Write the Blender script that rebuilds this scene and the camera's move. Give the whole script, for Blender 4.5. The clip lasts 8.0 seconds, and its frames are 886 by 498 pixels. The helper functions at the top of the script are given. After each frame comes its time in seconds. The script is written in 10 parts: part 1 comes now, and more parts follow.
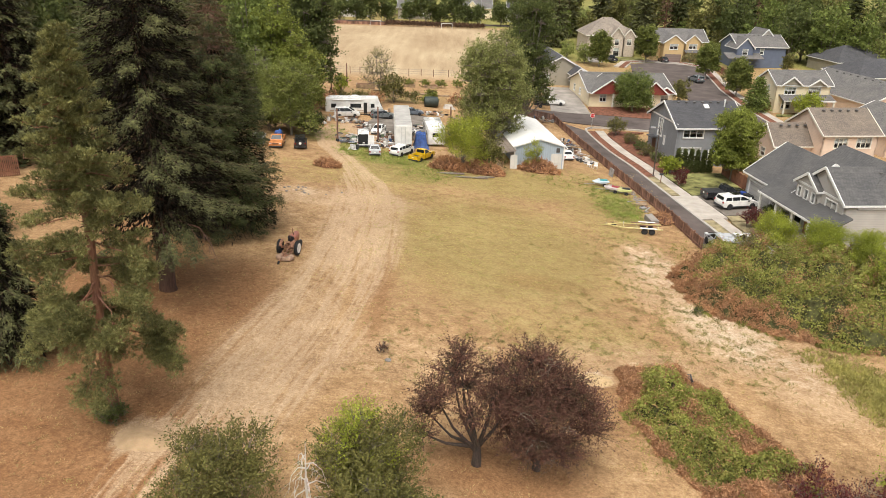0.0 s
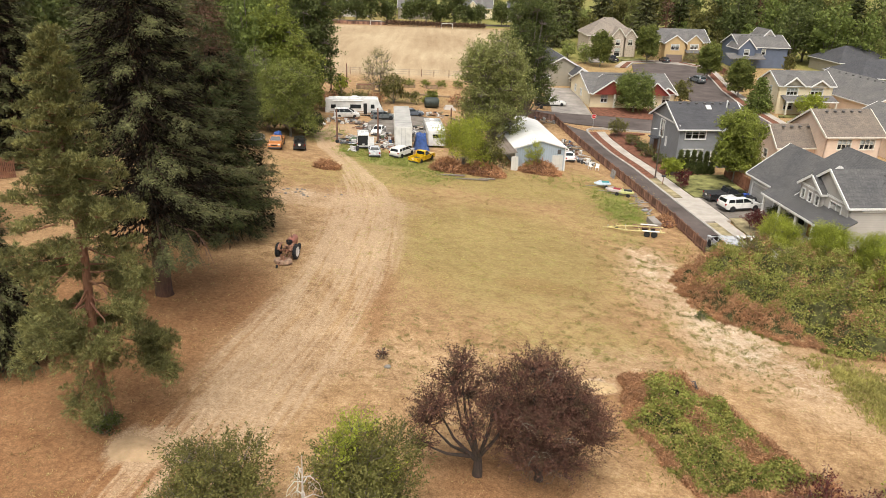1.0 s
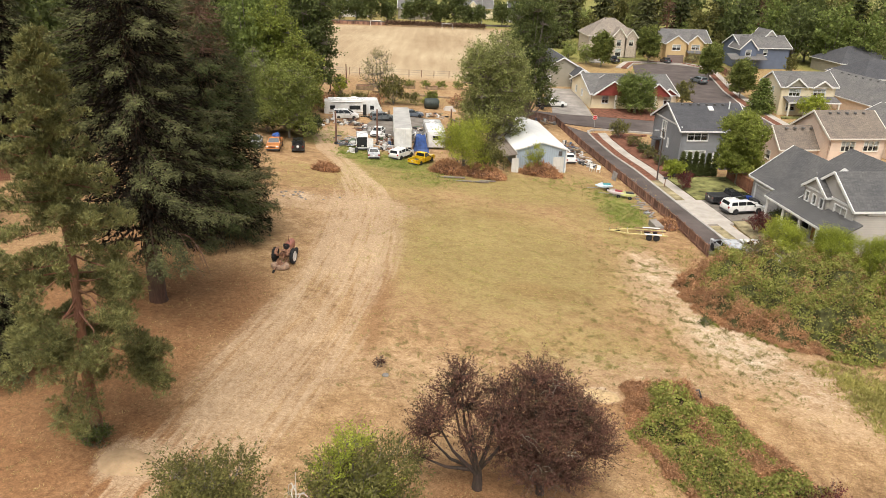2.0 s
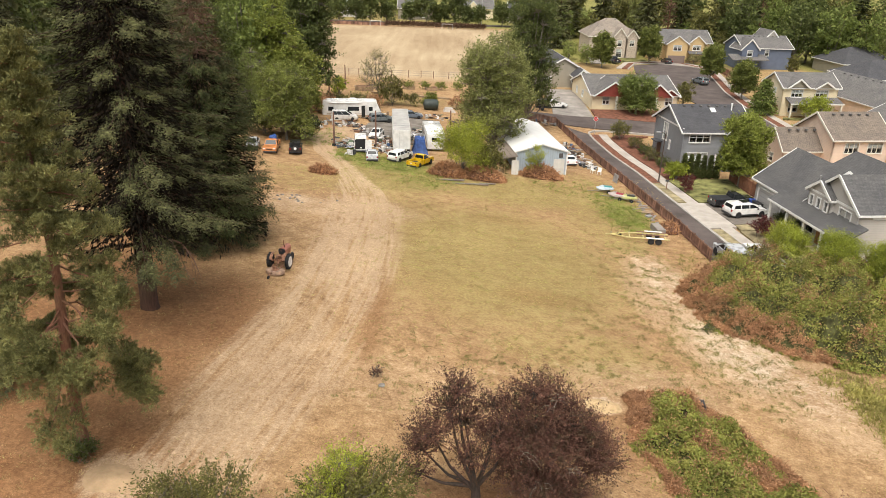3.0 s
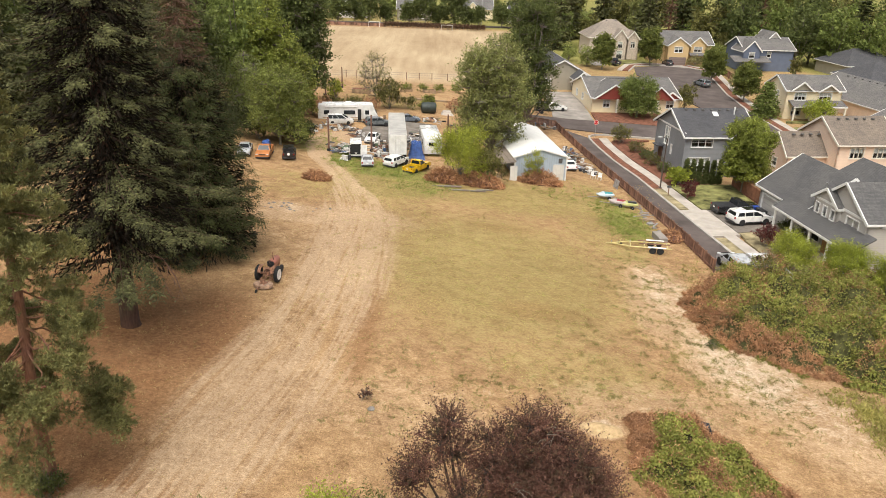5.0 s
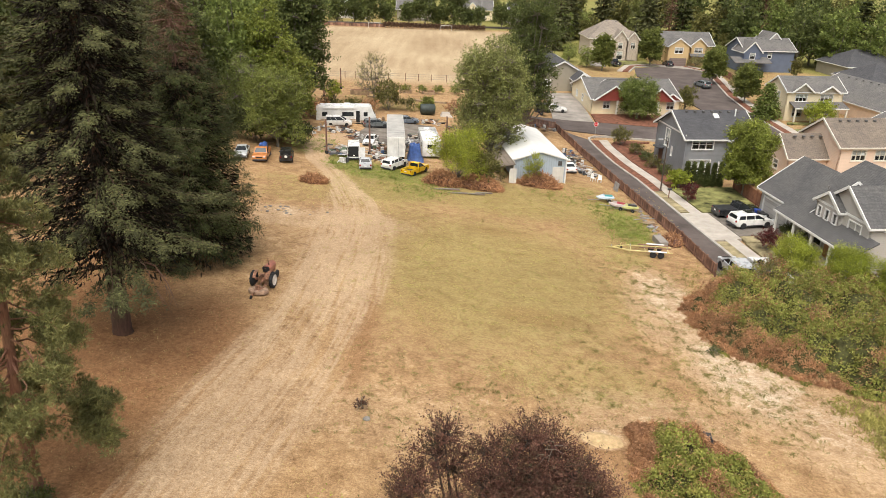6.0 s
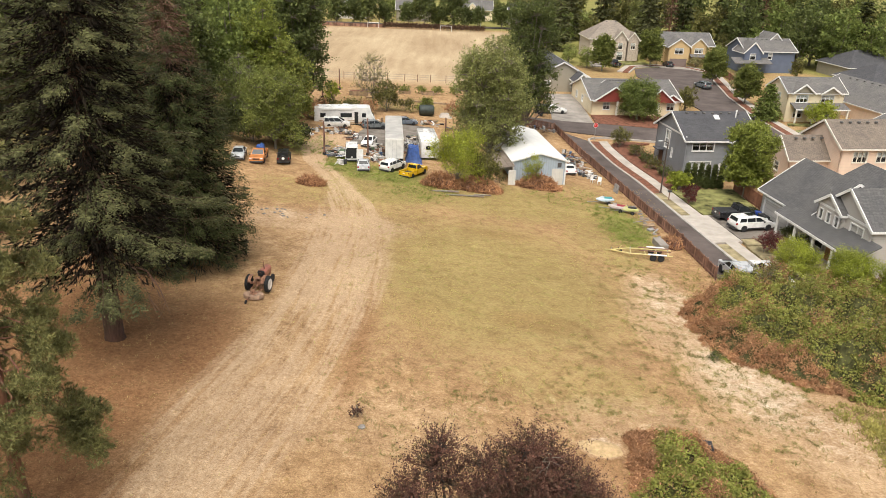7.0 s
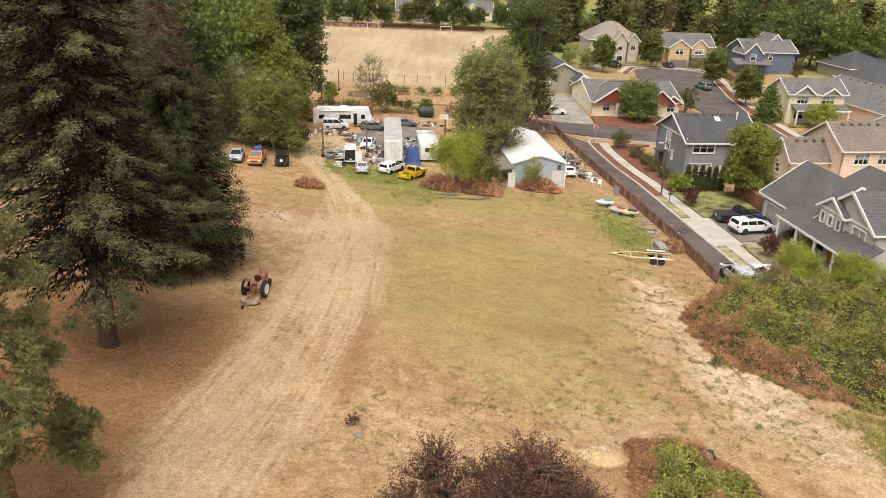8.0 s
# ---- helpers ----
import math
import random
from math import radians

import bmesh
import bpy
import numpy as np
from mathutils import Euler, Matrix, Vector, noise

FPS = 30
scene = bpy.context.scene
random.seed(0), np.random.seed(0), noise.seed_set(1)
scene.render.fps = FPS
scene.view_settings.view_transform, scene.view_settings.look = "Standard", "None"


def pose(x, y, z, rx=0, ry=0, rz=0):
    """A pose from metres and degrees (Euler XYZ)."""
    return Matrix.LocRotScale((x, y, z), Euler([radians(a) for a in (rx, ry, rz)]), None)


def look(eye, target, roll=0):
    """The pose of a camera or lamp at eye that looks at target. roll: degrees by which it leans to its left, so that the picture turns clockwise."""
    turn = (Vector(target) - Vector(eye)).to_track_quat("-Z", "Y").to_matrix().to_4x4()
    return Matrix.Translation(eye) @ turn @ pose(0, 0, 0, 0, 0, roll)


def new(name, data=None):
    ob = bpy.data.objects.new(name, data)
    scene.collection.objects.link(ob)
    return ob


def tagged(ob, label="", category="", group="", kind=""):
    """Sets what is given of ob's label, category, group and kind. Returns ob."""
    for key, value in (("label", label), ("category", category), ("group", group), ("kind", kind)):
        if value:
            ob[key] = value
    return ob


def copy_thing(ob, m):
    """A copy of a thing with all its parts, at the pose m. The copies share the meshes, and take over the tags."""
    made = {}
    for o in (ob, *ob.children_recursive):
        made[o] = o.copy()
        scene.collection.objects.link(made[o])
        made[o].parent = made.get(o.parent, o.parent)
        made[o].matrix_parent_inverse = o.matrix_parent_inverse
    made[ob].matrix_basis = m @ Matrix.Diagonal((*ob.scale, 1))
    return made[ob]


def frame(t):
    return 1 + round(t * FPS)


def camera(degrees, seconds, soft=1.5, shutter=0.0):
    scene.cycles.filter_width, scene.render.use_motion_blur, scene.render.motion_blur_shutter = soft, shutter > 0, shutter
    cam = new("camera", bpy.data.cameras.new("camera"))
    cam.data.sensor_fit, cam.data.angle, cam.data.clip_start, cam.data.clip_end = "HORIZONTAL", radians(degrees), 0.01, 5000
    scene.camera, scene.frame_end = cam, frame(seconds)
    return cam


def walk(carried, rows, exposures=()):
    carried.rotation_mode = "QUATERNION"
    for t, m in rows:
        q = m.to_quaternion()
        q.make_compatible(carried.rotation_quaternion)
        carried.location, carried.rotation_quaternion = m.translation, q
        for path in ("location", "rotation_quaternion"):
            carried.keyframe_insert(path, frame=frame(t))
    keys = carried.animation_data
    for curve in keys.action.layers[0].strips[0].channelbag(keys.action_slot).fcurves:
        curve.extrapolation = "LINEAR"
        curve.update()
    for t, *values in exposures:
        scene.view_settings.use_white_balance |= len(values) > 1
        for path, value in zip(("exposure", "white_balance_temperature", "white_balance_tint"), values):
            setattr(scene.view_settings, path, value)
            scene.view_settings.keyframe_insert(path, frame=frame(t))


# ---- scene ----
cam = camera(62.19, 8.0, 0.72)


def aim(x, y, z, yaw, pitch, roll):
    """A camera pose: heading to the left of +y, pitch up, and lean to the left, in degrees."""
    c = math.cos(radians(pitch))
    eye = Vector((x, y, z))
    way = Vector((-math.sin(radians(yaw)) * c, math.cos(radians(yaw)) * c, math.sin(radians(pitch))))
    return look(eye, eye + way, roll)


PATH = [
    (0, aim(0.000, 0.000, 24.500, 0.000, -22.000, 1.800)),
    (0.5, aim(-0.009, 0.387, 24.516, 0.013, -22.008, 1.806)),
    (1, aim(-0.013, 0.773, 24.510, 0.026, -22.013, 1.812)),
    (1.5, aim(0.003, 1.221, 24.510, 0.039, -22.015, 1.821)),
    (3, aim(0.165, 2.888, 24.459, 0.073, -22.009, 1.847)),
    (3.5, aim(0.254, 3.481, 24.470, 0.080, -22.007, 1.851)),
    (4, aim(0.348, 4.077, 24.483, 0.087, -22.005, 1.852)),
    (4.5, aim(0.452, 4.590, 24.522, 0.093, -22.002, 1.853)),
    (6, aim(0.712, 5.833, 24.644, 0.106, -21.980, 1.866)),
    (6.5, aim(0.796, 6.196, 24.660, 0.110, -21.977, 1.875)),
    (7, aim(0.888, 6.532, 24.670, 0.112, -21.976, 1.886)),
    (7.5, aim(0.936, 6.847, 24.703, 0.112, -21.973, 1.898)),
    (8, aim(0.980, 7.128, 24.769, 0.113, -21.970, 1.910)),
]
walk(cam, PATH)

# ---------------------------------------------------------------- light
scene.view_settings.exposure = 0.82
SUN_EL, SUN_AZ = 62.0, 191.0            # high sun behind the camera, spread wide by thin cloud
world = bpy.data.worlds.new("sky")
scene.world = world
world.use_nodes = True
wn, wl = world.node_tree.nodes, world.node_tree.links
sky = wn.new("ShaderNodeTexSky")
sky.sky_type, sky.sun_disc = "NISHITA", False
sky.sun_elevation, sky.sun_rotation = radians(SUN_EL), radians(SUN_AZ)
sky.dust_density, sky.air_density = 4.0, 1.0
veil = wn.new("ShaderNodeHueSaturation")     # high thin cloud takes most of the blue out
veil.inputs["Saturation"].default_value = 0.22
wl.new(sky.outputs[0], veil.inputs["Color"])
wl.new(veil.outputs[0], wn["Background"].inputs["Color"])
wn["Background"].inputs["Strength"].default_value = 0.1
sun = new("sun", bpy.data.lights.new("sun", "SUN"))
sun.data.energy, sun.data.angle, sun.data.color = 2.0, radians(60), (1.0, 0.93, 0.82)
_a, _e = radians(SUN_AZ), radians(SUN_EL)
sun_way = Vector((math.sin(_a) * math.cos(_e), math.cos(_a) * math.cos(_e), math.sin(_e)))
sun.matrix_world = look(sun_way * 300, (0, 0, 0))

# ---------------------------------------------------------------- shape tools
rng = np.random.default_rng(7)


def smooth(v, a, b):
    q = np.clip((np.asarray(v, float) - a) / (b - a), 0, 1)
    return q * q * (3 - 2 * q)


def gz(x, y):
    """Height of the land: it falls to the right and away from the start, and lies level far off."""
    z = 0.397 - 0.1014 * (np.clip(x, -35, 22) - 5) - 0.0325 * (np.clip(y, -20, 110) - 50)
    k = smooth(y, 100, 190)
    return z * (1 - k) - 2.0 * k


class Shape:
    """Gathers vertices and faces for one mesh."""

    def __init__(self):
        self.v, self.f = [], []

    def add(self, verts, faces):
        n = len(self.v)
        self.v.extend(tuple(p) for p in verts)
        self.f.extend(tuple(i + n for i in f) for f in faces)
        return self

    def box(self, x, y, z, sx, sy, sz, m=None, taper=1.0):
        """Centre x, y, bottom z, sizes."""
        hx, hy = sx / 2, sy / 2
        p = [(-hx, -hy, 0), (hx, -hy, 0), (hx, hy, 0), (-hx, hy, 0)]
        q = [(a * taper, b * taper, sz) for a, b, _ in p]
        vs = [Vector(a) for a in p + q]
        if m is not None:
            vs = [m @ a for a in vs]
        vs = [(a[0] + x, a[1] + y, a[2] + z) for a in vs]
        return self.add(vs, [(3, 2, 1, 0), (4, 5, 6, 7), (0, 1, 5, 4), (1, 2, 6, 5), (2, 3, 7, 6), (3, 0, 4, 7)])

    def bevbox(self, x, y, z, sx, sy, sz, b=0.03, rz=0.0):
        """A box with all its upright and top edges chamfered."""
        hx, hy = sx / 2, sy / 2

        def ring(ix, iy, c, zz):
            ax, ay = hx - ix, hy - iy
            return [(-ax + c, -ay, zz), (ax - c, -ay, zz), (ax, -ay + c, zz), (ax, ay - c, zz), (ax - c, ay, zz), (-ax + c, ay, zz), (-ax, ay - c, zz), (-ax, -ay + c, zz)]
        rings = [ring(0, 0, b, 0), ring(0, 0, b, sz - b), ring(b, b, b, sz)]
        c, s = math.cos(rz), math.sin(rz)
        vs = [(x + px * c - py * s, y + px * s + py * c, z + pz) for r in rings for px, py, pz in r]
        fs = [tuple(range(7, -1, -1)), tuple(range(16, 24))]
        for k in range(2):
            for i in range(8):
                j = (i + 1) % 8
                fs.append((k * 8 + i, k * 8 + j, k * 8 + 8 + j, k * 8 + 8 + i))
        return self.add(vs, fs)

    def beam(self, a, b, w, h=None):
        """A square bar from a to b."""
        h = h or w
        a, b = Vector(a), Vector(b)
        d = (b - a).normalized()
        up = Vector((0, 0, 1)) if abs(d.z) < 0.95 else Vector((1, 0, 0))
        s = d.cross(up).normalized()
        u = s.cross(d)
        vs = [p + s * (i * w / 2) + u * (j * h / 2) for p in (a, b) for i, j in ((-1, -1), (1, -1), (1, 1), (-1, 1))]
        return self.add(vs, [(3, 2, 1, 0), (4, 5, 6, 7), (0, 1, 5, 4), (1, 2, 6, 5), (2, 3, 7, 6), (3, 0, 4, 7)])

    def slab(self, poly, d):
        """A flat polygon with the thickness vector d."""
        n = len(poly)
        d = Vector(d)
        vs = [Vector(p) for p in poly] + [Vector(p) + d for p in poly]
        fs = [tuple(range(n)), tuple(range(2 * n - 1, n - 1, -1))]
        fs += [(i, i + n, (i + 1) % n + n, (i + 1) % n) for i in range(n)]
        return self.add(vs, fs)

    def tube(self, pts, radii, n=7, cap=True):
        pts = [Vector(p) for p in pts]
        vs, fs = [], []
        side = None
        for i, p in enumerate(pts):
            d = (pts[min(i + 1, len(pts) - 1)] - pts[max(i - 1, 0)]).normalized()
            if side is None:
                side = d.cross(Vector((0, 0, 1)) if abs(d.z) < 0.9 else Vector((1, 0, 0))).normalized()
            side = (side - d * side.dot(d)).normalized()
            up = d.cross(side)
            r = radii[i] if isinstance(radii, (list, tuple)) else radii
            vs += [p + (side * math.cos(k * 2 * math.pi / n) + up * math.sin(k * 2 * math.pi / n)) * r for k in range(n)]
        for i in range(len(pts) - 1):
            for k in range(n):
                j = (k + 1) % n
                fs.append((i * n + k, i * n + j, i * n + n + j, i * n + n + k))
        if cap:
            fs += [tuple(range(n - 1, -1, -1)), tuple(range(len(vs) - n, len(vs)))]
        return self.add(vs, fs)

    def lathe(self, profile, x=0, y=0, z=0, n=16, axis="z"):
        """Profile of (radius, height) turned about an axis through the point."""
        vs, fs = [], []
        for r, h in profile:
            for k in range(n):
                a = k * 2 * math.pi / n
                c, s = r * math.cos(a), r * math.sin(a)
                vs.append((x + c, y + s, z + h) if axis == "z" else (x + c, y + h, z + s) if axis == "y" else (x + h, y + c, z + s))
        for i in range(len(profile) - 1):
            for k in range(n):
                j = (k + 1) % n
                fs.append((i * n + k, i * n + j, i * n + n + j, i * n + n + k))
        fs += [tuple(range(n - 1, -1, -1)), tuple(range(len(vs) - n, len(vs)))]
        return self.add(vs, fs)

    def ring(self, outer, inner, d):
        """A closed picture-frame shape between two outlines, with the thickness vector d."""
        n = len(outer)
        d = Vector(d)
        a, b = [Vector(p) for p in outer], [Vector(p) for p in inner]
        vs = a + b + [p + d for p in a] + [p + d for p in b]
        fs = []
        for i in range(n):
            j = (i + 1) % n
            fs += [(i, j, n + j, n + i), (2 * n + i, 3 * n + i, 3 * n + j, 2 * n + j), (i, 2 * n + i, 2 * n + j, j), (n + i, n + j, 3 * n + j, 3 * n + i)]
        return self.add(vs, fs)

    def loft(self, rings):
        n = len(rings[0])
        vs = [p for r in rings for p in r]
        fs = [tuple(range(n - 1, -1, -1)), tuple(range(len(vs) - n, len(vs)))]
        for i in range(len(rings) - 1):
            for k in range(n):
                j = (k + 1) % n
                fs.append((i * n + k, i * n + j, i * n + n + j, i * n + n + k))
        return self.add(vs, fs)


def mesh_of(name, shape, material, shaded=False):
    me = bpy.data.meshes.new(name)
    me.from_pydata(shape.v, [], shape.f)
    me.materials.append(material)
    bm = bmesh.new()
    bm.from_mesh(me)
    bmesh.ops.remove_doubles(bm, verts=bm.verts, dist=0.0005)
    bmesh.ops.recalc_face_normals(bm, faces=bm.faces)
    bm.to_mesh(me)
    bm.free()
    if shaded:
        me.shade_smooth()
        me.set_sharp_from_angle(angle=radians(38))
    return me


def part(name, shape, material, parent, label="", shaded=False, m=None):
    """One mesh under a thing or a part."""
    ob = new(name, mesh_of(name, shape, material, shaded))
    ob.parent = parent
    if m is not None:
        ob.matrix_basis = m
    return tagged(ob, label)


def again(ob, m):
    """The same piece once more, on the same mesh, under the same thing."""
    o = new(ob.name.split(".")[0], ob.data)
    o.parent = ob.parent
    o.matrix_basis = m
    return o


def thing(name, label, category, m=None, group="", kind=""):
    ob = new(name)
    if m is not None:
        ob.matrix_basis = m
    ob.empty_display_size = 0.3
    return tagged(ob, label, category, group, kind)


def solid(name, shape, material, label, category, m=None, group="", kind="", shaded=False):
    """A thing of one mesh."""
    ob = new(name, mesh_of(name, shape, material, shaded))
    if m is not None:
        ob.matrix_basis = m
    return tagged(ob, label, category, group, kind)


def on_land(x, y, rz=0.0, dz=0.0):
    return pose(x, y, float(gz(x, y)) + dz, 0, 0, rz)


def cards(centres, axes, lengths, widths, bend=0.15, facing=None):
    """Leaf-shaped blades as arrays: a bent lozenge each, from its foot along its axis, turned at random about it or to face a way."""
    n = len(centres)
    axes = axes / np.maximum(np.linalg.norm(axes, axis=1, keepdims=True), 1e-6)
    r = rng.normal(size=(n, 3)) if facing is None else facing + rng.normal(size=(n, 3)) * 0.45
    side = np.cross(axes, r)
    side /= np.maximum(np.linalg.norm(side, axis=1, keepdims=True), 1e-6)
    nor = np.cross(side, axes)
    L, W = np.broadcast_to(lengths, n)[:, None], np.broadcast_to(widths, n)[:, None]
    mid = centres + axes * L * 0.5
    v = np.stack([centres, mid + side * W * 0.5 + nor * L * bend, centres + axes * L, mid - side * W * 0.5 + nor * L * bend], 1)
    return v.reshape(-1, 3)


def card_mesh(name, verts, material):
    """A mesh of separate four-cornered blades."""
    n = len(verts) // 4
    me = bpy.data.meshes.new(name)
    me.vertices.add(len(verts))
    me.vertices.foreach_set("co", np.ascontiguousarray(verts, dtype=np.float32).ravel())
    me.loops.add(n * 4)
    me.loops.foreach_set("vertex_index", np.arange(n * 4, dtype=np.int32))
    me.polygons.add(n)
    me.polygons.foreach_set("loop_start", np.arange(0, n * 4, 4, dtype=np.int32))
    me.polygons.foreach_set("loop_total", np.full(n, 4, dtype=np.int32))
    me.materials.append(material)
    me.update(calc_edges=True)
    return me


def unit(n):
    v = rng.normal(size=(n, 3))
    return v / np.linalg.norm(v, axis=1, keepdims=True)

# ---------------------------------------------------------------- materials
def nodes_of(name):
    m = bpy.data.materials.new(name)
    m.use_nodes = True
    t = m.node_tree
    return m, t.nodes, t.links, t.nodes["Principled BSDF"]


def noise_node(n, l, scale, detail=4.0, rough=0.6, coords="Object", stretch=(1, 1, 1)):
    c = n.new("ShaderNodeTexCoord")
    mp = n.new("ShaderNodeMapping")
    mp.inputs["Scale"].default_value = stretch
    l.new(c.outputs[coords], mp.inputs["Vector"])
    t = n.new("ShaderNodeTexNoise")
    t.inputs["Scale"].default_value, t.inputs["Detail"].default_value, t.inputs["Roughness"].default_value = scale, detail, rough
    l.new(mp.outputs[0], t.inputs["Vector"])
    return t


def ramp(n, l, fac, stops):
    r = n.new("ShaderNodeValToRGB")
    while len(r.color_ramp.elements) < len(stops):
        r.color_ramp.elements.new(0.5)
    for e, (p, c) in zip(r.color_ramp.elements, stops):
        e.position, e.color = p, (*c, 1) if len(c) == 3 else c
    l.new(fac, r.inputs[0])
    return r


def blend(n, l, fac, a, b, mode="MIX"):
    m = n.new("ShaderNodeMix")
    m.data_type, m.blend_type = "RGBA", mode
    for s, v in ((m.inputs[0], fac), (m.inputs[6], a), (m.inputs[7], b)):
        if isinstance(v, (int, float)):
            s.default_value = v
        elif isinstance(v, tuple):
            s.default_value = (*v, 1)
        else:
            l.new(v, s)
    return m.outputs[2]


def sums(n, l, op, a, b=0.0, clamp=False):
    m = n.new("ShaderNodeMath")
    m.operation, m.use_clamp = op, clamp
    for s, v in zip(m.inputs, (a, b)):
        if isinstance(v, (int, float)):
            s.default_value = v
        else:
            l.new(v, s)
    return m.outputs[0]


def bump(n, l, p, height, strength=0.3, distance=0.02):
    b = n.new("ShaderNodeBump")
    b.inputs["Strength"].default_value, b.inputs["Distance"].default_value = strength, distance
    l.new(height, b.inputs["Height"])
    l.new(b.outputs[0], p.inputs["Normal"])


def plain(name, colour, rough=0.6, metal=0.0, vary=0.12, scale=3.0, coat=0.0, fine=40.0, relief=0.1):
    """Paint, plastic, metal or render: one colour with blotches and grain."""
    m, n, l, p = nodes_of(name)
    big, small = noise_node(n, l, scale), noise_node(n, l, fine, 3)
    dark = tuple(c * (1 - vary * 1.6) for c in colour)
    lite = tuple(min(1, c * (1 + vary)) for c in colour)
    a = ramp(n, l, big.outputs[0], [(0.3, dark), (0.7, lite)])
    c = blend(n, l, 0.18, a.outputs[0], small.outputs[1], "OVERLAY")
    l.new(c, p.inputs["Base Color"])
    p.inputs["Metallic"].default_value = metal
    p.inputs["Specular IOR Level"].default_value = 0.12 if rough > 0.85 else 0.5
    p.inputs["Coat Weight"].default_value = coat
    r = n.new("ShaderNodeMapRange")
    r.inputs["To Min"].default_value, r.inputs["To Max"].default_value = max(0.03, rough - 0.12), min(1, rough + 0.12)
    l.new(big.outputs[0], r.inputs[0])
    l.new(r.outputs[0], p.inputs["Roughness"])
    if relief:
        bump(n, l, p, small.outputs[0], relief, 0.01)
    return m


def leaf(name, low, high, tip=None, tip_share=0.12, glow=0.25, rough=0.55, deep=0.55, clump=0.6):
    """Foliage: each blade its own shade, darker noise patches painted in for shadow between clumps, some light let
    through.
    """
    m, n, l, p = nodes_of(name)
    g = n.new("ShaderNodeNewGeometry")
    own = ramp(n, l, g.outputs["Random Per Island"], [(0.0, tuple(a * 0.7 + b * 0.3 for a, b in zip(low, high))), (0.8, tuple(a * 0.12 + b * 0.88 for a, b in zip(low, high))), (1.0, tuple(min(1, c * 1.2) for c in high))])
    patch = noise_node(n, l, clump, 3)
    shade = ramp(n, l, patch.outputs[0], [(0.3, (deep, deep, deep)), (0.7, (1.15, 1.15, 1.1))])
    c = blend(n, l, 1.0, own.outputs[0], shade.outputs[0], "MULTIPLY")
    if tip:
        t = noise_node(n, l, 1.7, 4)
        k = ramp(n, l, t.outputs[0], [(0.62 - tip_share, (0, 0, 0)), (0.72, (1, 1, 1))])
        c = blend(n, l, k.outputs[0], c, tip)
    l.new(c, p.inputs["Base Color"])
    p.inputs["Roughness"].default_value = rough
    p.inputs["Specular IOR Level"].default_value = 0.14
    tr = n.new("ShaderNodeBsdfTranslucent")
    l.new(c, tr.inputs["Color"])
    mx = n.new("ShaderNodeMixShader")
    mx.inputs[0].default_value = glow
    l.new(p.outputs[0], mx.inputs[1])
    l.new(tr.outputs[0], mx.inputs[2])
    l.new(mx.outputs[0], n["Material Output"].inputs["Surface"])
    return m


def bark(name, a, b, scale=3.0):
    m, n, l, p = nodes_of(name)
    t = noise_node(n, l, scale, 8, 0.7, stretch=(4, 4, 0.7))
    s = noise_node(n, l, 0.7, 3)
    c = ramp(n, l, t.outputs[0], [(0.3, a), (0.7, b)])
    d = blend(n, l, 0.35, c.outputs[0], s.outputs[1], "SOFT_LIGHT")
    l.new(d, p.inputs["Base Color"])
    p.inputs["Roughness"].default_value = 0.9
    bump(n, l, p, t.outputs[0], 0.8, 0.05)
    return m


def rows(name, colour, pitch, axis, rough=0.6, depth=0.5, vary=0.1, dark=0.6, metal=0.0, uneven=False):
    """Boards, ribs or courses: a surface ruled at a pitch along an object axis, with blotches."""
    m, n, l, p = nodes_of(name)
    c = n.new("ShaderNodeTexCoord")
    sp = n.new("ShaderNodeSeparateXYZ")
    l.new(c.outputs["Object"], sp.inputs[0])
    q = sums(n, l, "FRACT", sums(n, l, "DIVIDE", sp.outputs[axis], pitch))
    line = ramp(n, l, q, [(0.0, (dark,) * 3), (0.12, (1, 1, 1)), (0.9, (1, 1, 1)), (1.0, (dark,) * 3)])
    big, small = noise_node(n, l, 0.8, 5), noise_node(n, l, 22, 3)
    a = ramp(n, l, big.outputs[0], [(0.3, tuple(v * (1 - vary * 1.5) for v in colour)), (0.7, tuple(min(1, v * (1 + vary)) for v in colour))])
    b = blend(n, l, 1.0, a.outputs[0], line.outputs[0], "MULTIPLY")
    b = blend(n, l, 0.15, b, small.outputs[1], "OVERLAY")
    if uneven:
        g = n.new("ShaderNodeNewGeometry")
        b = blend(n, l, 1.0, b, ramp(n, l, g.outputs["Random Per Island"], [(0.0, (0.55, 0.5, 0.48)), (1.0, (1.5, 1.45, 1.4))]).outputs[0], "MULTIPLY")
    l.new(b, p.inputs["Base Color"])
    p.inputs["Roughness"].default_value, p.inputs["Metallic"].default_value = rough, metal
    bump(n, l, p, q, depth, 0.02)
    return m


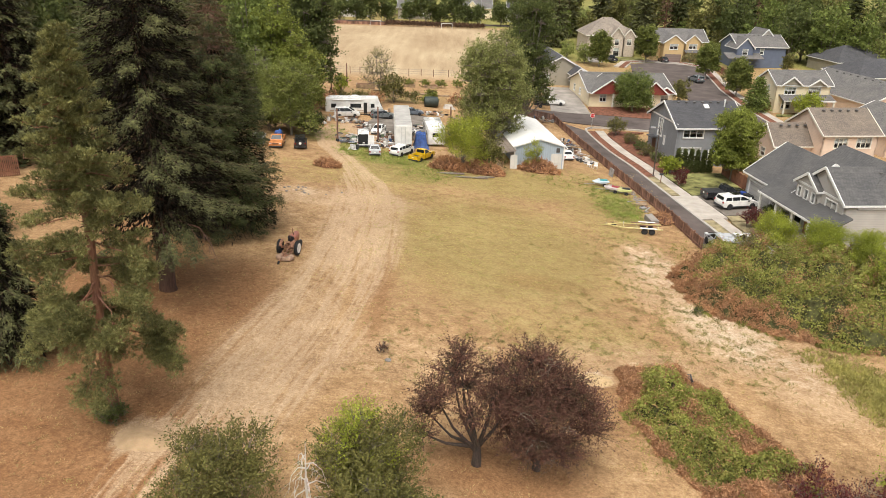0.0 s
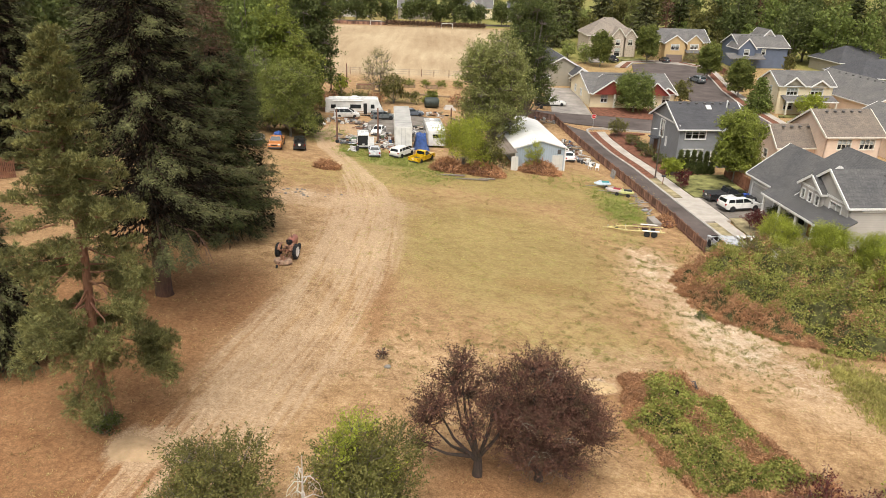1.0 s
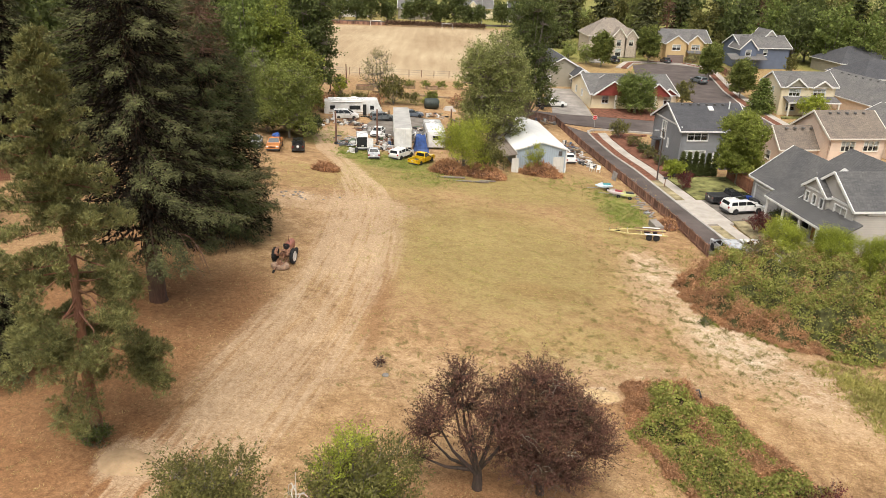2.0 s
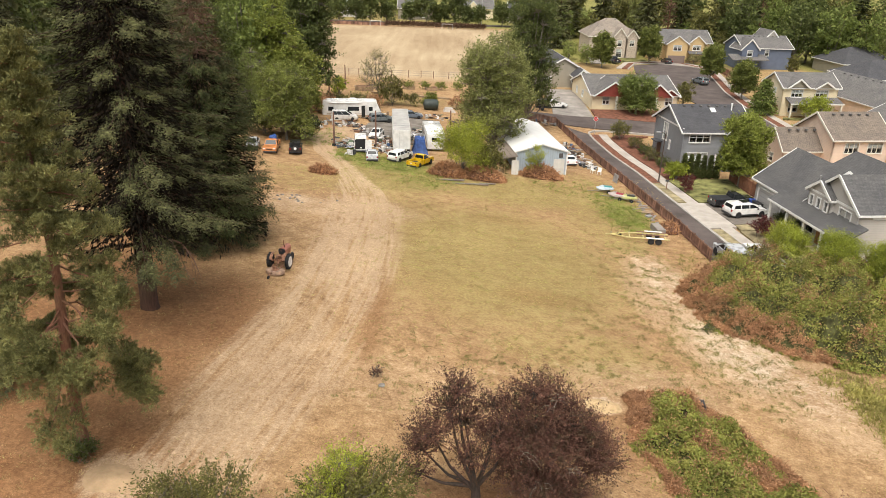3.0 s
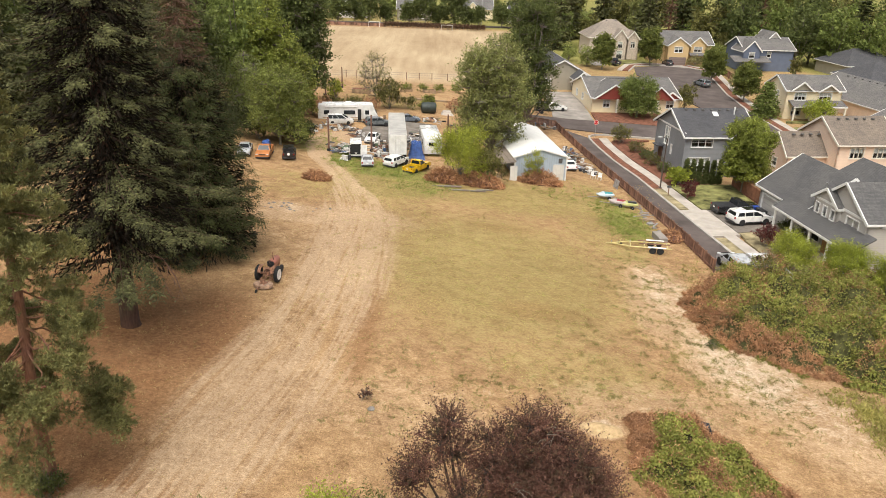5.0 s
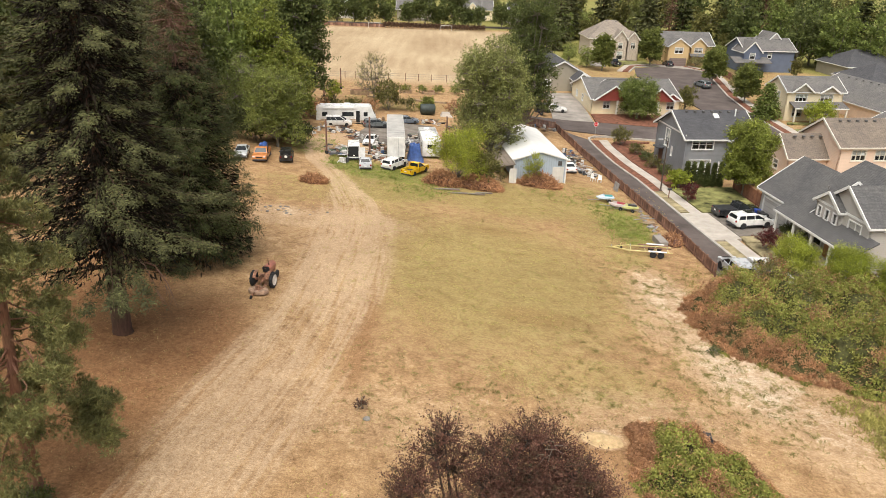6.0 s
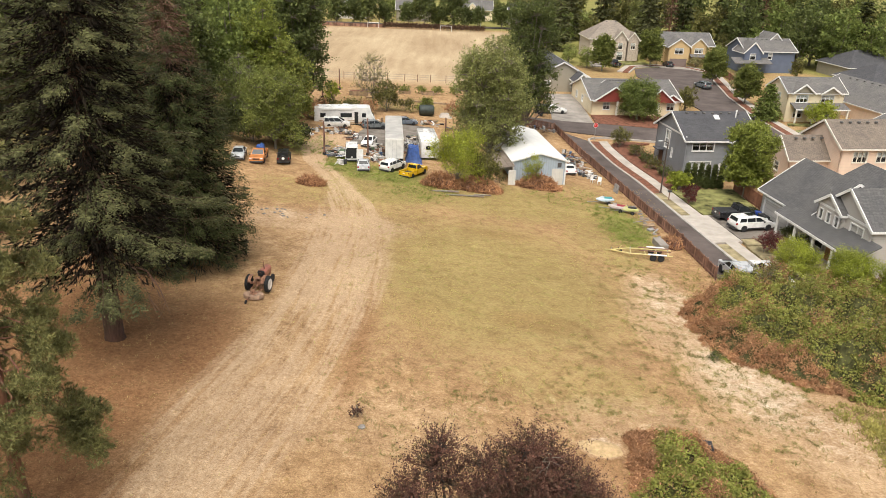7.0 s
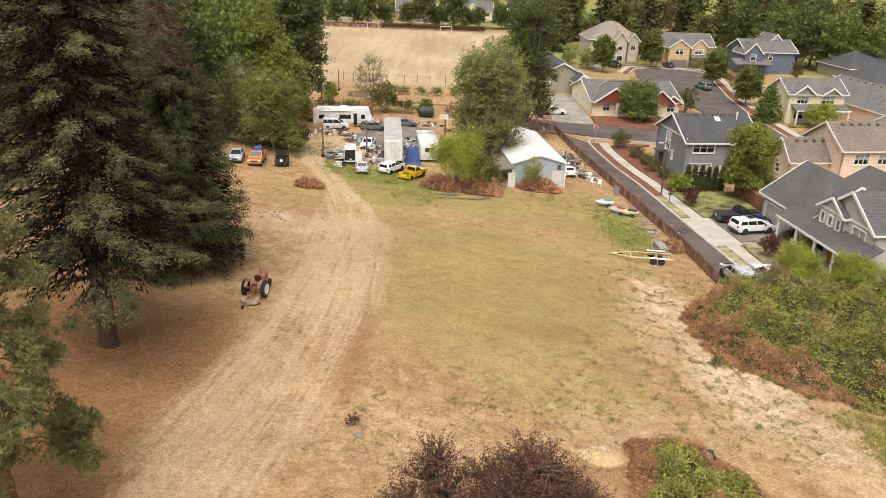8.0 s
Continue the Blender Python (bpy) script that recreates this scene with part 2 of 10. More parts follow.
def shingles(name, colour):
    """Asphalt shingles: courses with staggered tabs of slightly different greys."""
    m, n, l, p = nodes_of(name)
    c = n.new("ShaderNodeTexCoord")
    sp = n.new("ShaderNodeSeparateXYZ")
    l.new(c.outputs["Object"], sp.inputs[0])
    run = sums(n, l, "ADD", sp.outputs[0], sums(n, l, "MULTIPLY", sp.outputs[1], 1.0))
    cb = n.new("ShaderNodeCombineXYZ")
    l.new(run, cb.inputs[0])
    l.new(sums(n, l, "MULTIPLY", sp.outputs[2], 2.2), cb.inputs[1])
    br = n.new("ShaderNodeTexBrick")
    br.inputs["Scale"].default_value, br.inputs["Mortar Size"].default_value = 1.0, 0.012
    br.inputs["Brick Width"].default_value, br.inputs["Row Height"].default_value = 0.33, 0.2
    br.inputs["Color1"].default_value = (*[v * 0.85 for v in colour], 1)
    br.inputs["Color2"].default_value = (*[v * 1.16 for v in colour], 1)
    br.inputs["Mortar"].default_value = (*[v * 0.45 for v in colour], 1)
    l.new(cb.outputs[0], br.inputs["Vector"])
    big = noise_node(n, l, 0.35, 5)
    st = ramp(n, l, big.outputs[0], [(0.3, (0.78, 0.78, 0.8)), (0.7, (1.12, 1.1, 1.06))])
    b = blend(n, l, 1.0, br.outputs[0], st.outputs[0], "MULTIPLY")
    l.new(b, p.inputs["Base Color"])
    p.inputs["Roughness"].default_value = 0.92
    grit = noise_node(n, l, 60, 2)
    bump(n, l, p, sums(n, l, "ADD", br.outputs[1], grit.outputs[0]), 0.25, 0.01)
    return m


def land_material():
    """Dry meadow: straw, green patches, bare dust with wheel streaks, needle litter, mown field."""
    m, n, l, p = nodes_of("land")

    def attr(name):
        a = n.new("ShaderNodeAttribute")
        a.attribute_name = name
        return a.outputs["Fac"]
    big = noise_node(n, l, 0.12, 5, 0.62)
    mid = noise_node(n, l, 0.9, 6, 0.68)
    fine = noise_node(n, l, 4.5, 7, 0.78)
    grain = noise_node(n, l, 14.0, 4, 0.75)
    both = sums(n, l, "ADD", sums(n, l, "MULTIPLY", mid.outputs[0], 0.5), sums(n, l, "MULTIPLY", fine.outputs[0], 0.5))
    straw = ramp(n, l, both, [(0.33, (0.15, 0.086, 0.042)), (0.44, (0.28, 0.174, 0.09)), (0.53, (0.385, 0.252, 0.134)), (0.64, (0.53, 0.375, 0.22))])
    # green blades thicken where the green mask and finer noise agree
    gn = sums(n, l, "ADD", sums(n, l, "MULTIPLY", fine.outputs[0], 0.65), sums(n, l, "MULTIPLY", mid.outputs[0], 0.55))
    gk = sums(n, l, "MULTIPLY", sums(n, l, "SUBTRACT", sums(n, l, "ADD", gn, sums(n, l, "MULTIPLY", attr("green"), 0.55)), 0.86), 3.2, True)
    green = ramp(n, l, fine.outputs[0], [(0.3, (0.15, 0.14, 0.042)), (0.7, (0.34, 0.3, 0.105))])
    c = blend(n, l, sums(n, l, "MULTIPLY", gk, 0.6), straw.outputs[0], green.outputs[0])
    # fresh grass where water lingers
    fk = sums(n, l, "MULTIPLY", sums(n, l, "SUBTRACT", sums(n, l, "ADD", attr("lush"), sums(n, l, "MULTIPLY", sums(n, l, "ADD", fine.outputs[0], mid.outputs[0]), 0.6)), 0.92), 2.6, True)
    fresh = ramp(n, l, fine.outputs[0], [(0.3, (0.12, 0.13, 0.034)), (0.7, (0.28, 0.28, 0.085))])
    c = blend(n, l, sums(n, l, "MULTIPLY", fk, 0.8), c, fresh.outputs[0])
    # reddish needle and leaf litter, darkened to carry the tree shade as well
    lk = sums(n, l, "MULTIPLY", sums(n, l, "SUBTRACT", sums(n, l, "ADD", attr("litter"), sums(n, l, "MULTIPLY", mid.outputs[0], 0.6)), 0.5), 1.7, True)
    litter = ramp(n, l, fine.outputs[0], [(0.28, (0.105, 0.046, 0.021)), (0.72, (0.34, 0.17, 0.078))])
    c = blend(n, l, sums(n, l, "MULTIPLY", lk, 0.74), c, litter.outputs[0])
    # bare dust, streaked along the wheel ruts
    def streaks(fx, fy, detail):
        q = n.new("ShaderNodeTexNoise")
        q.inputs["Scale"].default_value, q.inputs["Detail"].default_value = 1.0, detail
        cb = n.new("ShaderNodeCombineXYZ")
        l.new(sums(n, l, "MULTIPLY", attr("across"), fx), cb.inputs[0])
        l.new(sums(n, l, "MULTIPLY", attr("along"), fy), cb.inputs[1])
        l.new(cb.outputs[0], q.inputs["Vector"])
        return sums(n, l, "SUBTRACT", q.outputs[0], 0.5)
    bk = sums(n, l, "ADD", sums(n, l, "MULTIPLY", attr("bare"), 1.0), sums(n, l, "MULTIPLY", sums(n, l, "ADD", mid.outputs[0], fine.outputs[0]), 0.32))
    lines = sums(n, l, "ADD", sums(n, l, "MULTIPLY", streaks(0.9, 0.05, 3), 1.5), sums(n, l, "MULTIPLY", streaks(3.2, 0.16, 4), 1.7))
    lines = sums(n, l, "MULTIPLY", lines, sums(n, l, "ADD", 0.35, big.outputs[0]))
    bk = sums(n, l, "ADD", bk, sums(n, l, "MULTIPLY", lines, attr("rut")))
    bk = sums(n, l, "MULTIPLY", sums(n, l, "SUBTRACT", bk, 0.56), 2.4, True)
    dust = ramp(n, l, fine.outputs[0], [(0.25, (0.34, 0.23, 0.142)), (0.5, (0.46, 0.335, 0.218)), (0.72, (0.62, 0.485, 0.34))])
    c = blend(n, l, sums(n, l, "MULTIPLY", bk, 0.8), c, dust.outputs[0])
    # whitish dried crust on the barest ground
    ck = sums(n, l, "ADD", attr("crust"), sums(n, l, "MULTIPLY", sums(n, l, "ADD", mid.outputs[0], fine.outputs[0]), 0.6))
    ck = sums(n, l, "MULTIPLY", sums(n, l, "SUBTRACT", ck, 0.98), 4.0, True)
    c = blend(n, l, sums(n, l, "MULTIPLY", ck, 0.8), c, ramp(n, l, fine.outputs[0], [(0.3, (0.48, 0.385, 0.29)), (0.65, (0.72, 0.62, 0.5))]).outputs[0])
    tone = ramp(n, l, big.outputs[0], [(0.28, (0.84, 0.8, 0.76)), (0.72, (1.12, 1.1, 1.06))])
    c = blend(n, l, 1.0, c, tone.outputs[0], "MULTIPLY")
    # mown, even field far off
    wide = noise_node(n, l, 0.05, 4, 0.6, stretch=(1.0, 0.45, 1))
    combed = noise_node(n, l, 0.5, 3, 0.6, stretch=(1.0, 0.08, 1))
    both_ = sums(n, l, "ADD", sums(n, l, "MULTIPLY", wide.outputs[0], 0.65), sums(n, l, "MULTIPLY", combed.outputs[0], 0.35))
    mown = ramp(n, l, both_, [(0.36, (0.31, 0.22, 0.13)), (0.5, (0.4, 0.3, 0.185)), (0.64, (0.48, 0.375, 0.24))])
    c = blend(n, l, attr("mown"), c, mown.outputs[0])
    c = blend(n, l, 0.45, c, ramp(n, l, grain.outputs[0], [(0.32, (0.1, 0.1, 0.1)), (0.68, (0.9, 0.9, 0.9))]).outputs[0], "OVERLAY")
    hs = n.new("ShaderNodeHueSaturation")
    hs.inputs["Saturation"].default_value = 1.0
    l.new(c, hs.inputs["Color"])
    l.new(hs.outputs[0], p.inputs["Base Color"])
    p.inputs["Roughness"].default_value, p.inputs["Specular IOR Level"].default_value = 0.95, 0.15
    bump(n, l, p, sums(n, l, "ADD", fine.outputs[0], grain.outputs[0]), 0.6, 0.06)
    return m


def glass_material():
    m, n, l, p = nodes_of("window_glass")
    p.inputs["Base Color"].default_value = (0.85, 0.9, 0.92, 1)
    p.inputs["Transmission Weight"].default_value, p.inputs["Roughness"].default_value, p.inputs["IOR"].default_value = 1.0, 0.02, 1.45
    return m


LAND = land_material()
GLASS = glass_material()
DARK_GLASS = plain("tinted_glass", (0.015, 0.018, 0.02), 0.08, relief=0, vary=0.05)
ASPHALT = plain("asphalt", (0.115, 0.094, 0.086), 0.92, vary=0.22, scale=0.35, fine=18, relief=0.3)
YARD_PAD = plain("worn_gravel_pad", (0.2, 0.175, 0.15), 0.95, vary=0.3, scale=0.6, fine=9, relief=0.5)
CONCRETE_OLD = plain("old_grey_concrete", (0.31, 0.28, 0.25), 0.9, vary=0.2, scale=0.5, fine=14, relief=0.25)
CONCRETE = plain("concrete", (0.44, 0.395, 0.345), 0.9, vary=0.14, scale=0.6, fine=14, relief=0.25)
KERB = plain("kerb_concrete", (0.42, 0.39, 0.35), 0.9, vary=0.15, scale=0.8)
BARKDUST = plain("bark_mulch", (0.19, 0.085, 0.055), 0.95, vary=0.35, scale=2.0, fine=16, relief=0.8)
LAWN = plain("lawn", (0.2, 0.195, 0.075), 0.95, vary=0.6, scale=0.55, fine=18, relief=0.9)
DRYLAWN = plain("dry_verge", (0.3, 0.25, 0.145), 0.95, vary=0.42, scale=0.9, fine=14, relief=0.9)
ROOF_GREY = shingles("grey_shingles", (0.1, 0.098, 0.098))
ROOF_MID = shingles("mid_grey_shingles", (0.145, 0.138, 0.132))
ROOF_DARK = shingles("slate_grey_shingles", (0.072, 0.072, 0.078))
ROOF_BROWN = shingles("brown_shingles", (0.19, 0.155, 0.125))
ROOF_TAUPE = shingles("taupe_shingles", (0.26, 0.22, 0.18))
TRIM = plain("white_trim", (0.74, 0.73, 0.7), 0.5, vary=0.06)
TRIM_CREAM = plain("cream_trim", (0.7, 0.66, 0.57), 0.5, vary=0.06)
SIDING_GREY = rows("blue_grey_siding", (0.25, 0.262, 0.275), 0.18, 2, 0.6, 0.4, 0.08)
SIDING_TAUPE = rows("warm_grey_siding", (0.5, 0.47, 0.43), 0.18, 2, 0.6, 0.4, 0.06, 0.75)
SIDING_PEACH = rows("peach_siding", (0.72, 0.56, 0.44), 0.2, 2, 0.6, 0.3, 0.05, 0.85)
SIDING_CREAM = rows("cream_siding", (0.8, 0.69, 0.48), 0.2, 2, 0.6, 0.3, 0.05, 0.85)
SIDING_YELLOW = rows("ochre_siding", (0.56, 0.4, 0.2), 0.2, 2, 0.6, 0.3, 0.06, 0.85)
SIDING_BLUE = rows("blue_siding", (0.115, 0.14, 0.2), 0.2, 2, 0.6, 0.3, 0.08, 0.8)
SIDING_OLIVE = rows("olive_grey_siding", (0.3, 0.27, 0.21), 0.2, 2, 0.6, 0.3, 0.06, 0.85)
SIDING_RED = rows("red_board_siding", (0.26, 0.05, 0.035), 0.16, 2, 0.6, 0.4, 0.08, 0.75)
STONE_PALE = plain("pale_stone_render", (0.5, 0.42, 0.34), 0.85, vary=0.22, scale=2.5, fine=10, relief=0.6)
BLIND = plain("window_blind", (0.62, 0.6, 0.55), 0.8, vary=0.05)
ROOM_DARK = plain("unlit_room", (0.06, 0.055, 0.05), 0.9)
DOOR_BROWN = plain("brown_door", (0.12, 0.06, 0.035), 0.5)
DOOR_TAUPE = rows("taupe_garage_door", (0.2, 0.15, 0.13), 0.5, 2, 0.5, 0.5, 0.06, 0.6)
FENCE_WOOD = rows("weathered_brown_boards", (0.22, 0.125, 0.09), 0.4, 2, 0.9, 0.1, 0.35, 0.95, uneven=True)
FENCE_RED = rows("red_brown_boards", (0.23, 0.1, 0.06), 0.4, 2, 0.85, 0.1, 0.3, 0.95)
BARK_FIR = bark("fir_bark", (0.035, 0.018, 0.012), (0.12, 0.066, 0.042))
BARK_PINE = bark("pine_bark", (0.1, 0.045, 0.025), (0.3, 0.15, 0.085))
BARK_CEDAR = bark("cedar_bark", (0.1, 0.05, 0.032), (0.28, 0.17, 0.12))
BARK_GREY = bark("grey_bark", (0.1, 0.085, 0.07), (0.28, 0.24, 0.2))
BARK_PLUM = bark("plum_bark", (0.025, 0.018, 0.015), (0.085, 0.06, 0.048))
DEADWOOD = bark("bleached_deadwood", (0.42, 0.37, 0.32), (0.66, 0.6, 0.53))
TWIG_BROWN = bark("dead_cane", (0.16, 0.08, 0.055), (0.36, 0.2, 0.14))
# near-black twig colour stands in for shade deep inside conifer crowns
INNER_SHADE = leaf("dead_inner_twigs", (0.008, 0.007, 0.005), (0.024, 0.018, 0.012), glow=0.0, rough=0.95)
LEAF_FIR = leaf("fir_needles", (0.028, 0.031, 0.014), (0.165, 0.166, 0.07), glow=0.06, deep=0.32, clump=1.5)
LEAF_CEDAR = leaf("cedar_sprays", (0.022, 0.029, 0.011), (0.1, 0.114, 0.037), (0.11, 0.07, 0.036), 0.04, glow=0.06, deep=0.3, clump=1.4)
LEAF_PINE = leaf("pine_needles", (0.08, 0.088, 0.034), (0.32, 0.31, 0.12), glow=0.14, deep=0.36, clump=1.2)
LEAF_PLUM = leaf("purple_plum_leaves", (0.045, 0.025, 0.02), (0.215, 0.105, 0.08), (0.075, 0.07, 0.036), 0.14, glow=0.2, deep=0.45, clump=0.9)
LEAF_COTTON = leaf("cottonwood_leaves", (0.12, 0.135, 0.045), (0.41, 0.425, 0.16), glow=0.45)
LEAF_MAPLE = leaf("maple_leaves", (0.08, 0.105, 0.024), (0.32, 0.35, 0.085), (0.36, 0.31, 0.08), 0.06, glow=0.4)
LEAF_LIME = leaf("yellow_green_leaves", (0.19, 0.23, 0.035), (0.5, 0.55, 0.095), glow=0.55)
LEAF_BRIGHT = leaf("bright_yellow_green_leaves", (0.22, 0.26, 0.04), (0.54, 0.58, 0.1), glow=0.55)
LEAF_GREEN = leaf("broad_leaves", (0.085, 0.12, 0.034), (0.27, 0.32, 0.09), glow=0.42)
LEAF_DEEP = leaf("dark_broad_leaves", (0.052, 0.075, 0.027), (0.185, 0.21, 0.07), glow=0.38)
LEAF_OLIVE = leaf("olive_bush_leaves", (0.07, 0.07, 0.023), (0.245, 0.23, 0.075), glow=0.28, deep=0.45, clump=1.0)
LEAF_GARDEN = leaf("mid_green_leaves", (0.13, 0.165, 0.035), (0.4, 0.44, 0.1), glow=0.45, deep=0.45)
WEED = leaf("weed_leaves", (0.17, 0.165, 0.055), (0.37, 0.345, 0.125), glow=0.25)
LEAF_PEAR = leaf("street_tree_leaves", (0.08, 0.1, 0.028), (0.24, 0.265, 0.07), glow=0.35)
LEAF_BIRCH = leaf("birch_leaves", (0.12, 0.15, 0.04), (0.34, 0.37, 0.105), glow=0.4, deep=0.45)
# leaf colour kept dark to stand in for shade under the canopy
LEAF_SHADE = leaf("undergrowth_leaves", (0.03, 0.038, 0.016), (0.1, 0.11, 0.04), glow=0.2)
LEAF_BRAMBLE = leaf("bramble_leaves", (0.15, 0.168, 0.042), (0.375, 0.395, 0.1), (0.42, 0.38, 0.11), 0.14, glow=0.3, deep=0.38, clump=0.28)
LEAF_DEAD = leaf("withered_leaves", (0.22, 0.1, 0.05), (0.6, 0.34, 0.19), glow=0.15, rough=0.8)
LEAF_RUST = leaf("rusty_brown_needles", (0.08, 0.045, 0.03), (0.2, 0.12, 0.08), glow=0.1, rough=0.8)
LEAF_BURGUNDY = leaf("burgundy_leaves", (0.070, 0.018, 0.018), (0.190, 0.055, 0.050), glow=0.25)
LEAF_WILLOW = leaf("willow_leaves", (0.16, 0.2, 0.055), (0.36, 0.4, 0.13), glow=0.35)
LEAF_PALE = leaf("sparse_pale_leaves", (0.2, 0.18, 0.08), (0.4, 0.36, 0.17), glow=0.3)
GRASS_DRY = leaf("dry_grass_blades", (0.3, 0.2, 0.08), (0.56, 0.42, 0.2), glow=0.25, rough=0.8)
GRASS_GREEN = leaf("green_grass_blades", (0.3, 0.28, 0.09), (0.54, 0.5, 0.18), glow=0.3, rough=0.7)
GRASS_LUSH = leaf("lush_grass_blades", (0.17, 0.21, 0.05), (0.36, 0.42, 0.11), glow=0.3, rough=0.6)
GRASS_GREY = leaf("grey_green_weeds", (0.25, 0.225, 0.065), (0.42, 0.375, 0.125), glow=0.2, rough=0.8)

# ---------------------------------------------------------------- land
TRACK = [(-12.0, 16), (-11.3, 25.5), (-10.4, 32), (-9.2, 38.6), (-8.1, 44.3), (-7.4, 52), (-7.2, 61), (-7.5, 70), (-8.6, 76), (-10.4, 82), (-12.4, 87.3), (-15.2, 92.6), (-16.7, 98.4), (-15.9, 105), (-9, 111)]
GREEN_AREAS = [(8, 85, 16, 9, 1.0), (-8, 80, 12, 7, 0.8), (5, 62, 14, 19, 1.0), (-3, 72, 7, 10, 0.75), (17, 76, 6, 12, 0.85), (-6, 84, 8, 7, 1.4), (-7, 91, 6, 5, 1.5), (18, 84, 6, 8, 1.0), (-15, 77, 5, 3.5, 0.7), (9, 46, 8, 5, 0.8), (18, 92, 5, 8, 0.7), (8, 124, 12, 10, 0.5), (-9, 138, 14, 9, 0.7)]
BARE_AREAS = [(-8, 70.5, 7.5, 3.6, 0.5), (-7.2, 60, 4.5, 12, 0.42), (-13.5, 68.6, 5, 2.2, 0.55), (-9.8, 38, 4, 12, 0.34), (21, 50, 4.5, 9, 0.78), (25, 42, 6, 7, 0.5), (17, 57, 2.5, 8, 0.5), (13, 42, 8, 4, 0.4), (19, 62, 3.5, 7, 0.6), (-1, 39, 7, 5, 0.35), (-14.5, 71, 3.5, 2.5, 0.6), (-12, 64, 6, 6, 0.3), (-13.6, 28.6, 1.6, 1.6, 0.9), (-8, 104, 9, 10, 0.6), (-8, 88, 2, 8, 0.3), (9.7, 39.2, 1.3, 1.0, 1.0)]
LUSH_AREAS = [(20.5, 104, 2.5, 9, 0.38), (-6.5, 89, 6.5, 3.8, 0.75), (-12.3, 92, 2.2, 5, 0.75), (20.5, 80, 3.0, 8, 0.68), (-17, 82, 4, 3, 0.4), (-3, 83, 4.5, 4, 0.42), (19, 92, 4, 4, 0.4), (-17.5, 98, 2, 6, 0.6), (-13, 135, 12, 5, 0.45), (18, 69, 3, 2, 0.45)]
CRUST_AREAS = [(-10.5, 83, 2.2, 8, 0.3), (-7.6, 68, 4.5, 5, 0.3), (3, 42.5, 9, 4.5, 0.3), (12, 47, 5, 6, 0.25), (21.5, 50, 4.5, 9, 0.5), (19, 61, 3.4, 9, 0.45), (14, 42.5, 7, 2.2, 0.3), (25, 43, 4, 5, 0.4), (-14.5, 71, 3, 2, 0.4), (-1, 39, 6, 4, 0.2), (-8.6, 58, 3.5, 14, 0.25), (-8, 106, 8, 8, 0.35), (9.7, 39.4, 1.2, 0.9, 0.6)]
# real litter; the strong areas below the conifers also paint in their shade
LITTER_SHADE_AREAS = [(-4.4, 51, 1.1, 15, 0.55), (7.5, 54, 4.0, 2.2, 0.42), (6.5, 73, 5, 2.0, 0.35), (-0.5, 52, 2.5, 6, 0.3), (-22, 55, 6, 8, 0.7), (-22, 38, 10, 18, 1.05), (-18, 27, 8, 10, 1.0), (3.5, 29, 5, 3.4, 0.75), (-14.8, 45, 4, 8, 0.8), (10, 36, 3, 5, 0.5), (5, 55, 5, 8, 0.18), (-33, 60, 10, 14, 0.3)]


def near_line(px, py, line):
    """Signed distance to a polyline (right is positive) and the length along it."""
    best, along, run = np.full(px.shape, 1e9), np.zeros(px.shape), 0.0
    for (ax, ay), (bx, by) in zip(line, line[1:]):
        dx, dy = bx - ax, by - ay
        L = math.hypot(dx, dy)
        t = np.clip(((px - ax) * dx + (py - ay) * dy) / L**2, 0, 1)
        ox, oy = px - ax - t * dx, py - ay - t * dy
        d = np.hypot(ox, oy) * np.sign(ox * dy - oy * dx + 1e-9)
        k = np.abs(d) < np.abs(best)
        best, along = np.where(k, d, best), np.where(k, run + t * L, along)
        run += L
    return best, along


def blobs(px, py, areas):
    out = np.zeros(px.shape)
    for cx, cy, rx, ry, s in areas:
        out = np.maximum(out, s * (1 - smooth(np.hypot((px - cx) / rx, (py - cy) / ry), 0.4, 1.4)))
    return out


def road_side(px, py):
    """How far right of the fence line a place lies."""
    d, _ = near_line(px, py, [(27.5, 30), (25.3, 67), (24.0, 85), (23.0, 96), (21.75, 108.5), (20.8, 114.5), (18.8, 130)])
    return d


def axis_steps(spans):
    out = []
    for a, b, s in spans:
        out.extend(np.arange(a, b, s))
    return np.array(out + [spans[-1][1]])


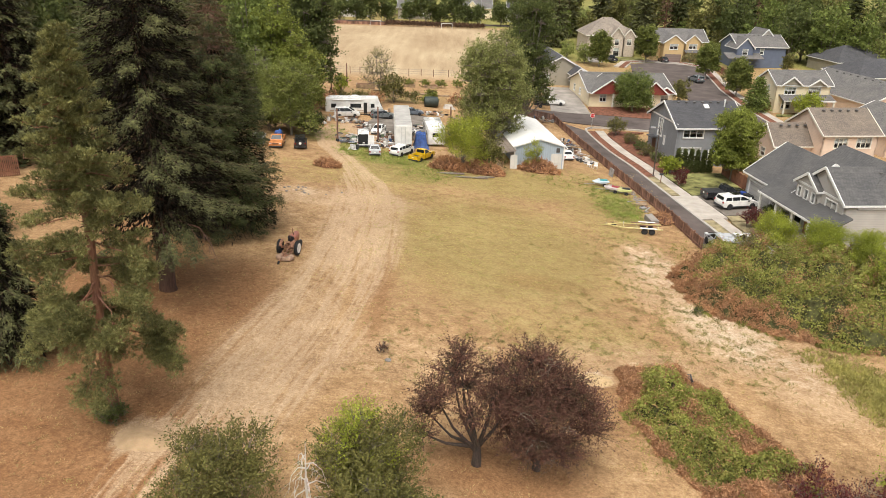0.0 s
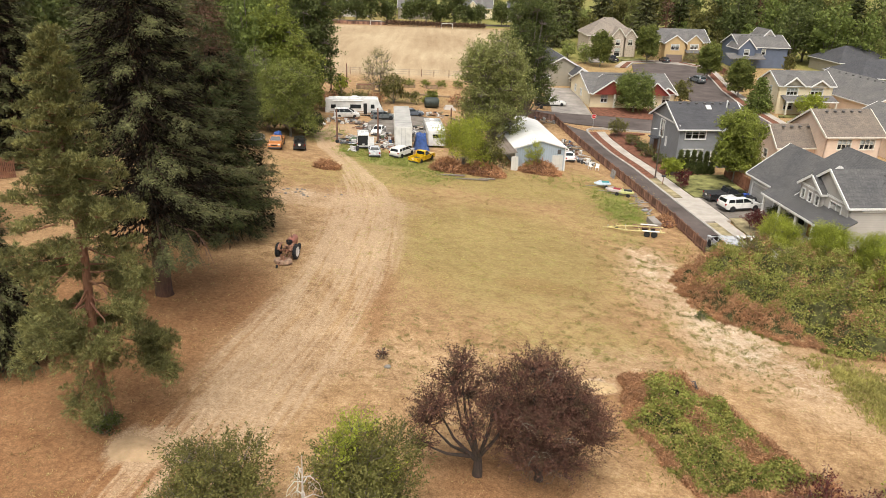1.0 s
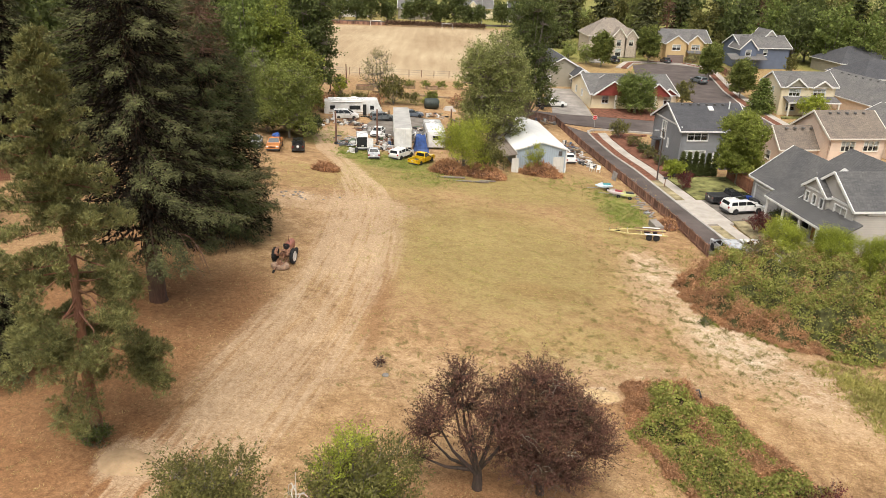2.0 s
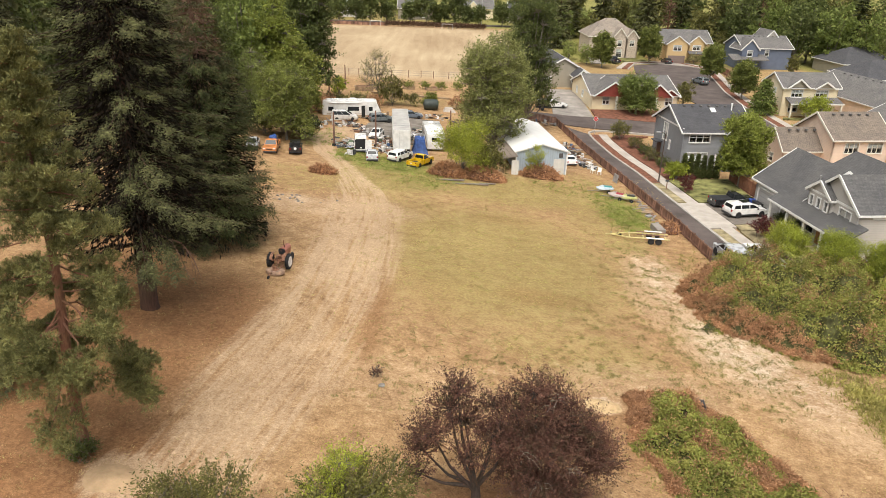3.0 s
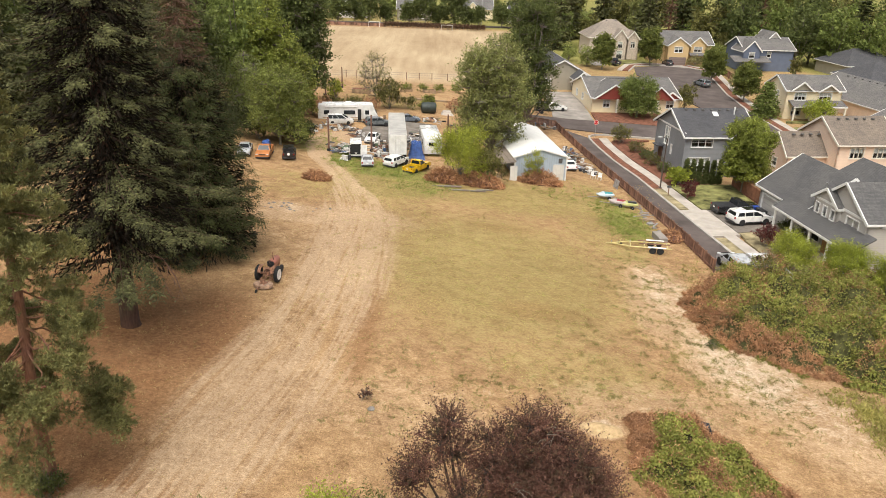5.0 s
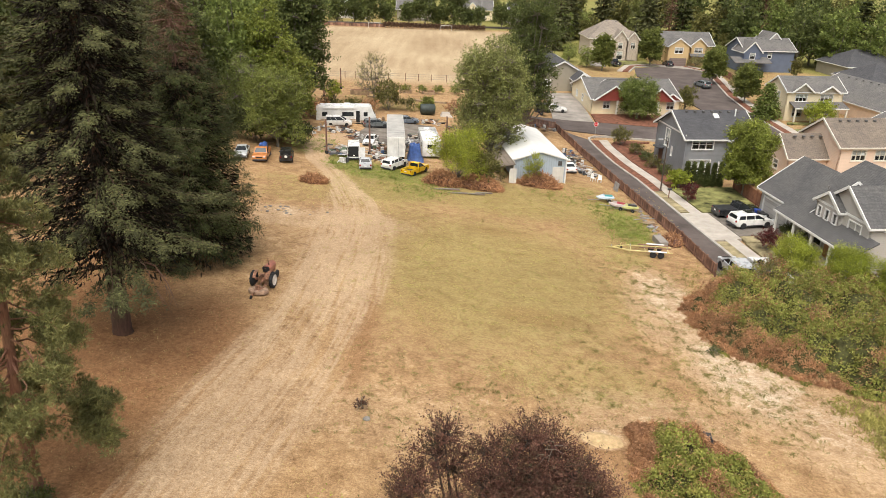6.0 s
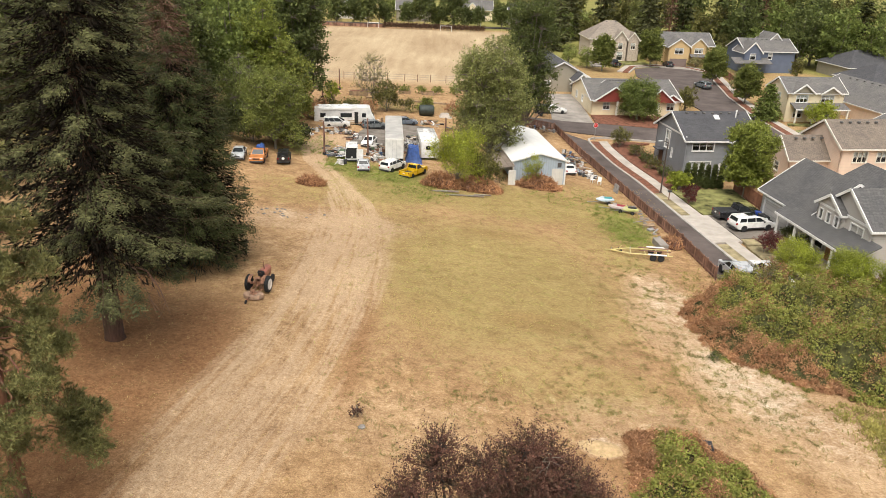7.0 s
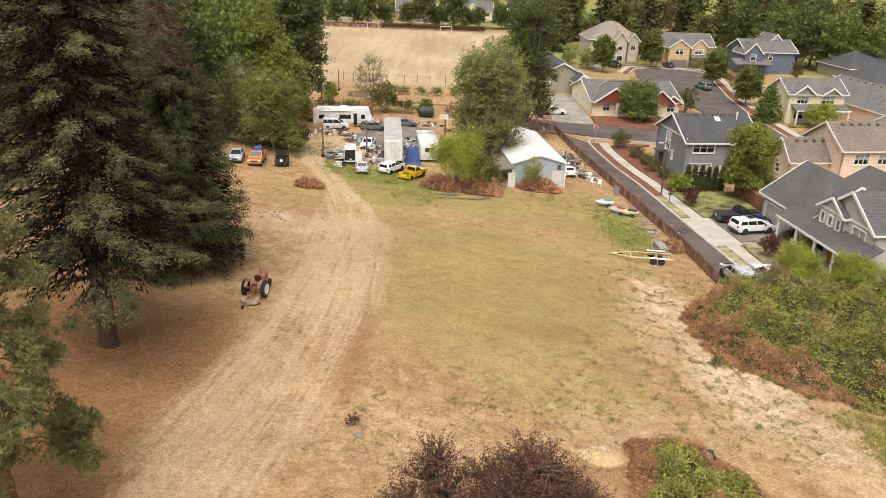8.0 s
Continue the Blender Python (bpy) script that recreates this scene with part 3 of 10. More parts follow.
def build_land():
    xs = axis_steps([(-900, -200, 50), (-200, -60, 10), (-60, -28, 1.2), (-28, 32, 0.5), (32, 70, 1.5), (70, 220, 8), (220, 900, 50)])
    ys = axis_steps([(-300, -40, 40), (-40, 14, 4), (14, 100, 0.5), (100, 150, 1.0), (150, 330, 4), (330, 1500, 60)])
    X, Y = np.meshgrid(xs, ys)
    Z = gz(X, Y)
    d, along = near_line(X, Y, TRACK)
    wide = np.interp(along, [0, 25, 50, 60, 66, 110], [4.0, 3.6, 3.7, 3.4, 1.5, 1.4])
    rut = 1 - smooth(np.abs(d), wide * 0.7, wide * 1.25)
    bare = blobs(X, Y, BARE_AREAS) + rut * 0.28
    two = np.exp(-((np.abs(d) - 0.8) / 0.35) ** 2) * (1 - smooth(along, 50, 60) * 0.0)
    bare += 0.5 * two * smooth(along, 58, 68) + 0.2 * rut * smooth(along, 54, 64)
    field = (X > -30) & (X < 26) & (Y > 12) & (Y < 125)
    wob = np.array([noise.noise(Vector((x * 0.35, y * 0.35, 0.3))) * 0.07 + noise.noise(Vector((x * 1.1, y * 1.1, 4))) * 0.035 if f else 0.0
                    for x, y, f in zip(X.ravel(), Y.ravel(), field.ravel())]).reshape(X.shape)
    east = road_side(X, Y)
    keep = 1 - smooth(east, -1.2, -0.3) * (Y < 135)
    Z = Z + wob * keep - 0.05 * two * rut
    Z = Z - 0.16 * smooth(east, 0.2, 0.8) * (X < 130) * (Y < 260) * (Y > 30)
    verts = np.stack([X, Y, Z], -1).reshape(-1, 3)
    ny, nx = X.shape
    i = (np.arange(ny - 1)[:, None] * nx + np.arange(nx - 1)[None]).ravel()
    faces = np.stack([i, i + 1, i + nx + 1, i + nx], 1)
    me = bpy.data.meshes.new("ground")
    me.from_pydata(verts, [], faces.tolist())
    me.materials.append(LAND)
    me.shade_smooth()
    mown = smooth(Y, 160, 175) * smooth(X, -75, -55) * (1 - smooth(X, 22, 30)) * (1 - smooth(Y, 287, 291))
    green = blobs(X, Y, GREEN_AREAS) + 0.55 * smooth(Y, 293, 300) + 0.8 * smooth(X, 95, 110) + 0.8 * smooth(Y, 212, 225) * smooth(X, 22, 30) + 1.0 * smooth(-X - (Y - 150) * 0.14, 30, 36) * smooth(Y, 75, 90) + 0.35 * smooth(Y, 135, 150) * (1 - mown) + 0.3 * smooth(east, 1, 4)
    for name, val in (("green", green), ("bare", bare), ("litter", blobs(X, Y, LITTER_SHADE_AREAS)), ("lush", blobs(X, Y, LUSH_AREAS) + 0.75 * smooth(Y, 203, 213) * smooth(X, 24, 32) * (1 - smooth(Y, 500, 600)) + 0.75 * smooth(X, 95, 105) + 0.35 * smooth(east, 6, 9) * (Y > 60) + 0.5 * smooth(Y, 292, 298) * (X < 40) + 0.4 * smooth(-X - (Y - 150) * 0.14, 32, 37) * smooth(Y, 75, 90)), ("crust", blobs(X, Y, CRUST_AREAS)), ("rut", rut), ("across", d), ("along", along), ("mown", mown)):
        a = me.attributes.new(name, "FLOAT", "POINT")
        a.data.foreach_set("value", np.ascontiguousarray(val, dtype=np.float32).ravel())
    return tagged(new("ground", me), "sloping dry meadow of straw-coloured grass with dusty wheel tracks", "ground", kind="structure")


build_land()


def ribbon(name, left, right, lift, thick, material, label, category, step=2.0, kind="structure"):
    """A paved strip laid on the land between two polylines of equally many points."""
    s = Shape()
    pts = []
    for k in range(len(left) - 1):
        (ax, ay), (bx, by) = left[k], left[k + 1]
        (cx, cy), (dx, dy) = right[k], right[k + 1]
        m = max(1, int(max(math.hypot(bx - ax, by - ay), math.hypot(dx - cx, dy - cy)) / step))
        for i in range(m):
            t = i / m
            pts.append(((ax + (bx - ax) * t, ay + (by - ay) * t), (cx + (dx - cx) * t, cy + (dy - cy) * t)))
    pts.append((left[-1], right[-1]))
    w = 4
    rings = []
    for a, b in pts:
        top = []
        for j in range(w + 1):
            x, y = a[0] + (b[0] - a[0]) * j / w, a[1] + (b[1] - a[1]) * j / w
            top.append((x, y, float(gz(x, y)) + lift))
        rings.append(top + [(x, y, z - thick) for x, y, z in reversed(top)])
    s.loft(rings)
    return solid(name, s, material, label, category, kind=kind)


# the lane beside the fence, the cross street and the court behind it
ribbon("road", [(26.1, 60), (25.7, 68), (25.3, 74), (24.8, 80), (24.0, 88.5), (22.9, 101.7), (21.6, 113), (20.4, 121.5), (19.0, 131)],
       [(29.5, 60), (28.95, 68), (28.5, 74), (28.0, 80), (27.3, 88.5), (26.25, 101.7), (24.8, 112), (23.9, 119.5), (23.6, 124.5)], 0.0, 0.3, ASPHALT, "worn grey asphalt lane beside a timber fence", "road")
ribbon("road_cross", [(8, 132.5), (19.0, 131.0), (26.0, 128.6), (34, 126.0), (48, 122), (60, 120)],
       [(8, 139), (19.0, 138.3), (28.0, 136.8), (36, 136.0), (48, 131), (60, 128)], 0.006, 0.3, ASPHALT, "grey asphalt cross street in a housing estate", "road")
ribbon("road_court", [(52.5, 126), (50.5, 150), (49.0, 168), (46.5, 190), (49, 203), (58, 208)],
       [(60.0, 126), (59.0, 148), (60.5, 166), (64.0, 186), (66, 200), (62, 208)], 0.012, 0.3, ASPHALT, "grey asphalt court between houses", "road")
ribbon("yard_pad", [(-12.5, 104), (-12.0, 112), (-10.5, 120)], [(-4.5, 103), (-3.0, 112), (-2.0, 121)], 0.09, 0.3, YARD_PAD, "worn grey gravel and asphalt pad in the yard", "yard pad")

# ---------------------------------------------------------------- houses
def wall_panel(s, a, b, z0, z1, holes=(), thick=0.2):
    """An upright wall from a to b (outside on the right hand side going a to b), with rectangular holes (u0, u1, v0, v1)."""
    a, b = Vector((*a, 0)), Vector((*b, 0))
    L = (b - a).length
    d = (b - a) / L
    nrm = Vector((d.y, -d.x, 0))
    us = sorted({0.0, L, *[h[0] for h in holes], *[h[1] for h in holes]})
    vs = sorted({z0, z1, *[h[2] for h in holes], *[h[3] for h in holes]})
    cell = {}
    for i, (u0, u1) in enumerate(zip(us, us[1:])):
        for j, (v0, v1) in enumerate(zip(vs, vs[1:])):
            um, vm = (u0 + u1) / 2, (v0 + v1) / 2
            if not any(h[0] < um < h[1] and h[2] < vm < h[3] for h in holes):
                cell[i, j] = True
    nu, nv = len(us), len(vs)
    pts = [a + d * u + Vector((0, 0, v)) - nrm * o for o in (0, thick) for u in us for v in vs]
    ix = lambda i, j, k: k * nu * nv + i * nv + j
    fs = []
    for i, j in cell:
        q = [(i, j), (i + 1, j), (i + 1, j + 1), (i, j + 1)]
        fs.append(tuple(ix(*c, 0) for c in q))
        fs.append(tuple(ix(*c, 1) for c in reversed(q)))
        for (c0, c1), nb in zip(zip(q, q[1:] + q[:1]), ((i, j - 1), (i + 1, j), (i, j + 1), (i - 1, j))):
            if nb not in cell:
                fs.append((ix(*c0, 0), ix(*c0, 1), ix(*c1, 1), ix(*c1, 0)))
    s.add(pts, fs)
    return d, nrm


def window_in(house, a, b, hole, lights=1, bars=True, trim=None, blind=0.0, arched=False):
    """A framed window in a wall's hole: frame, sill, panes, and a blind drawn down by a share."""
    trim = trim or TRIM
    a, b = Vector((*a, 0)), Vector((*b, 0))
    d = (b - a).normalized()
    nrm = Vector((d.y, -d.x, 0))
    u0, u1, v0, v1 = hole
    P = lambda u, v, o=0.0: a + d * u + nrm * o + Vector((0, 0, v))
    fr = Shape()
    w = 0.1
    box = lambda g, o: [P(u0 - g, v0 - g, o), P(u1 + g, v0 - g, o), P(u1 + g, v1 + g, o), P(u0 - g, v1 + g, o)]
    fr.ring(box(0.09, 0.07), box(-0.02, 0.07), -nrm * 0.14)
    win = part("window", fr, trim, house)
    bar = Shape()
    for k in range(1, lights):
        u = u0 + (u1 - u0) * k / lights
        bar.beam(P(u, v0, -0.06), P(u, v1, -0.06), 0.09, 0.09)
    if bars:
        bar.beam(P(u0, (v0 + v1) / 2, -0.06), P(u1, (v0 + v1) / 2, -0.06), 0.06, 0.06)
    if bar.v:
        part("glazing_bar", bar, trim, win)
    part("sill", Shape().beam(P(u0 - 0.1, v0 - 0.1, 0.05), P(u1 + 0.1, v0 - 0.1, 0.05), 0.16, 0.06), trim, win)
    for k in range(lights):
        x0, x1 = u0 + (u1 - u0) * k / lights, u0 + (u1 - u0) * (k + 1) / lights
        pane = part("pane", Shape().slab([P(x0, v0, -0.09), P(x1, v0, -0.09), P(x1, v1, -0.09), P(x0, v1, -0.09)], -nrm * 0.02), GLASS, win)
        pane.visible_shadow = False
    if blind > 0:
        vb = v1 - (v1 - v0) * blind
        part("blind", Shape().slab([P(u0, vb, -0.2), P(u1, vb, -0.2), P(u1, v1, -0.2), P(u0, v1, -0.2)], -nrm * 0.02), BLIND, win)
    # dark slab added behind the glass to stand in for room darkness
    part("reveal", Shape().slab([P(u0 - 0.1, v0 - 0.1, -0.6), P(u1 + 0.1, v0 - 0.1, -0.6), P(u1 + 0.1, v1 + 0.1, -0.6), P(u0 - 0.1, v1 + 0.1, -0.6)], -nrm * 0.03), ROOM_DARK, win)
    return win


def roof_slopes(house, x0, x1, y0, y1, eave, ridge, along, mat, over=0.45, trim=None, name="roof", label="", hip0=0.0, hip1=0.0, thick=0.16):
    """A pitched roof over a rectangle. along: 'x' or 'y', the ridge's way. hip0, hip1: how far the ridge stops short at its ends."""
    trim = trim or TRIM
    s = Shape()
    if along == "x":
        f = lambda u, v, z: (u, v, z)
        a0, a1, b0, b1 = x0, x1, y0, y1
    else:
        f = lambda u, v, z: (v, u, z)
        a0, a1, b0, b1 = y0, y1, x0, x1
    bm_ = (b0 + b1) / 2
    k = (ridge - eave) / ((b1 - b0) / 2)
    lo = eave - over * k
    e0, e1 = a0 - over, a1 + over
    r0, r1 = (a0 + hip0, a1 - hip1)
    r0 = e0 if hip0 == 0 else r0
    r1 = e1 if hip1 == 0 else r1
    up = (0, 0, thick)
    R0, R1 = f(r0, bm_, ridge), f(r1, bm_, ridge)
    A, B, C, D = f(e0, b0 - over, lo), f(e1, b0 - over, lo), f(e1, b1 + over, lo), f(e0, b1 + over, lo)
    s.slab([A, B, R1, R0], up)
    s.slab([D, C, R1, R0], up)
    if hip0:
        s.slab([A, D, R0], up)
    if hip1:
        s.slab([B, C, R1], up)
    roof = part(name, s, mat, house, label)
    lift_ = Vector((0, 0, thick / 2 - 0.03))
    boards = [(p, q, 0.1, 0.26) for p, q, hip in ((A, R0, hip0), (D, R0, hip0), (B, R1, hip1), (C, R1, hip1)) if not hip]
    boards += [(A, B, 0.12, 0.2), (D, C, 0.12, 0.2)]
    boards += [(A, D, 0.12, 0.2)] if hip0 else []
    boards += [(B, C, 0.12, 0.2)] if hip1 else []
    for p, q, bw, bh_ in boards:
        part("fascia", Shape().beam(Vector(p) + lift_, Vector(q) + lift_, bw, bh_), trim, roof)
    return roof


def roof_vents(roof, n, x0, x1, y, z, along="x"):
    v = None
    for i in range(n):
        u = x0 + (x1 - x0) * (i + 0.5) / n
        m = pose(*((u, y) if along == "x" else (y, u)), z)
        if v is None:
            v = part("roof_vent", Shape().bevbox(0, 0, -0.1, 0.4, 0.34, 0.22, 0.06), DARK_VENT, roof, m=m)
        else:
            again(v, m)


DARK_VENT = plain("dark_roof_vent", (0.085, 0.08, 0.075), 0.6)


def block(house, x0, x1, y0, y1, z1, mat, holes=None, z0=-1.0, name="wall"):
    """Four walls round a rectangle; holes: {'s','e','n','w': [(u0, u1, v0, v1)]}, u from the left seen from outside."""
    holes = holes or {}
    runs = {"s": ((x0, y0), (x1, y0)), "e": ((x1, y0), (x1, y1)), "n": ((x1, y1), (x0, y1)), "w": ((x0, y1), (x0, y0))}
    for k, (a, b) in runs.items():
        s = Shape()
        wall_panel(s, a, b, z0, z1, holes.get(k, ()))
        part(name, s, mat, house)
    return runs


def gable(house, side, lo, hi, at, z0, z1, mat, thick=0.2):
    """The triangle of wall under a roof's end. side: 'x' (wall in the plane x = at) or 'y'."""
    m = (lo + hi) / 2
    if side == "x":
        p, d = [(at, lo, z0), (at, hi, z0), (at, m, z1)], (thick if at < 0 else -thick, 0, 0)
    else:
        p, d = [(lo, at, z0), (hi, at, z0), (m, at, z1)], (0, thick if at < 0 else -thick, 0)
    return part("gable", Shape().slab(p, d), mat, house)


def plain_house(label, x, y, rz, w, d, eave, ridge, along, wall, roof, windows=(), trim=None, hip=0.0, vents=0, z=None, garage=None):
    """A house of one block. Local x to the right along its front (-y side), w by d metres."""
    h = thing("house", label, "house", pose(x, y, float(gz(x, y)) if z is None else z, 0, 0, rz))
    holes = {}
    for side, *hole in windows:
        holes.setdefault(side, []).append(tuple(hole[:4]))
    if garage:
        holes.setdefault(garage[0], []).append(garage[1:5])
    runs = block(h, 0, w, 0, d, eave, wall, holes)
    for side, u0, u1, v0, v1, n in windows:
        window_in(h, *runs[side], (u0, u1, v0, v1), n, trim=trim, blind=0.55)
    if garage:
        a, b = Vector((*runs[garage[0]][0], 0)), Vector((*runs[garage[0]][1], 0))
        dd = (b - a).normalized()
        nn = Vector((dd.y, -dd.x, 0))
        q = [a + dd * u + nn * -0.12 + Vector((0, 0, v)) for u, v in ((garage[1], garage[3]), (garage[2], garage[3]), (garage[2], garage[4]), (garage[1], garage[4]))]
        part("garage_door", Shape().slab(q, -nn * 0.06), DOOR_TAUPE, h, "panelled overhead garage door")
    if not hip:
        if along == "x":
            gable(h, "x", 0, d, 0.0, eave, ridge, wall, -0.2), gable(h, "x", 0, d, w, eave, ridge, wall)
        else:
            gable(h, "y", 0, w, 0.0, eave, ridge, wall, -0.2), gable(h, "y", 0, w, d, eave, ridge, wall)
    r = roof_slopes(h, 0, w, 0, d, eave, ridge, along, roof, trim=trim, hip0=hip, hip1=hip)
    if vents:
        if along == "x":
            roof_vents(r, vents, w * 0.12, w * 0.88, d / 2 - 0.7, ridge - 0.1)
        else:
            roof_vents(r, vents, d * 0.12, d * 0.88, w / 2 - 0.7, ridge - 0.1, "y")
    return h


def cross_gable(h, x0, x1, front, back, eave, ridge, wall, roof, trim=None, z0=None, windows=()):
    """A front wing under its own gable, coming forward to y = front."""
    if z0 is not None:
        s = Shape()
        wall_panel(s, (x0, front), (x1, front), z0, eave, [w[:4] for w in windows])
        part("wall", s, wall, h)
        for a, b in (((x1, front), (x1, back)), ((x0, back), (x0, front))):
            s = Shape()
            wall_panel(s, a, b, z0, eave)
            part("wall", s, wall, h)
        for u0, u1, v0, v1, n in windows:
            window_in(h, (x0, front), (x1, front), (u0, u1, v0, v1), n, trim=trim, blind=0.4)
    part("gable", Shape().slab([(x0, front, eave), (x1, front, eave), ((x0 + x1) / 2, front, ridge)], (0, 0.2, 0)), wall, h)
    return roof_slopes(h, x0, x1, front, back, eave, ridge, "y", roof, 0.35, trim, name="gable_roof")

# ---------------------------------------------------------------- the houses of the estate
def grey_house():
    """Blue-grey two-storey house; its gable end looks on to the lane."""
    z = -3.15
    h = thing("house", "blue-grey two-storey house with white trim and dark shingle roof", "house", pose(33.1, 104.2, z, 0, 0, 7))
    W, D, E, R = 10.0, 10.4, 5.5, 8.15
    holes = {"w": [(3.4, 4.9, 2.9, 5.35), (5.9, 6.3, 2.0, 3.2), (2.0, 3.2, 0.0, 2.1)],
             "s": [(0.9, 3.9, 3.95, 5.25), (0.8, 3.8, 0.9, 2.4), (5.0, 5.9, 0.1, 2.2)]}
    runs = block(h, 0, W, 0, D, E, SIDING_GREY, holes)
    window_in(h, *runs["w"], (3.4, 4.9, 2.9, 5.35), 2, True, blind=0.5)
    window_in(h, *runs["w"], (5.9, 6.3, 2.0, 3.2), 1, True)
    window_in(h, *runs["s"], (0.9, 3.9, 3.95, 5.25), 3, True, blind=0.35)
    window_in(h, *runs["s"], (0.8, 3.8, 0.9, 2.4), 3, True, blind=0.8)
    part("door", Shape().box(-0.1, D - 2.6, 0.0, 0.06, 1.2, 2.1), DOOR_BROWN, h)
    part("patio_door", Shape().box(5.45, 0.12, 0.1, 0.9, 0.06, 2.1), TRIM, h)
    part("door_hood", Shape().box(-0.5, D - 2.6, 2.3, 1.1, 1.8, 0.14), ROOF_DARK, h)
    gable(h, "x", 0, D, 0.0, E, R, SIDING_GREY, -0.2), gable(h, "x", 0, D, W, E, R, SIDING_GREY)
    r = roof_slopes(h, 0, W, 0, D, E, R, "x", ROOF_DARK, 0.5)
    part("rake_board", Shape().beam((-0.06, 0.1, E + 0.25), (-0.06, D - 0.1, E + 0.25), 0.06, 0.22), TRIM, h)
    part("corner_board", Shape().box(-0.02, -0.02, -0.8, 0.16, 0.16, E + 0.8), SIDING_GREY, h)
    cross_gable(h, 6.0, 10.6, -1.0, 3.0, E, 7.2, SIDING_GREY, ROOF_DARK, z0=-0.8, windows=[(1.0, 3.2, 3.4, 4.8, 2)])
    roof_vents(r, 7, 0.9, 9.6, D / 2 - 0.5, R)
    part("skylight", Shape().bevbox(0, 0, 0, 0.75, 0.95, 0.14, 0.04), TRIM, r, m=pose(5.6, 4.0, 7.65, 27, 0, 0))
    part("flue", Shape().lathe([(0.09, 0), (0.09, 1.1), (0.14, 1.12), (0.14, 1.3)], 8.4, 4.0, 7.4, 8), TRIM, r)


def big_house():
    """Warm grey house with a garage wing, a porch and two dormers; it faces the lane."""
    z = -2.35
    h = thing("house", "warm grey two-storey house with shingle roof, porch and dormers", "house", pose(37.9, 66.0, z, 0, 0, 6.5))
    E, R = 5.3, 7.8
    Y0, Y1, YM = 2.35, 9.75, 6.05
    # upper block at the near end, lower block over the middle, garage at the far end
    holes = {"w": [(4.5, 6.3, 0.5, 2.0)], "s": [(6.0, 7.2, 3.4, 4.6)]}
    runs = block(h, 1.5, 13.5, Y0, Y1, E, SIDING_TAUPE, holes)
    window_in(h, *runs["w"], (4.5, 6.3, 0.5, 2.0), 2)
    window_in(h, *runs["s"], (6.0, 7.2, 3.4, 4.6), 1, blind=0.5)
    part("gable", Shape().slab([(1.5, Y0, E), (1.5, Y1, E), (1.5, YM, R)], (0.2, 0, 0)), SIDING_TAUPE, h)
    part("gable", Shape().slab([(13.5, Y0, E), (13.5, Y1, E), (13.5, YM, R)], (-0.2, 0, 0)), SIDING_TAUPE, h)
    r = roof_slopes(h, 1.5, 13.5, Y0, Y1, E, R, "x", ROOF_GREY, 0.4)
    roof_vents(r, 3, 5.5, 12.5, YM - 0.7, R - 0.35)
    # main lower block and garage
    block(h, 0.9, 9.7, Y1, 20.0, 3.4, SIDING_TAUPE, {"w": [(0.8, 5.7, 0.0, 2.6)]})
    part("garage_door", Shape().box(1.02, 16.75, 0.0, 0.07, 4.9, 2.6), DOOR_PALE, h, "pale panelled garage door")
    part("garage_frame", Shape().ring([(0.82, 14.1, -0.1), (0.82, 19.4, -0.1), (0.82, 19.4, 2.8), (0.82, 14.1, 2.8)], [(0.82, 14.3, -0.1), (0.82, 19.2, -0.1), (0.82, 19.2, 2.6), (0.82, 14.3, 2.6)], (0.12, 0, 0)), TRIM, h)
    part("gable", Shape().slab([(0.9, 20.0, 3.4), (9.7, 20.0, 3.4), (5.3, 20.0, 6.8)], (0, -0.2, 0)), SIDING_TAUPE, h)
    gr = roof_slopes(h, 0.9, 9.7, 11.0, 20.0, 3.6, 6.85, "y", ROOF_GREY, 0.45, name="roof")
    part("flue", Shape().lathe([(0.06, 0), (0.06, 0.7), (0.1, 0.72), (0.1, 0.85)], 3.4, 12.2, 5.2, 8), METAL_DULL, gr)
    roof_slopes(h, 3.2, 12.8, Y0 + 0.2, 14.4, 4.9, 8.1, "y", ROOF_GREY, 0.3, name="roof", hip0=3.0, hip1=0.4)
    part("infill_roof", Shape().slab([(0.9, 9.6, 3.55), (0.9, 13.4, 3.55), (4.4, 13.4, 6.0), (4.4, 9.6, 6.0)], (0, 0, 0.15)), ROOF_GREY, h)
    # dormer with three windows
    s = Shape()
    holes = [(0.35, 0.95, 3.85, 4.85), (1.62, 2.22, 3.85, 4.85), (2.9, 3.5, 3.85, 4.85)]
    wall_panel(s, (1.0, 10.05), (1.0, 6.2), 2.8, 5.35, holes)
    part("dormer_wall", s, SIDING_TAUPE, h)
    for k in holes:
        window_in(h, (1.0, 10.05), (1.0, 6.2), k, 1, False)
    for a, b in (((3.0, 10.05), (1.0, 10.05)), ((1.0, 6.2), (3.0, 6.2))):
        s = Shape()
        wall_panel(s, a, b, 2.8, 5.35)
        part("dormer_wall", s, SIDING_TAUPE, h)
    part("gable", Shape().slab([(1.0, 6.2, 5.35), (1.0, 10.05, 5.35), (1.0, 8.12, 6.6)], (0.2, 0, 0)), SIDING_TAUPE, h)
    part("gable_board", Shape().beam((0.96, 6.2, 5.35), (0.96, 10.05, 5.35), 0.06, 0.2), TRIM, h)
    roof_slopes(h, 1.0, 6.0, 6.2, 10.05, 5.35, 6.6, "x", ROOF_GREY, 0.3, name="dormer_roof")
    # window of the upper gable wall
    win = [(4.5, 6.35, 3.75, 4.85)]
    s = Shape()
    wall_panel(s, (1.4, Y1), (1.4, Y0), 2.8, E, win)
    part("wall", s, SIDING_TAUPE, h)
    window_in(h, (1.4, Y1), (1.4, Y0), win[0], 2, False)
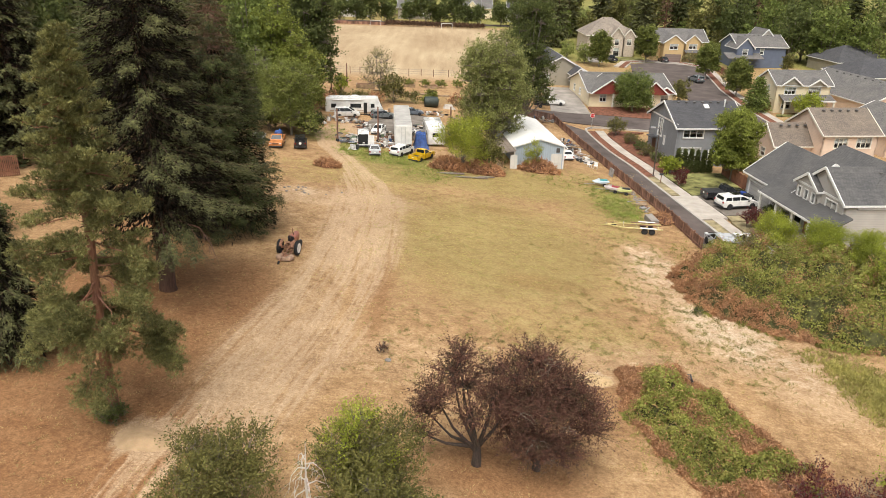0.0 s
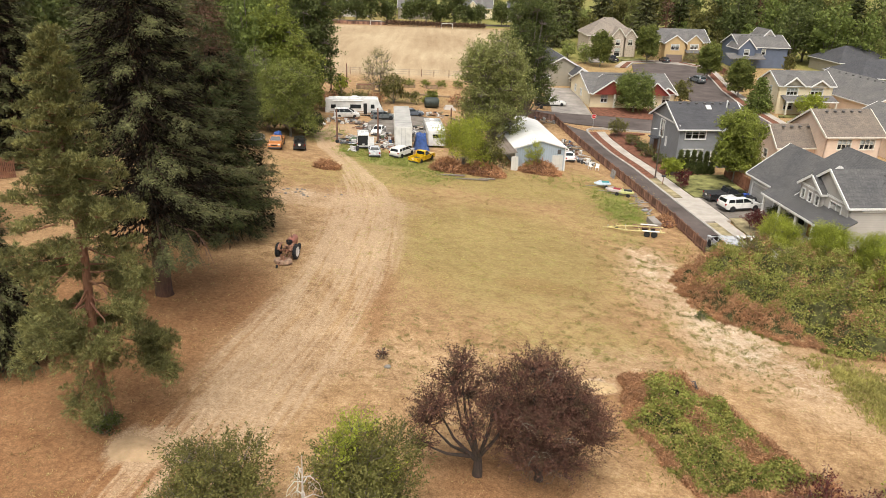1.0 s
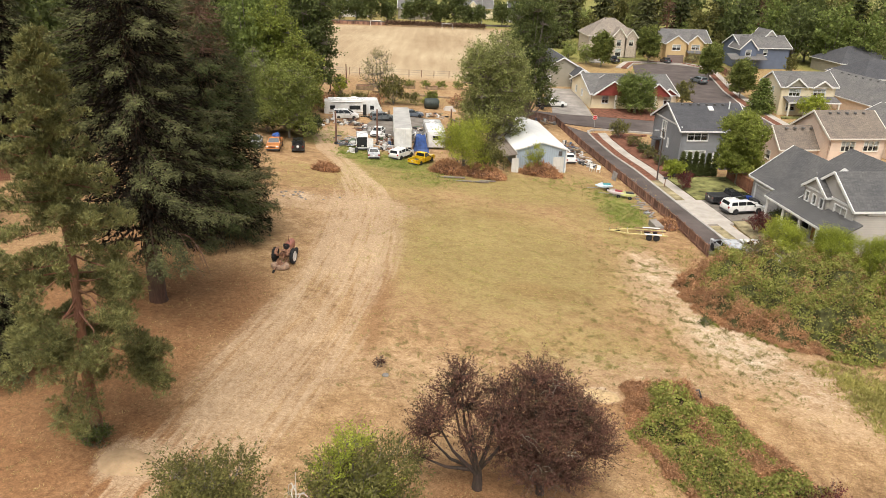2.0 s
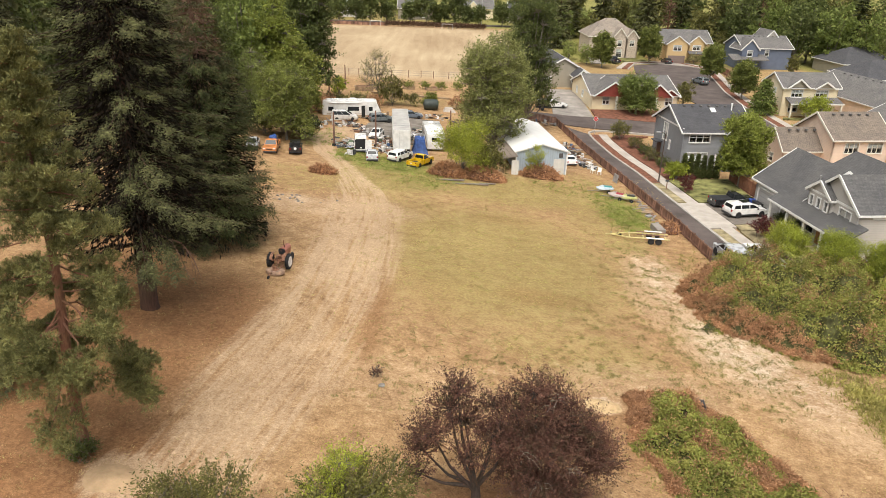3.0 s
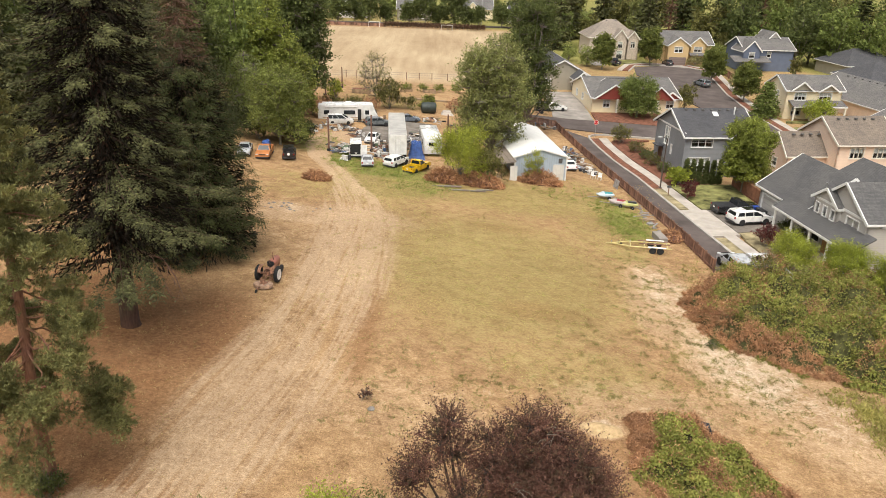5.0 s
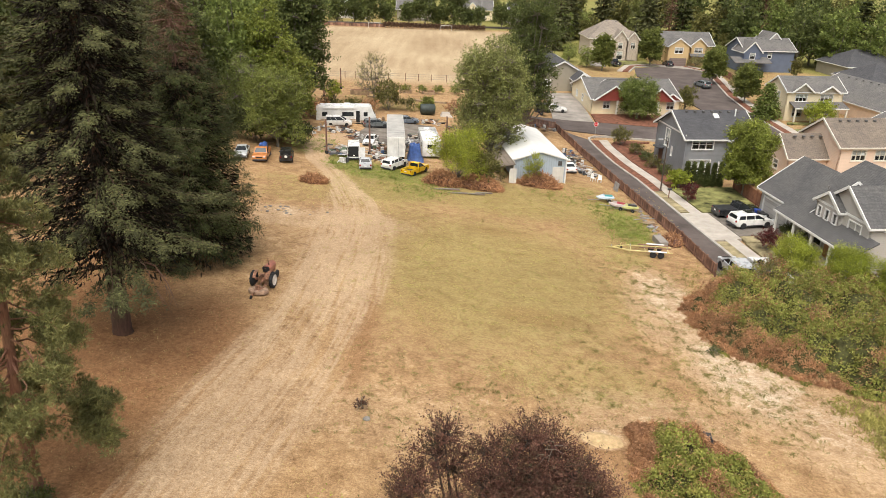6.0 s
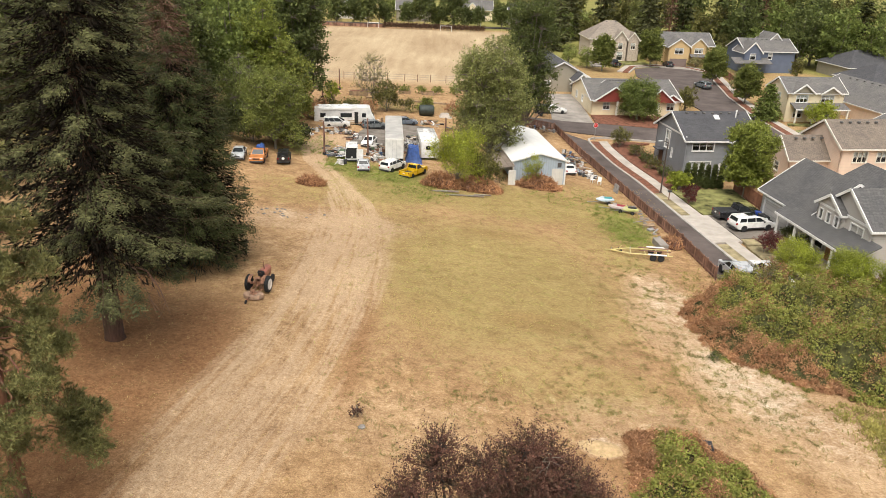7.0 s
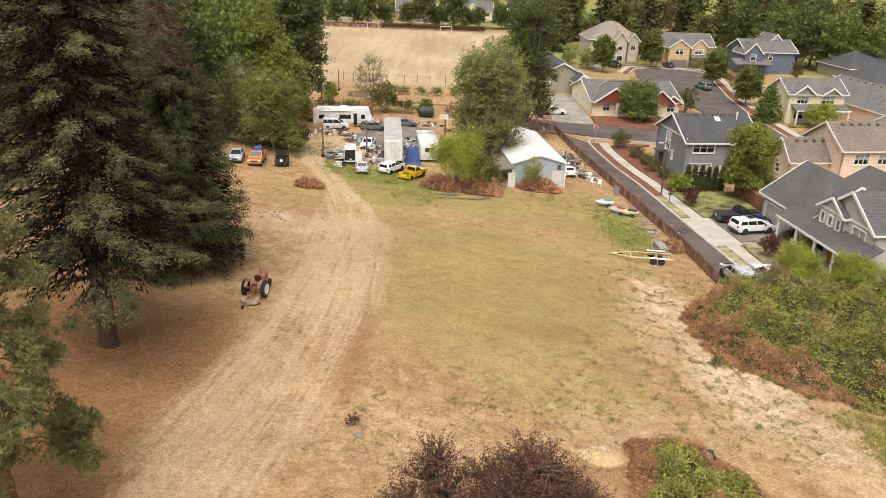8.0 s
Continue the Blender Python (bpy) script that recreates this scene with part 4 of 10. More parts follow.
    part("gable_board", Shape().beam((1.36, Y0, E), (1.36, Y1, E), 0.06, 0.22), TRIM, h)
    # porch: roof sloping to the lane, posts, rail, wall behind
    p = Shape().slab([(-0.7, 0.9, 2.75), (-0.7, 14.4, 2.75), (1.6, 14.4, 4.05), (1.6, 0.9, 4.05)], (0, 0, 0.14))
    part("porch_roof", p, ROOF_GREY, h)
    part("porch_fascia", Shape().beam((-0.72, 0.9, 2.75), (-0.72, 14.4, 2.75), 0.1, 0.22), TRIM, h)
    part("porch_floor", Shape().box(0.3, 7.5, -0.6, 2.4, 13.4, 0.75), CONCRETE, h)
    for yy in (1.2, 4.3, 7.4, 10.6, 13.9):
        part("porch_post", Shape().box(-0.55, yy, 0.1, 0.2, 0.2, 2.7), TRIM, h)
    for k, yy in enumerate((3.2, 5.4, 9.2, 12.2)):
        part("porch_window", Shape().box(1.38, yy, 0.9, 0.06, 1.3, 1.3), DARK_GLASS, h)
        part("porch_window_frame", Shape().beam((1.34, yy - 0.7, 0.85), (1.34, yy + 0.7, 0.85), 0.08, 0.1).beam((1.34, yy - 0.7, 2.25), (1.34, yy + 0.7, 2.25), 0.08, 0.1).beam((1.34, yy - 0.7, 0.85), (1.34, yy - 0.7, 2.25), 0.08, 0.1).beam((1.34, yy + 0.7, 0.85), (1.34, yy + 0.7, 2.25), 0.08, 0.1), TRIM, h)
    part("front_door", Shape().box(1.37, 7.4, 0.15, 0.08, 1.0, 2.1), ORANGE_DOOR, h, "varnished orange-brown front door")


METAL_DULL = plain("dull_flue_steel", (0.3, 0.29, 0.28), 0.6, 0.4)
DOOR_PALE = rows("pale_garage_panels", (0.45, 0.43, 0.4), 0.55, 2, 0.5, 0.5, 0.05, 0.7)
ORANGE_DOOR = plain("varnished_door", (0.36, 0.16, 0.06), 0.4)

grey_house()
big_house()

# two peach houses behind the maple
plain_house("peach two-storey house with brown shingle roof", 52.8, 101.8, 8, 8.4, 8.7, 5.5, 8.2, "x", SIDING_PEACH, ROOF_BROWN,
            [("s", 1.8, 3.8, 3.5, 4.9, 3), ("s", 5.2, 7.4, 3.5, 4.9, 3), ("s", 6.0, 7.4, 0.6, 1.8, 2)], TRIM_CREAM, vents=5)
plain_house("low peach house wing with brown shingle roof", 46.9, 103.2, 8, 6.6, 5.0, 3.6, 6.0, "x", SIDING_PEACH, ROOF_BROWN,
            [("w", 1.6, 2.7, 1.2, 2.4, 1)], TRIM_CREAM, vents=4)
# cream house
ch = plain_house("cream two-storey house with grey roof and white-trimmed dormers", 63.6, 144.2, 6, 11.0, 7.4, 5.4, 7.5, "x", SIDING_CREAM, ROOF_MID,
                 [("s", 1.7, 3.9, 3.5, 4.8, 3), ("s", 6.6, 9.0, 3.5, 4.8, 3), ("s", 1.6, 3.4, 0.7, 2.2, 2), ("s", 5.5, 8.6, 0.7, 2.2, 3), ("w", 4.0, 4.8, 3.4, 4.8, 1), ("w", 4.0, 4.8, 0.9, 2.2, 1)])
cross_gable(ch, 0.7, 4.5, -0.6, 4.0, 5.4, 6.85, SIDING_OLIVE, ROOF_MID)
cross_gable(ch, 6.2, 9.6, -0.6, 4.0, 5.3, 6.4, SIDING_OLIVE, ROOF_MID)
part("porch_roof", Shape().slab([(0.6, -2.4, 2.5), (11.2, -2.4, 2.5), (11.2, 0.0, 3.3), (0.6, 0.0, 3.3)], (0, 0, 0.15)), ROOF_MID, ch)
part("porch_fascia", Shape().beam((0.6, -2.42, 2.55), (11.2, -2.42, 2.55), 0.1, 0.2), TRIM, ch)
for xx in (0.9, 4.2, 7.6, 10.9):
    part("porch_post", Shape().box(xx, -2.2, -0.9, 0.25, 0.25, 3.4), TRIM_CREAM, ch)
# ranch house with red gables
rh = plain_house("cream single-storey house with red board gables", 27.6, 144.8, 4, 16.8, 17.0, 2.7, 5.2, "x", SIDING_CREAM, ROOF_MID,
                 [("s", 2.2, 3.4, 0.9, 2.2, 2), ("s", 6.3, 7.3, 0.9, 2.2, 1), ("s", 11.2, 12.6, 0.9, 2.2, 2), ("s", 14.4, 15.8, 0.9, 2.2, 2), ("w", 4.0, 5.2, 1.0, 2.2, 1), ("w", 9.0, 10.2, 1.0, 2.2, 1)], TRIM)
cross_gable(rh, 0.4, 7.5, -1.0, 6.0, 2.75, 5.2, SIDING_RED, ROOF_MID, z0=2.5)
cross_gable(rh, 4.6, 8.4, -0.5, 5.0, 2.9, 4.2, SIDING_RED, ROOF_MID, z0=2.5)
cross_gable(rh, 10.0, 15.2, -1.0, 6.0, 2.75, 4.9, SIDING_RED, ROOF_MID, z0=2.5)
cross_gable(rh, 13.3, 16.8, -0.5, 5.0, 2.75, 3.9, SIDING_RED, ROOF_MID, z0=2.5)
for xx in (4.6, 8.6, 12.4):
    part("porch_post", Shape().box(xx, -0.9, -0.6, 0.35, 0.35, 3.2), TRIM_CREAM, rh)
roof_vents(rh, 8, 4.0, 8.6, 6.6, 5.3)
# house behind its left end
lh = plain_house("olive single-storey house with grey roof and entry porch", 19.0, 166.0, 4, 12.0, 22.0, 2.8, 6.0, "y", SIDING_OLIVE, ROOF_DARK,
                 [("s", 2.0, 3.4, 0.9, 2.1, 2), ("s", 8.0, 9.4, 0.9, 2.1, 2)], TRIM)
cross_gable(lh, 7.8, 10.8, -4.5, 1.0, 2.8, 4.2, SIDING_OLIVE, ROOF_DARK)
for xx in (8.0, 10.6):
    part("porch_post", Shape().box(xx, -4.3, -0.6, 0.3, 0.3, 3.4), TRIM, lh)
# far houses round the court
st = plain_house("pale stone two-storey house with steep hipped roof", 39.5, 219.0, 2, 14.0, 14.0, 5.8, 10.0, "x", STONE_PALE, ROOF_TAUPE,
                 [("s", 8.0, 9.0, 3.4, 5.0, 1), ("s", 11.0, 12.0, 3.4, 5.0, 2), ("s", 9.0, 10.6, 0.2, 2.4, 1)], TRIM_CREAM, hip=5.5, vents=4)
cross_gable(st, 6.6, 10.2, -1.4, 5.0, 5.8, 8.0, STONE_PALE, ROOF_TAUPE, TRIM_CREAM, 0.0, [(1.2, 2.4, 3.2, 4.8, 1), (1.0, 2.6, 0.2, 2.4, 1)])
cross_gable(st, 10.6, 13.6, -0.8, 5.0, 5.8, 7.6, STONE_PALE, ROOF_TAUPE, TRIM_CREAM, 0.0, [(0.9, 2.1, 3.2, 4.8, 2)])
yh = plain_house("ochre two-storey house with grey roof and garage", 57.0, 212.0, 3, 15.0, 11.0, 5.4, 8.2, "x", SIDING_YELLOW, ROOF_MID,
                 [("s", 9.8, 11.8, 3.4, 4.8, 2)], TRIM)
cross_gable(yh, 2.0, 7.8, -2.4, 5.0, 5.2, 7.2, SIDING_YELLOW, ROOF_MID, TRIM, 0.0, [(1.8, 4.0, 3.4, 4.8, 2)])
cross_gable(yh, 8.8, 13.0, -0.6, 5.0, 5.4, 7.2, SIDING_YELLOW, ROOF_MID, TRIM, 2.8, [(1.0, 3.2, 3.4, 4.7, 2)])
part("garage_door", Shape().box(4.9, -2.55, -0.2, 4.6, 0.1, 2.3), DOOR_TAUPE, yh)
part("porch_roof", Shape().slab([(8.4, -2.4, 2.5), (15.3, -2.4, 2.5), (15.3, 0, 3.2), (8.4, 0, 3.2)], (0, 0, 0.15)), ROOF_MID, yh)
bh = plain_house("blue two-storey house with slate-grey roofs", 77.6, 204.0, 5, 13.5, 11.0, 5.4, 8.0, "x", SIDING_BLUE, ROOF_MID,
                 [("s", 2.0, 3.4, 3.4, 4.8, 1), ("s", 6.2, 7.2, 3.4, 4.8, 1), ("w", 5.0, 6.4, 3.4, 4.8, 1)], TRIM, vents=8)
cross_gable(bh, -1.0, 3.6, -1.5, 5.0, 5.2, 7.6, SIDING_BLUE, ROOF_MID, TRIM, 0.0, [(1.6, 3.0, 3.3, 4.8, 1)])
cross_gable(bh, 7.0, 13.0, 5.0, 12.0, 6.2, 9.4, SIDING_TAUPE, ROOF_MID, TRIM)
part("porch_roof", Shape().slab([(-4.0, -3.5, 2.5), (6.0, -3.5, 2.5), (6.0, 0, 3.6), (-4.0, 0, 3.6)], (0, 0, 0.15)), ROOF_MID, bh)
# roofs at the estate's far right
plain_house("grey-roofed single-storey house behind the cream house", 80.0, 140.0, 8, 13.0, 24.0, 2.9, 6.2, "y", SIDING_PEACH, ROOF_MID, [("s", 5.0, 6.6, 0.9, 2.1, 2)], TRIM, vents=8)
plain_house("dark-roofed house far in the estate", 101.0, 196.0, 6, 15.0, 14.0, 3.0, 6.4, "x", SIDING_OLIVE, ROOF_DARK, [("s", 4.0, 6.0, 1.0, 2.2, 2)], TRIM, hip=5.0)
plain_house("dark-roofed house far in the estate", 92.0, 168.0, 6, 16.0, 14.0, 3.4, 6.6, "x", SIDING_OLIVE, ROOF_DARK, [("s", 4.0, 6.0, 1.0, 2.2, 2)], TRIM, hip=5.0)
plain_house("grey-roofed house at the estate's edge", 66.0, 88.0, 8, 11.0, 12.0, 3.0, 6.4, "x", SIDING_TAUPE, ROOF_MID, [("s", 4.0, 6.0, 1.0, 2.2, 2)], TRIM)
plain_house("grey-roofed house at the estate's edge", 68.5, 113.0, 8, 12.0, 12.0, 3.4, 6.4, "y", SIDING_PEACH, ROOF_MID, [("s", 4.0, 6.0, 1.0, 2.2, 2)], TRIM)
# houses beyond the mown field
for xx, yy, lab, wl_, rf in ((-22, 322, "pale far house behind street trees", SIDING_OLIVE, ROOF_MID), (24, 322, "grey far house with twin gables", SIDING_TAUPE, ROOF_DARK), (4, 334, "pale far house behind street trees", SIDING_CREAM, ROOF_MID), (-48, 326, "grey far house behind street trees", SIDING_TAUPE, ROOF_MID)):
    fh = plain_house(lab, xx, yy, 2, 14, 10, 4.6, 8.0, "x", wl_, rf, [("s", 2.0, 3.6, 1.0, 2.4, 2), ("s", 9, 11, 1.0, 2.4, 2)], TRIM)
    cross_gable(fh, 2.5, 8.0, -1.5, 5.0, 4.6, 7.4, wl_, rf, TRIM, 0.0, [(1.5, 3.5, 2.6, 4.0, 2)])

# ---------------------------------------------------------------- trees
def tree_thing(name, label, trunk, trunk_mat, leaves, leaf_mat, category="tree", group="", inner=None):
    t = thing(name, label, category, group=group)
    part("trunk", trunk, trunk_mat, t, shaded=True)
    c = new("crown", card_mesh("crown", leaves, leaf_mat))
    c.parent = t
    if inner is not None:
        w = new("dead_inner_wood", card_mesh("dead_inner_wood", inner, INNER_SHADE))
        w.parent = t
        tagged(w, "near-black inner twigs standing in for crown shade")
    return t


def wobble(a, b, n, amount):
    a, b = np.array(a, float), np.array(b, float)
    p = [a + (b - a) * i / n + (rng.normal(size=3) * amount * np.linalg.norm(b - a) if 0 < i < n else 0) for i in range(n + 1)]
    return [tuple(v) for v in p]


def fir(height, radius, start=0.12, whorls=34, per=7, sprays=60, size=0.55, width=0.16, droop=0.35, trunk_r=None, seed=1, ragged=0.3, up=0.0, clus=9, inner=1200, coarse=False, tuft=0.06, cone=0.85, bald=99.0, pads=1.0, thick=0.13, low=0.0):
    """A conifer: a straight trunk, whorls of drooping boughs, each with side twigs and flat sprays of needles."""
    global rng
    keep, rng = rng, np.random.default_rng(seed)
    tr = trunk_r or height * 0.016
    s = Shape()
    s.tube([(0, 0, -0.5), (0, 0, 0.25), (0, 0, height * 0.3), (0, 0, height * 0.7), (0, 0, height)], [tr * 1.5, tr * 1.1, tr * 0.85, tr * 0.45, 0.03], 5 if coarse else 10)
    out_c, out_a, out_l = [], [], []
    for w in range(whorls):
        k = (w + rng.uniform(0, 0.6)) / whorls
        z = height * (start + (1 - start) * k)
        R = radius * ((1 - k) ** cone * 0.93 + 0.07) * (0.84 + 0.16 * min(1, k * 8))
        bare = z > bald + rng.uniform(-0.6, 0.6)
        R = min(R, 2.1) if bare else R
        a0 = rng.uniform(0, 6.28)
        for b in range(per):
            a = a0 + b * 2 * math.pi / per + rng.uniform(-0.25, 0.25)
            L = R * rng.uniform(1 - ragged, 1 + ragged * 0.35)
            d = np.array([math.cos(a), math.sin(a), 0])
            n = 7
            t = np.linspace(0, 1, n)[:, None]
            lift_ = (up - droop * t**1.5 + droop * 0.35 * t**4) * L
            pts = np.array([0, 0, z]) + d * L * t + np.array([0, 0, 1.0]) * lift_
            if not coarse:
                s.tube([tuple(p) for p in pts[[0, 2, 4, 6]]], [max(0.02, tr * 0.2 * (1 - k) + 0.015), tr * 0.12 * (1 - k) + 0.012, 0.015, 0.006], 4, False)
            if bare and b % 2:
                continue
            if bare and rng.random() < 0.72:
                for q in range(5):
                    u = rng.uniform(0.3, 1.0)
                    b0 = pts[0] + (pts[6] - pts[0]) * u
                    s.tube([tuple(b0), tuple(b0 + np.array([-d[1], d[0], 0]) * rng.uniform(-0.5, 0.5) + d * 0.3 - np.array([0, 0, 0.3]))], [0.02, 0.006], 3, False)
                continue
            nc = max(3, int(round(clus * L / radius)) + 2)
            m = max(2, sprays // clus)
            for q in range(nc):
                if k < low and rng.random() < 0.5 * (1 - k / low) + 0.05:
                    continue
                u = ((q + rng.uniform(0.2, 0.9)) / nc) ** 0.7 * 0.8 + 0.2
                base = np.array([np.interp(u, t[:, 0], pts[:, j]) for j in range(3)])
                sd = np.array([-d[1], d[0], 0]) * rng.choice([-1, 1])
                reach = (L * 0.26 * (1.05 - u) + 0.1) * rng.uniform(0.0, 1.0)
                mid = base + sd * reach + d * reach * 0.5 - np.array([0, 0, 1.0]) * reach * rng.uniform(0.0, 0.4)
                pad = pads * (0.24 + 0.055 * L) * rng.uniform(0.7, 1.25)
                th = rng.uniform(0, 6.28, m)
                rr = pad * np.sqrt(rng.random(m))
                off = np.stack([np.cos(th) * rr, np.sin(th) * rr, rng.normal(size=m) * pad * thick - 0.45 * rr**1.5], 1)
                ax = off * np.array([1, 1, 0.3]) / pad + d * 0.35 - np.array([0, 0, 1.0]) * rng.uniform(0.0, 0.45, (m, 1)) + rng.normal(size=(m, 3)) * 0.2
                out_c.append(mid + off), out_a.append(ax), out_l.append(rng.uniform(0.55, 1.25, m) * size)
    c, ax, ln = np.concatenate(out_c), np.concatenate(out_a), np.concatenate(out_l)
    v = cards(c, ax, ln, ln * width / size * rng.uniform(0.7, 1.4, len(ln)), 0.06, np.array([0, 0, 1.0]) * np.ones((len(c), 1)))
    # inner boughs close to the stem; fine trees paint them near black for shade
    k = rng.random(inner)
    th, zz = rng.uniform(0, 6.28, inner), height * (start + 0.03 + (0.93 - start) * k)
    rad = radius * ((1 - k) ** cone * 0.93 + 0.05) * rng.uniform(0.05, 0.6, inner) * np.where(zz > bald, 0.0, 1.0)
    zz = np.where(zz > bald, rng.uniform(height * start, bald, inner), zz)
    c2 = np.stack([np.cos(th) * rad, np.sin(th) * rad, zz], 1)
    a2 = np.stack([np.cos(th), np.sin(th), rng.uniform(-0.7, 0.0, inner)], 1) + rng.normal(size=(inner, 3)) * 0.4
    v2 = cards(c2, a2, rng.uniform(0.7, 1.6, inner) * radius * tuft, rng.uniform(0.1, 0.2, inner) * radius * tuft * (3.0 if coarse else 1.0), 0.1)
    rng = keep
    return (s, np.concatenate([v, v2])) if coarse else (s, v, v2)


def hung_conifer(height, radius, start=0.1, whorls=36, per=8, droop=0.45, sag=0.55, dense=5.0, blades=22, reach=0.13, size=0.2, width=0.3, trunk_r=0.5, seed=1, ragged=0.4, cone=0.85, bald=99.0, inner=16000, core=0.62, fine_below=99.0, gaps=0.12, puff=0.035):
    """A near conifer: whorls of boughs, each hung with drooping tongues of needle sprays over a near-black twiggy core
    that stands in for inner shade.
    """
    global rng
    keep, rng = rng, np.random.default_rng(seed)
    s = Shape()
    tr = trunk_r
    s.tube([(0, 0, -0.5), (0, 0, 0.25), (0, 0, height * 0.3), (0, 0, height * 0.7), (0, 0, height)], [tr * 1.5, tr * 1.1, tr * 0.85, tr * 0.45, 0.03], 10)
    CC, AA, LL = [], [], []
    up = np.array([0, 0, 1.0])
    for w in range(whorls):
        k = (w + rng.uniform(0, 0.6)) / whorls
        z = height * (start + (1 - start) * k)
        R = radius * ((1 - k) ** cone * 0.93 + 0.07) * (0.84 + 0.16 * min(1, k * 8))
        bare = z > bald + rng.uniform(-0.6, 0.6)
        R = min(R, 2.1) if bare else R
        a0 = rng.uniform(0, 6.28)
        for b in range(per):
            a = a0 + b * 2 * math.pi / per + rng.uniform(-0.3, 0.3)
            L = R * rng.uniform(1 - ragged, 1 + ragged * 0.3)
            d = np.array([math.cos(a), math.sin(a), 0])
            e = np.array([-d[1], d[0], 0])
            t = np.linspace(0, 1, 7)
            own = droop * rng.uniform(0.75, 1.25)
            P = np.array([0, 0, z]) + np.outer(t * L, d) + np.outer((0.1 * t - own * t**1.6 + own * 0.4 * t**4) * L, up)
            s.tube([tuple(p) for p in P[[0, 2, 4, 6]]], [max(0.02, tr * 0.2 * (1 - k) + 0.015), tr * 0.12 * (1 - k) + 0.012, 0.015, 0.006], 4, False)
            if bare:
                for q in range(5 if b % 2 else 0):
                    b0 = P[0] + (P[6] - P[0]) * rng.uniform(0.3, 1.0)
                    s.tube([tuple(b0), tuple(b0 + e * rng.uniform(-0.5, 0.5) + d * 0.3 - up * 0.3)], [0.02, 0.006], 3, False)
                if rng.random() < 0.75:
                    continue
            n = max(4, int((L * dense + 3) * (1.0 if z < fine_below else 0.4)))
            m = blades
            u = (rng.uniform(0.1, 1.0, n)) ** 0.6
            u = u[rng.random(n) > gaps]
            n = len(u)
            if n == 0:
                continue
            foot = np.stack([np.interp(u, t, P[:, j]) for j in range(3)], 1)
            side = rng.choice([-1.0, 1.0], n) * rng.uniform(0.1, 1.0, n)
            tl = (reach * L * (1.25 - 0.75 * u) + 0.3) * rng.uniform(0.6, 1.3, n)
            way = d * rng.uniform(0.25, 0.9, (n, 1)) + e * side[:, None] + up * rng.uniform(-0.25, 0.2, (n, 1))
            way /= np.linalg.norm(way, axis=1, keepdims=True)
            q = np.linspace(0.06, 1.0, m)[None, :, None] + rng.uniform(-0.05, 0.05, (n, m, 1))
            sg = sag * rng.uniform(0.6, 1.5, (n, 1, 1))
            pts = foot[:, None] + way[:, None] * (tl[:, None, None] * q) - up * (tl[:, None, None] * sg * q**2) + rng.normal(size=(n, m, 3)) * puff * (0.4 + q)
            tang = way[:, None] - up * (2 * sg * q)
            cross = np.cross(way, up)
            flip = np.where(np.arange(m) % 2, 1.0, -1.0)[None, :, None]
            ax = tang * 0.75 + cross[:, None] * flip * rng.uniform(0.35, 1.0, (n, m, 1)) + rng.normal(size=(n, m, 3)) * 0.12
            ln = size * rng.uniform(0.6, 1.25, (n, m)) * (1.15 - 0.5 * q[..., 0])
            CC.append(pts.reshape(-1, 3)), AA.append(ax.reshape(-1, 3)), LL.append(ln.ravel())
    c, ax, ln = np.concatenate(CC), np.concatenate(AA), np.concatenate(LL)
    ok = c[:, 2] > 0.15
    c, ax, ln = c[ok], ax[ok], ln[ok]
    out = c * np.array([1, 1, 0]) / np.maximum(np.hypot(c[:, 0], c[:, 1]), 0.3)[:, None]
    v = cards(c, ax, ln, ln * width * rng.uniform(0.8, 1.25, len(ln)), 0.06, out * 0.45 + up)
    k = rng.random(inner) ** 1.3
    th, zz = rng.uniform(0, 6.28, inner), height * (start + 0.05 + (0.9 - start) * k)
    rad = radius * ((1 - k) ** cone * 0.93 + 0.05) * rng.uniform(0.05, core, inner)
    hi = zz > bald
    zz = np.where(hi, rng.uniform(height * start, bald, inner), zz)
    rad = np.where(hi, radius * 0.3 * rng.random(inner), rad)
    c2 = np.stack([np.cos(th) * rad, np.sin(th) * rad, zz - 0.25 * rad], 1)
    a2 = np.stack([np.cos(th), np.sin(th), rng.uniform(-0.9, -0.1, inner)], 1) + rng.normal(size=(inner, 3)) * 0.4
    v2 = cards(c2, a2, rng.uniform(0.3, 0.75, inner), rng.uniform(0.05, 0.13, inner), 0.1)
    rng = keep
    return s, v, v2


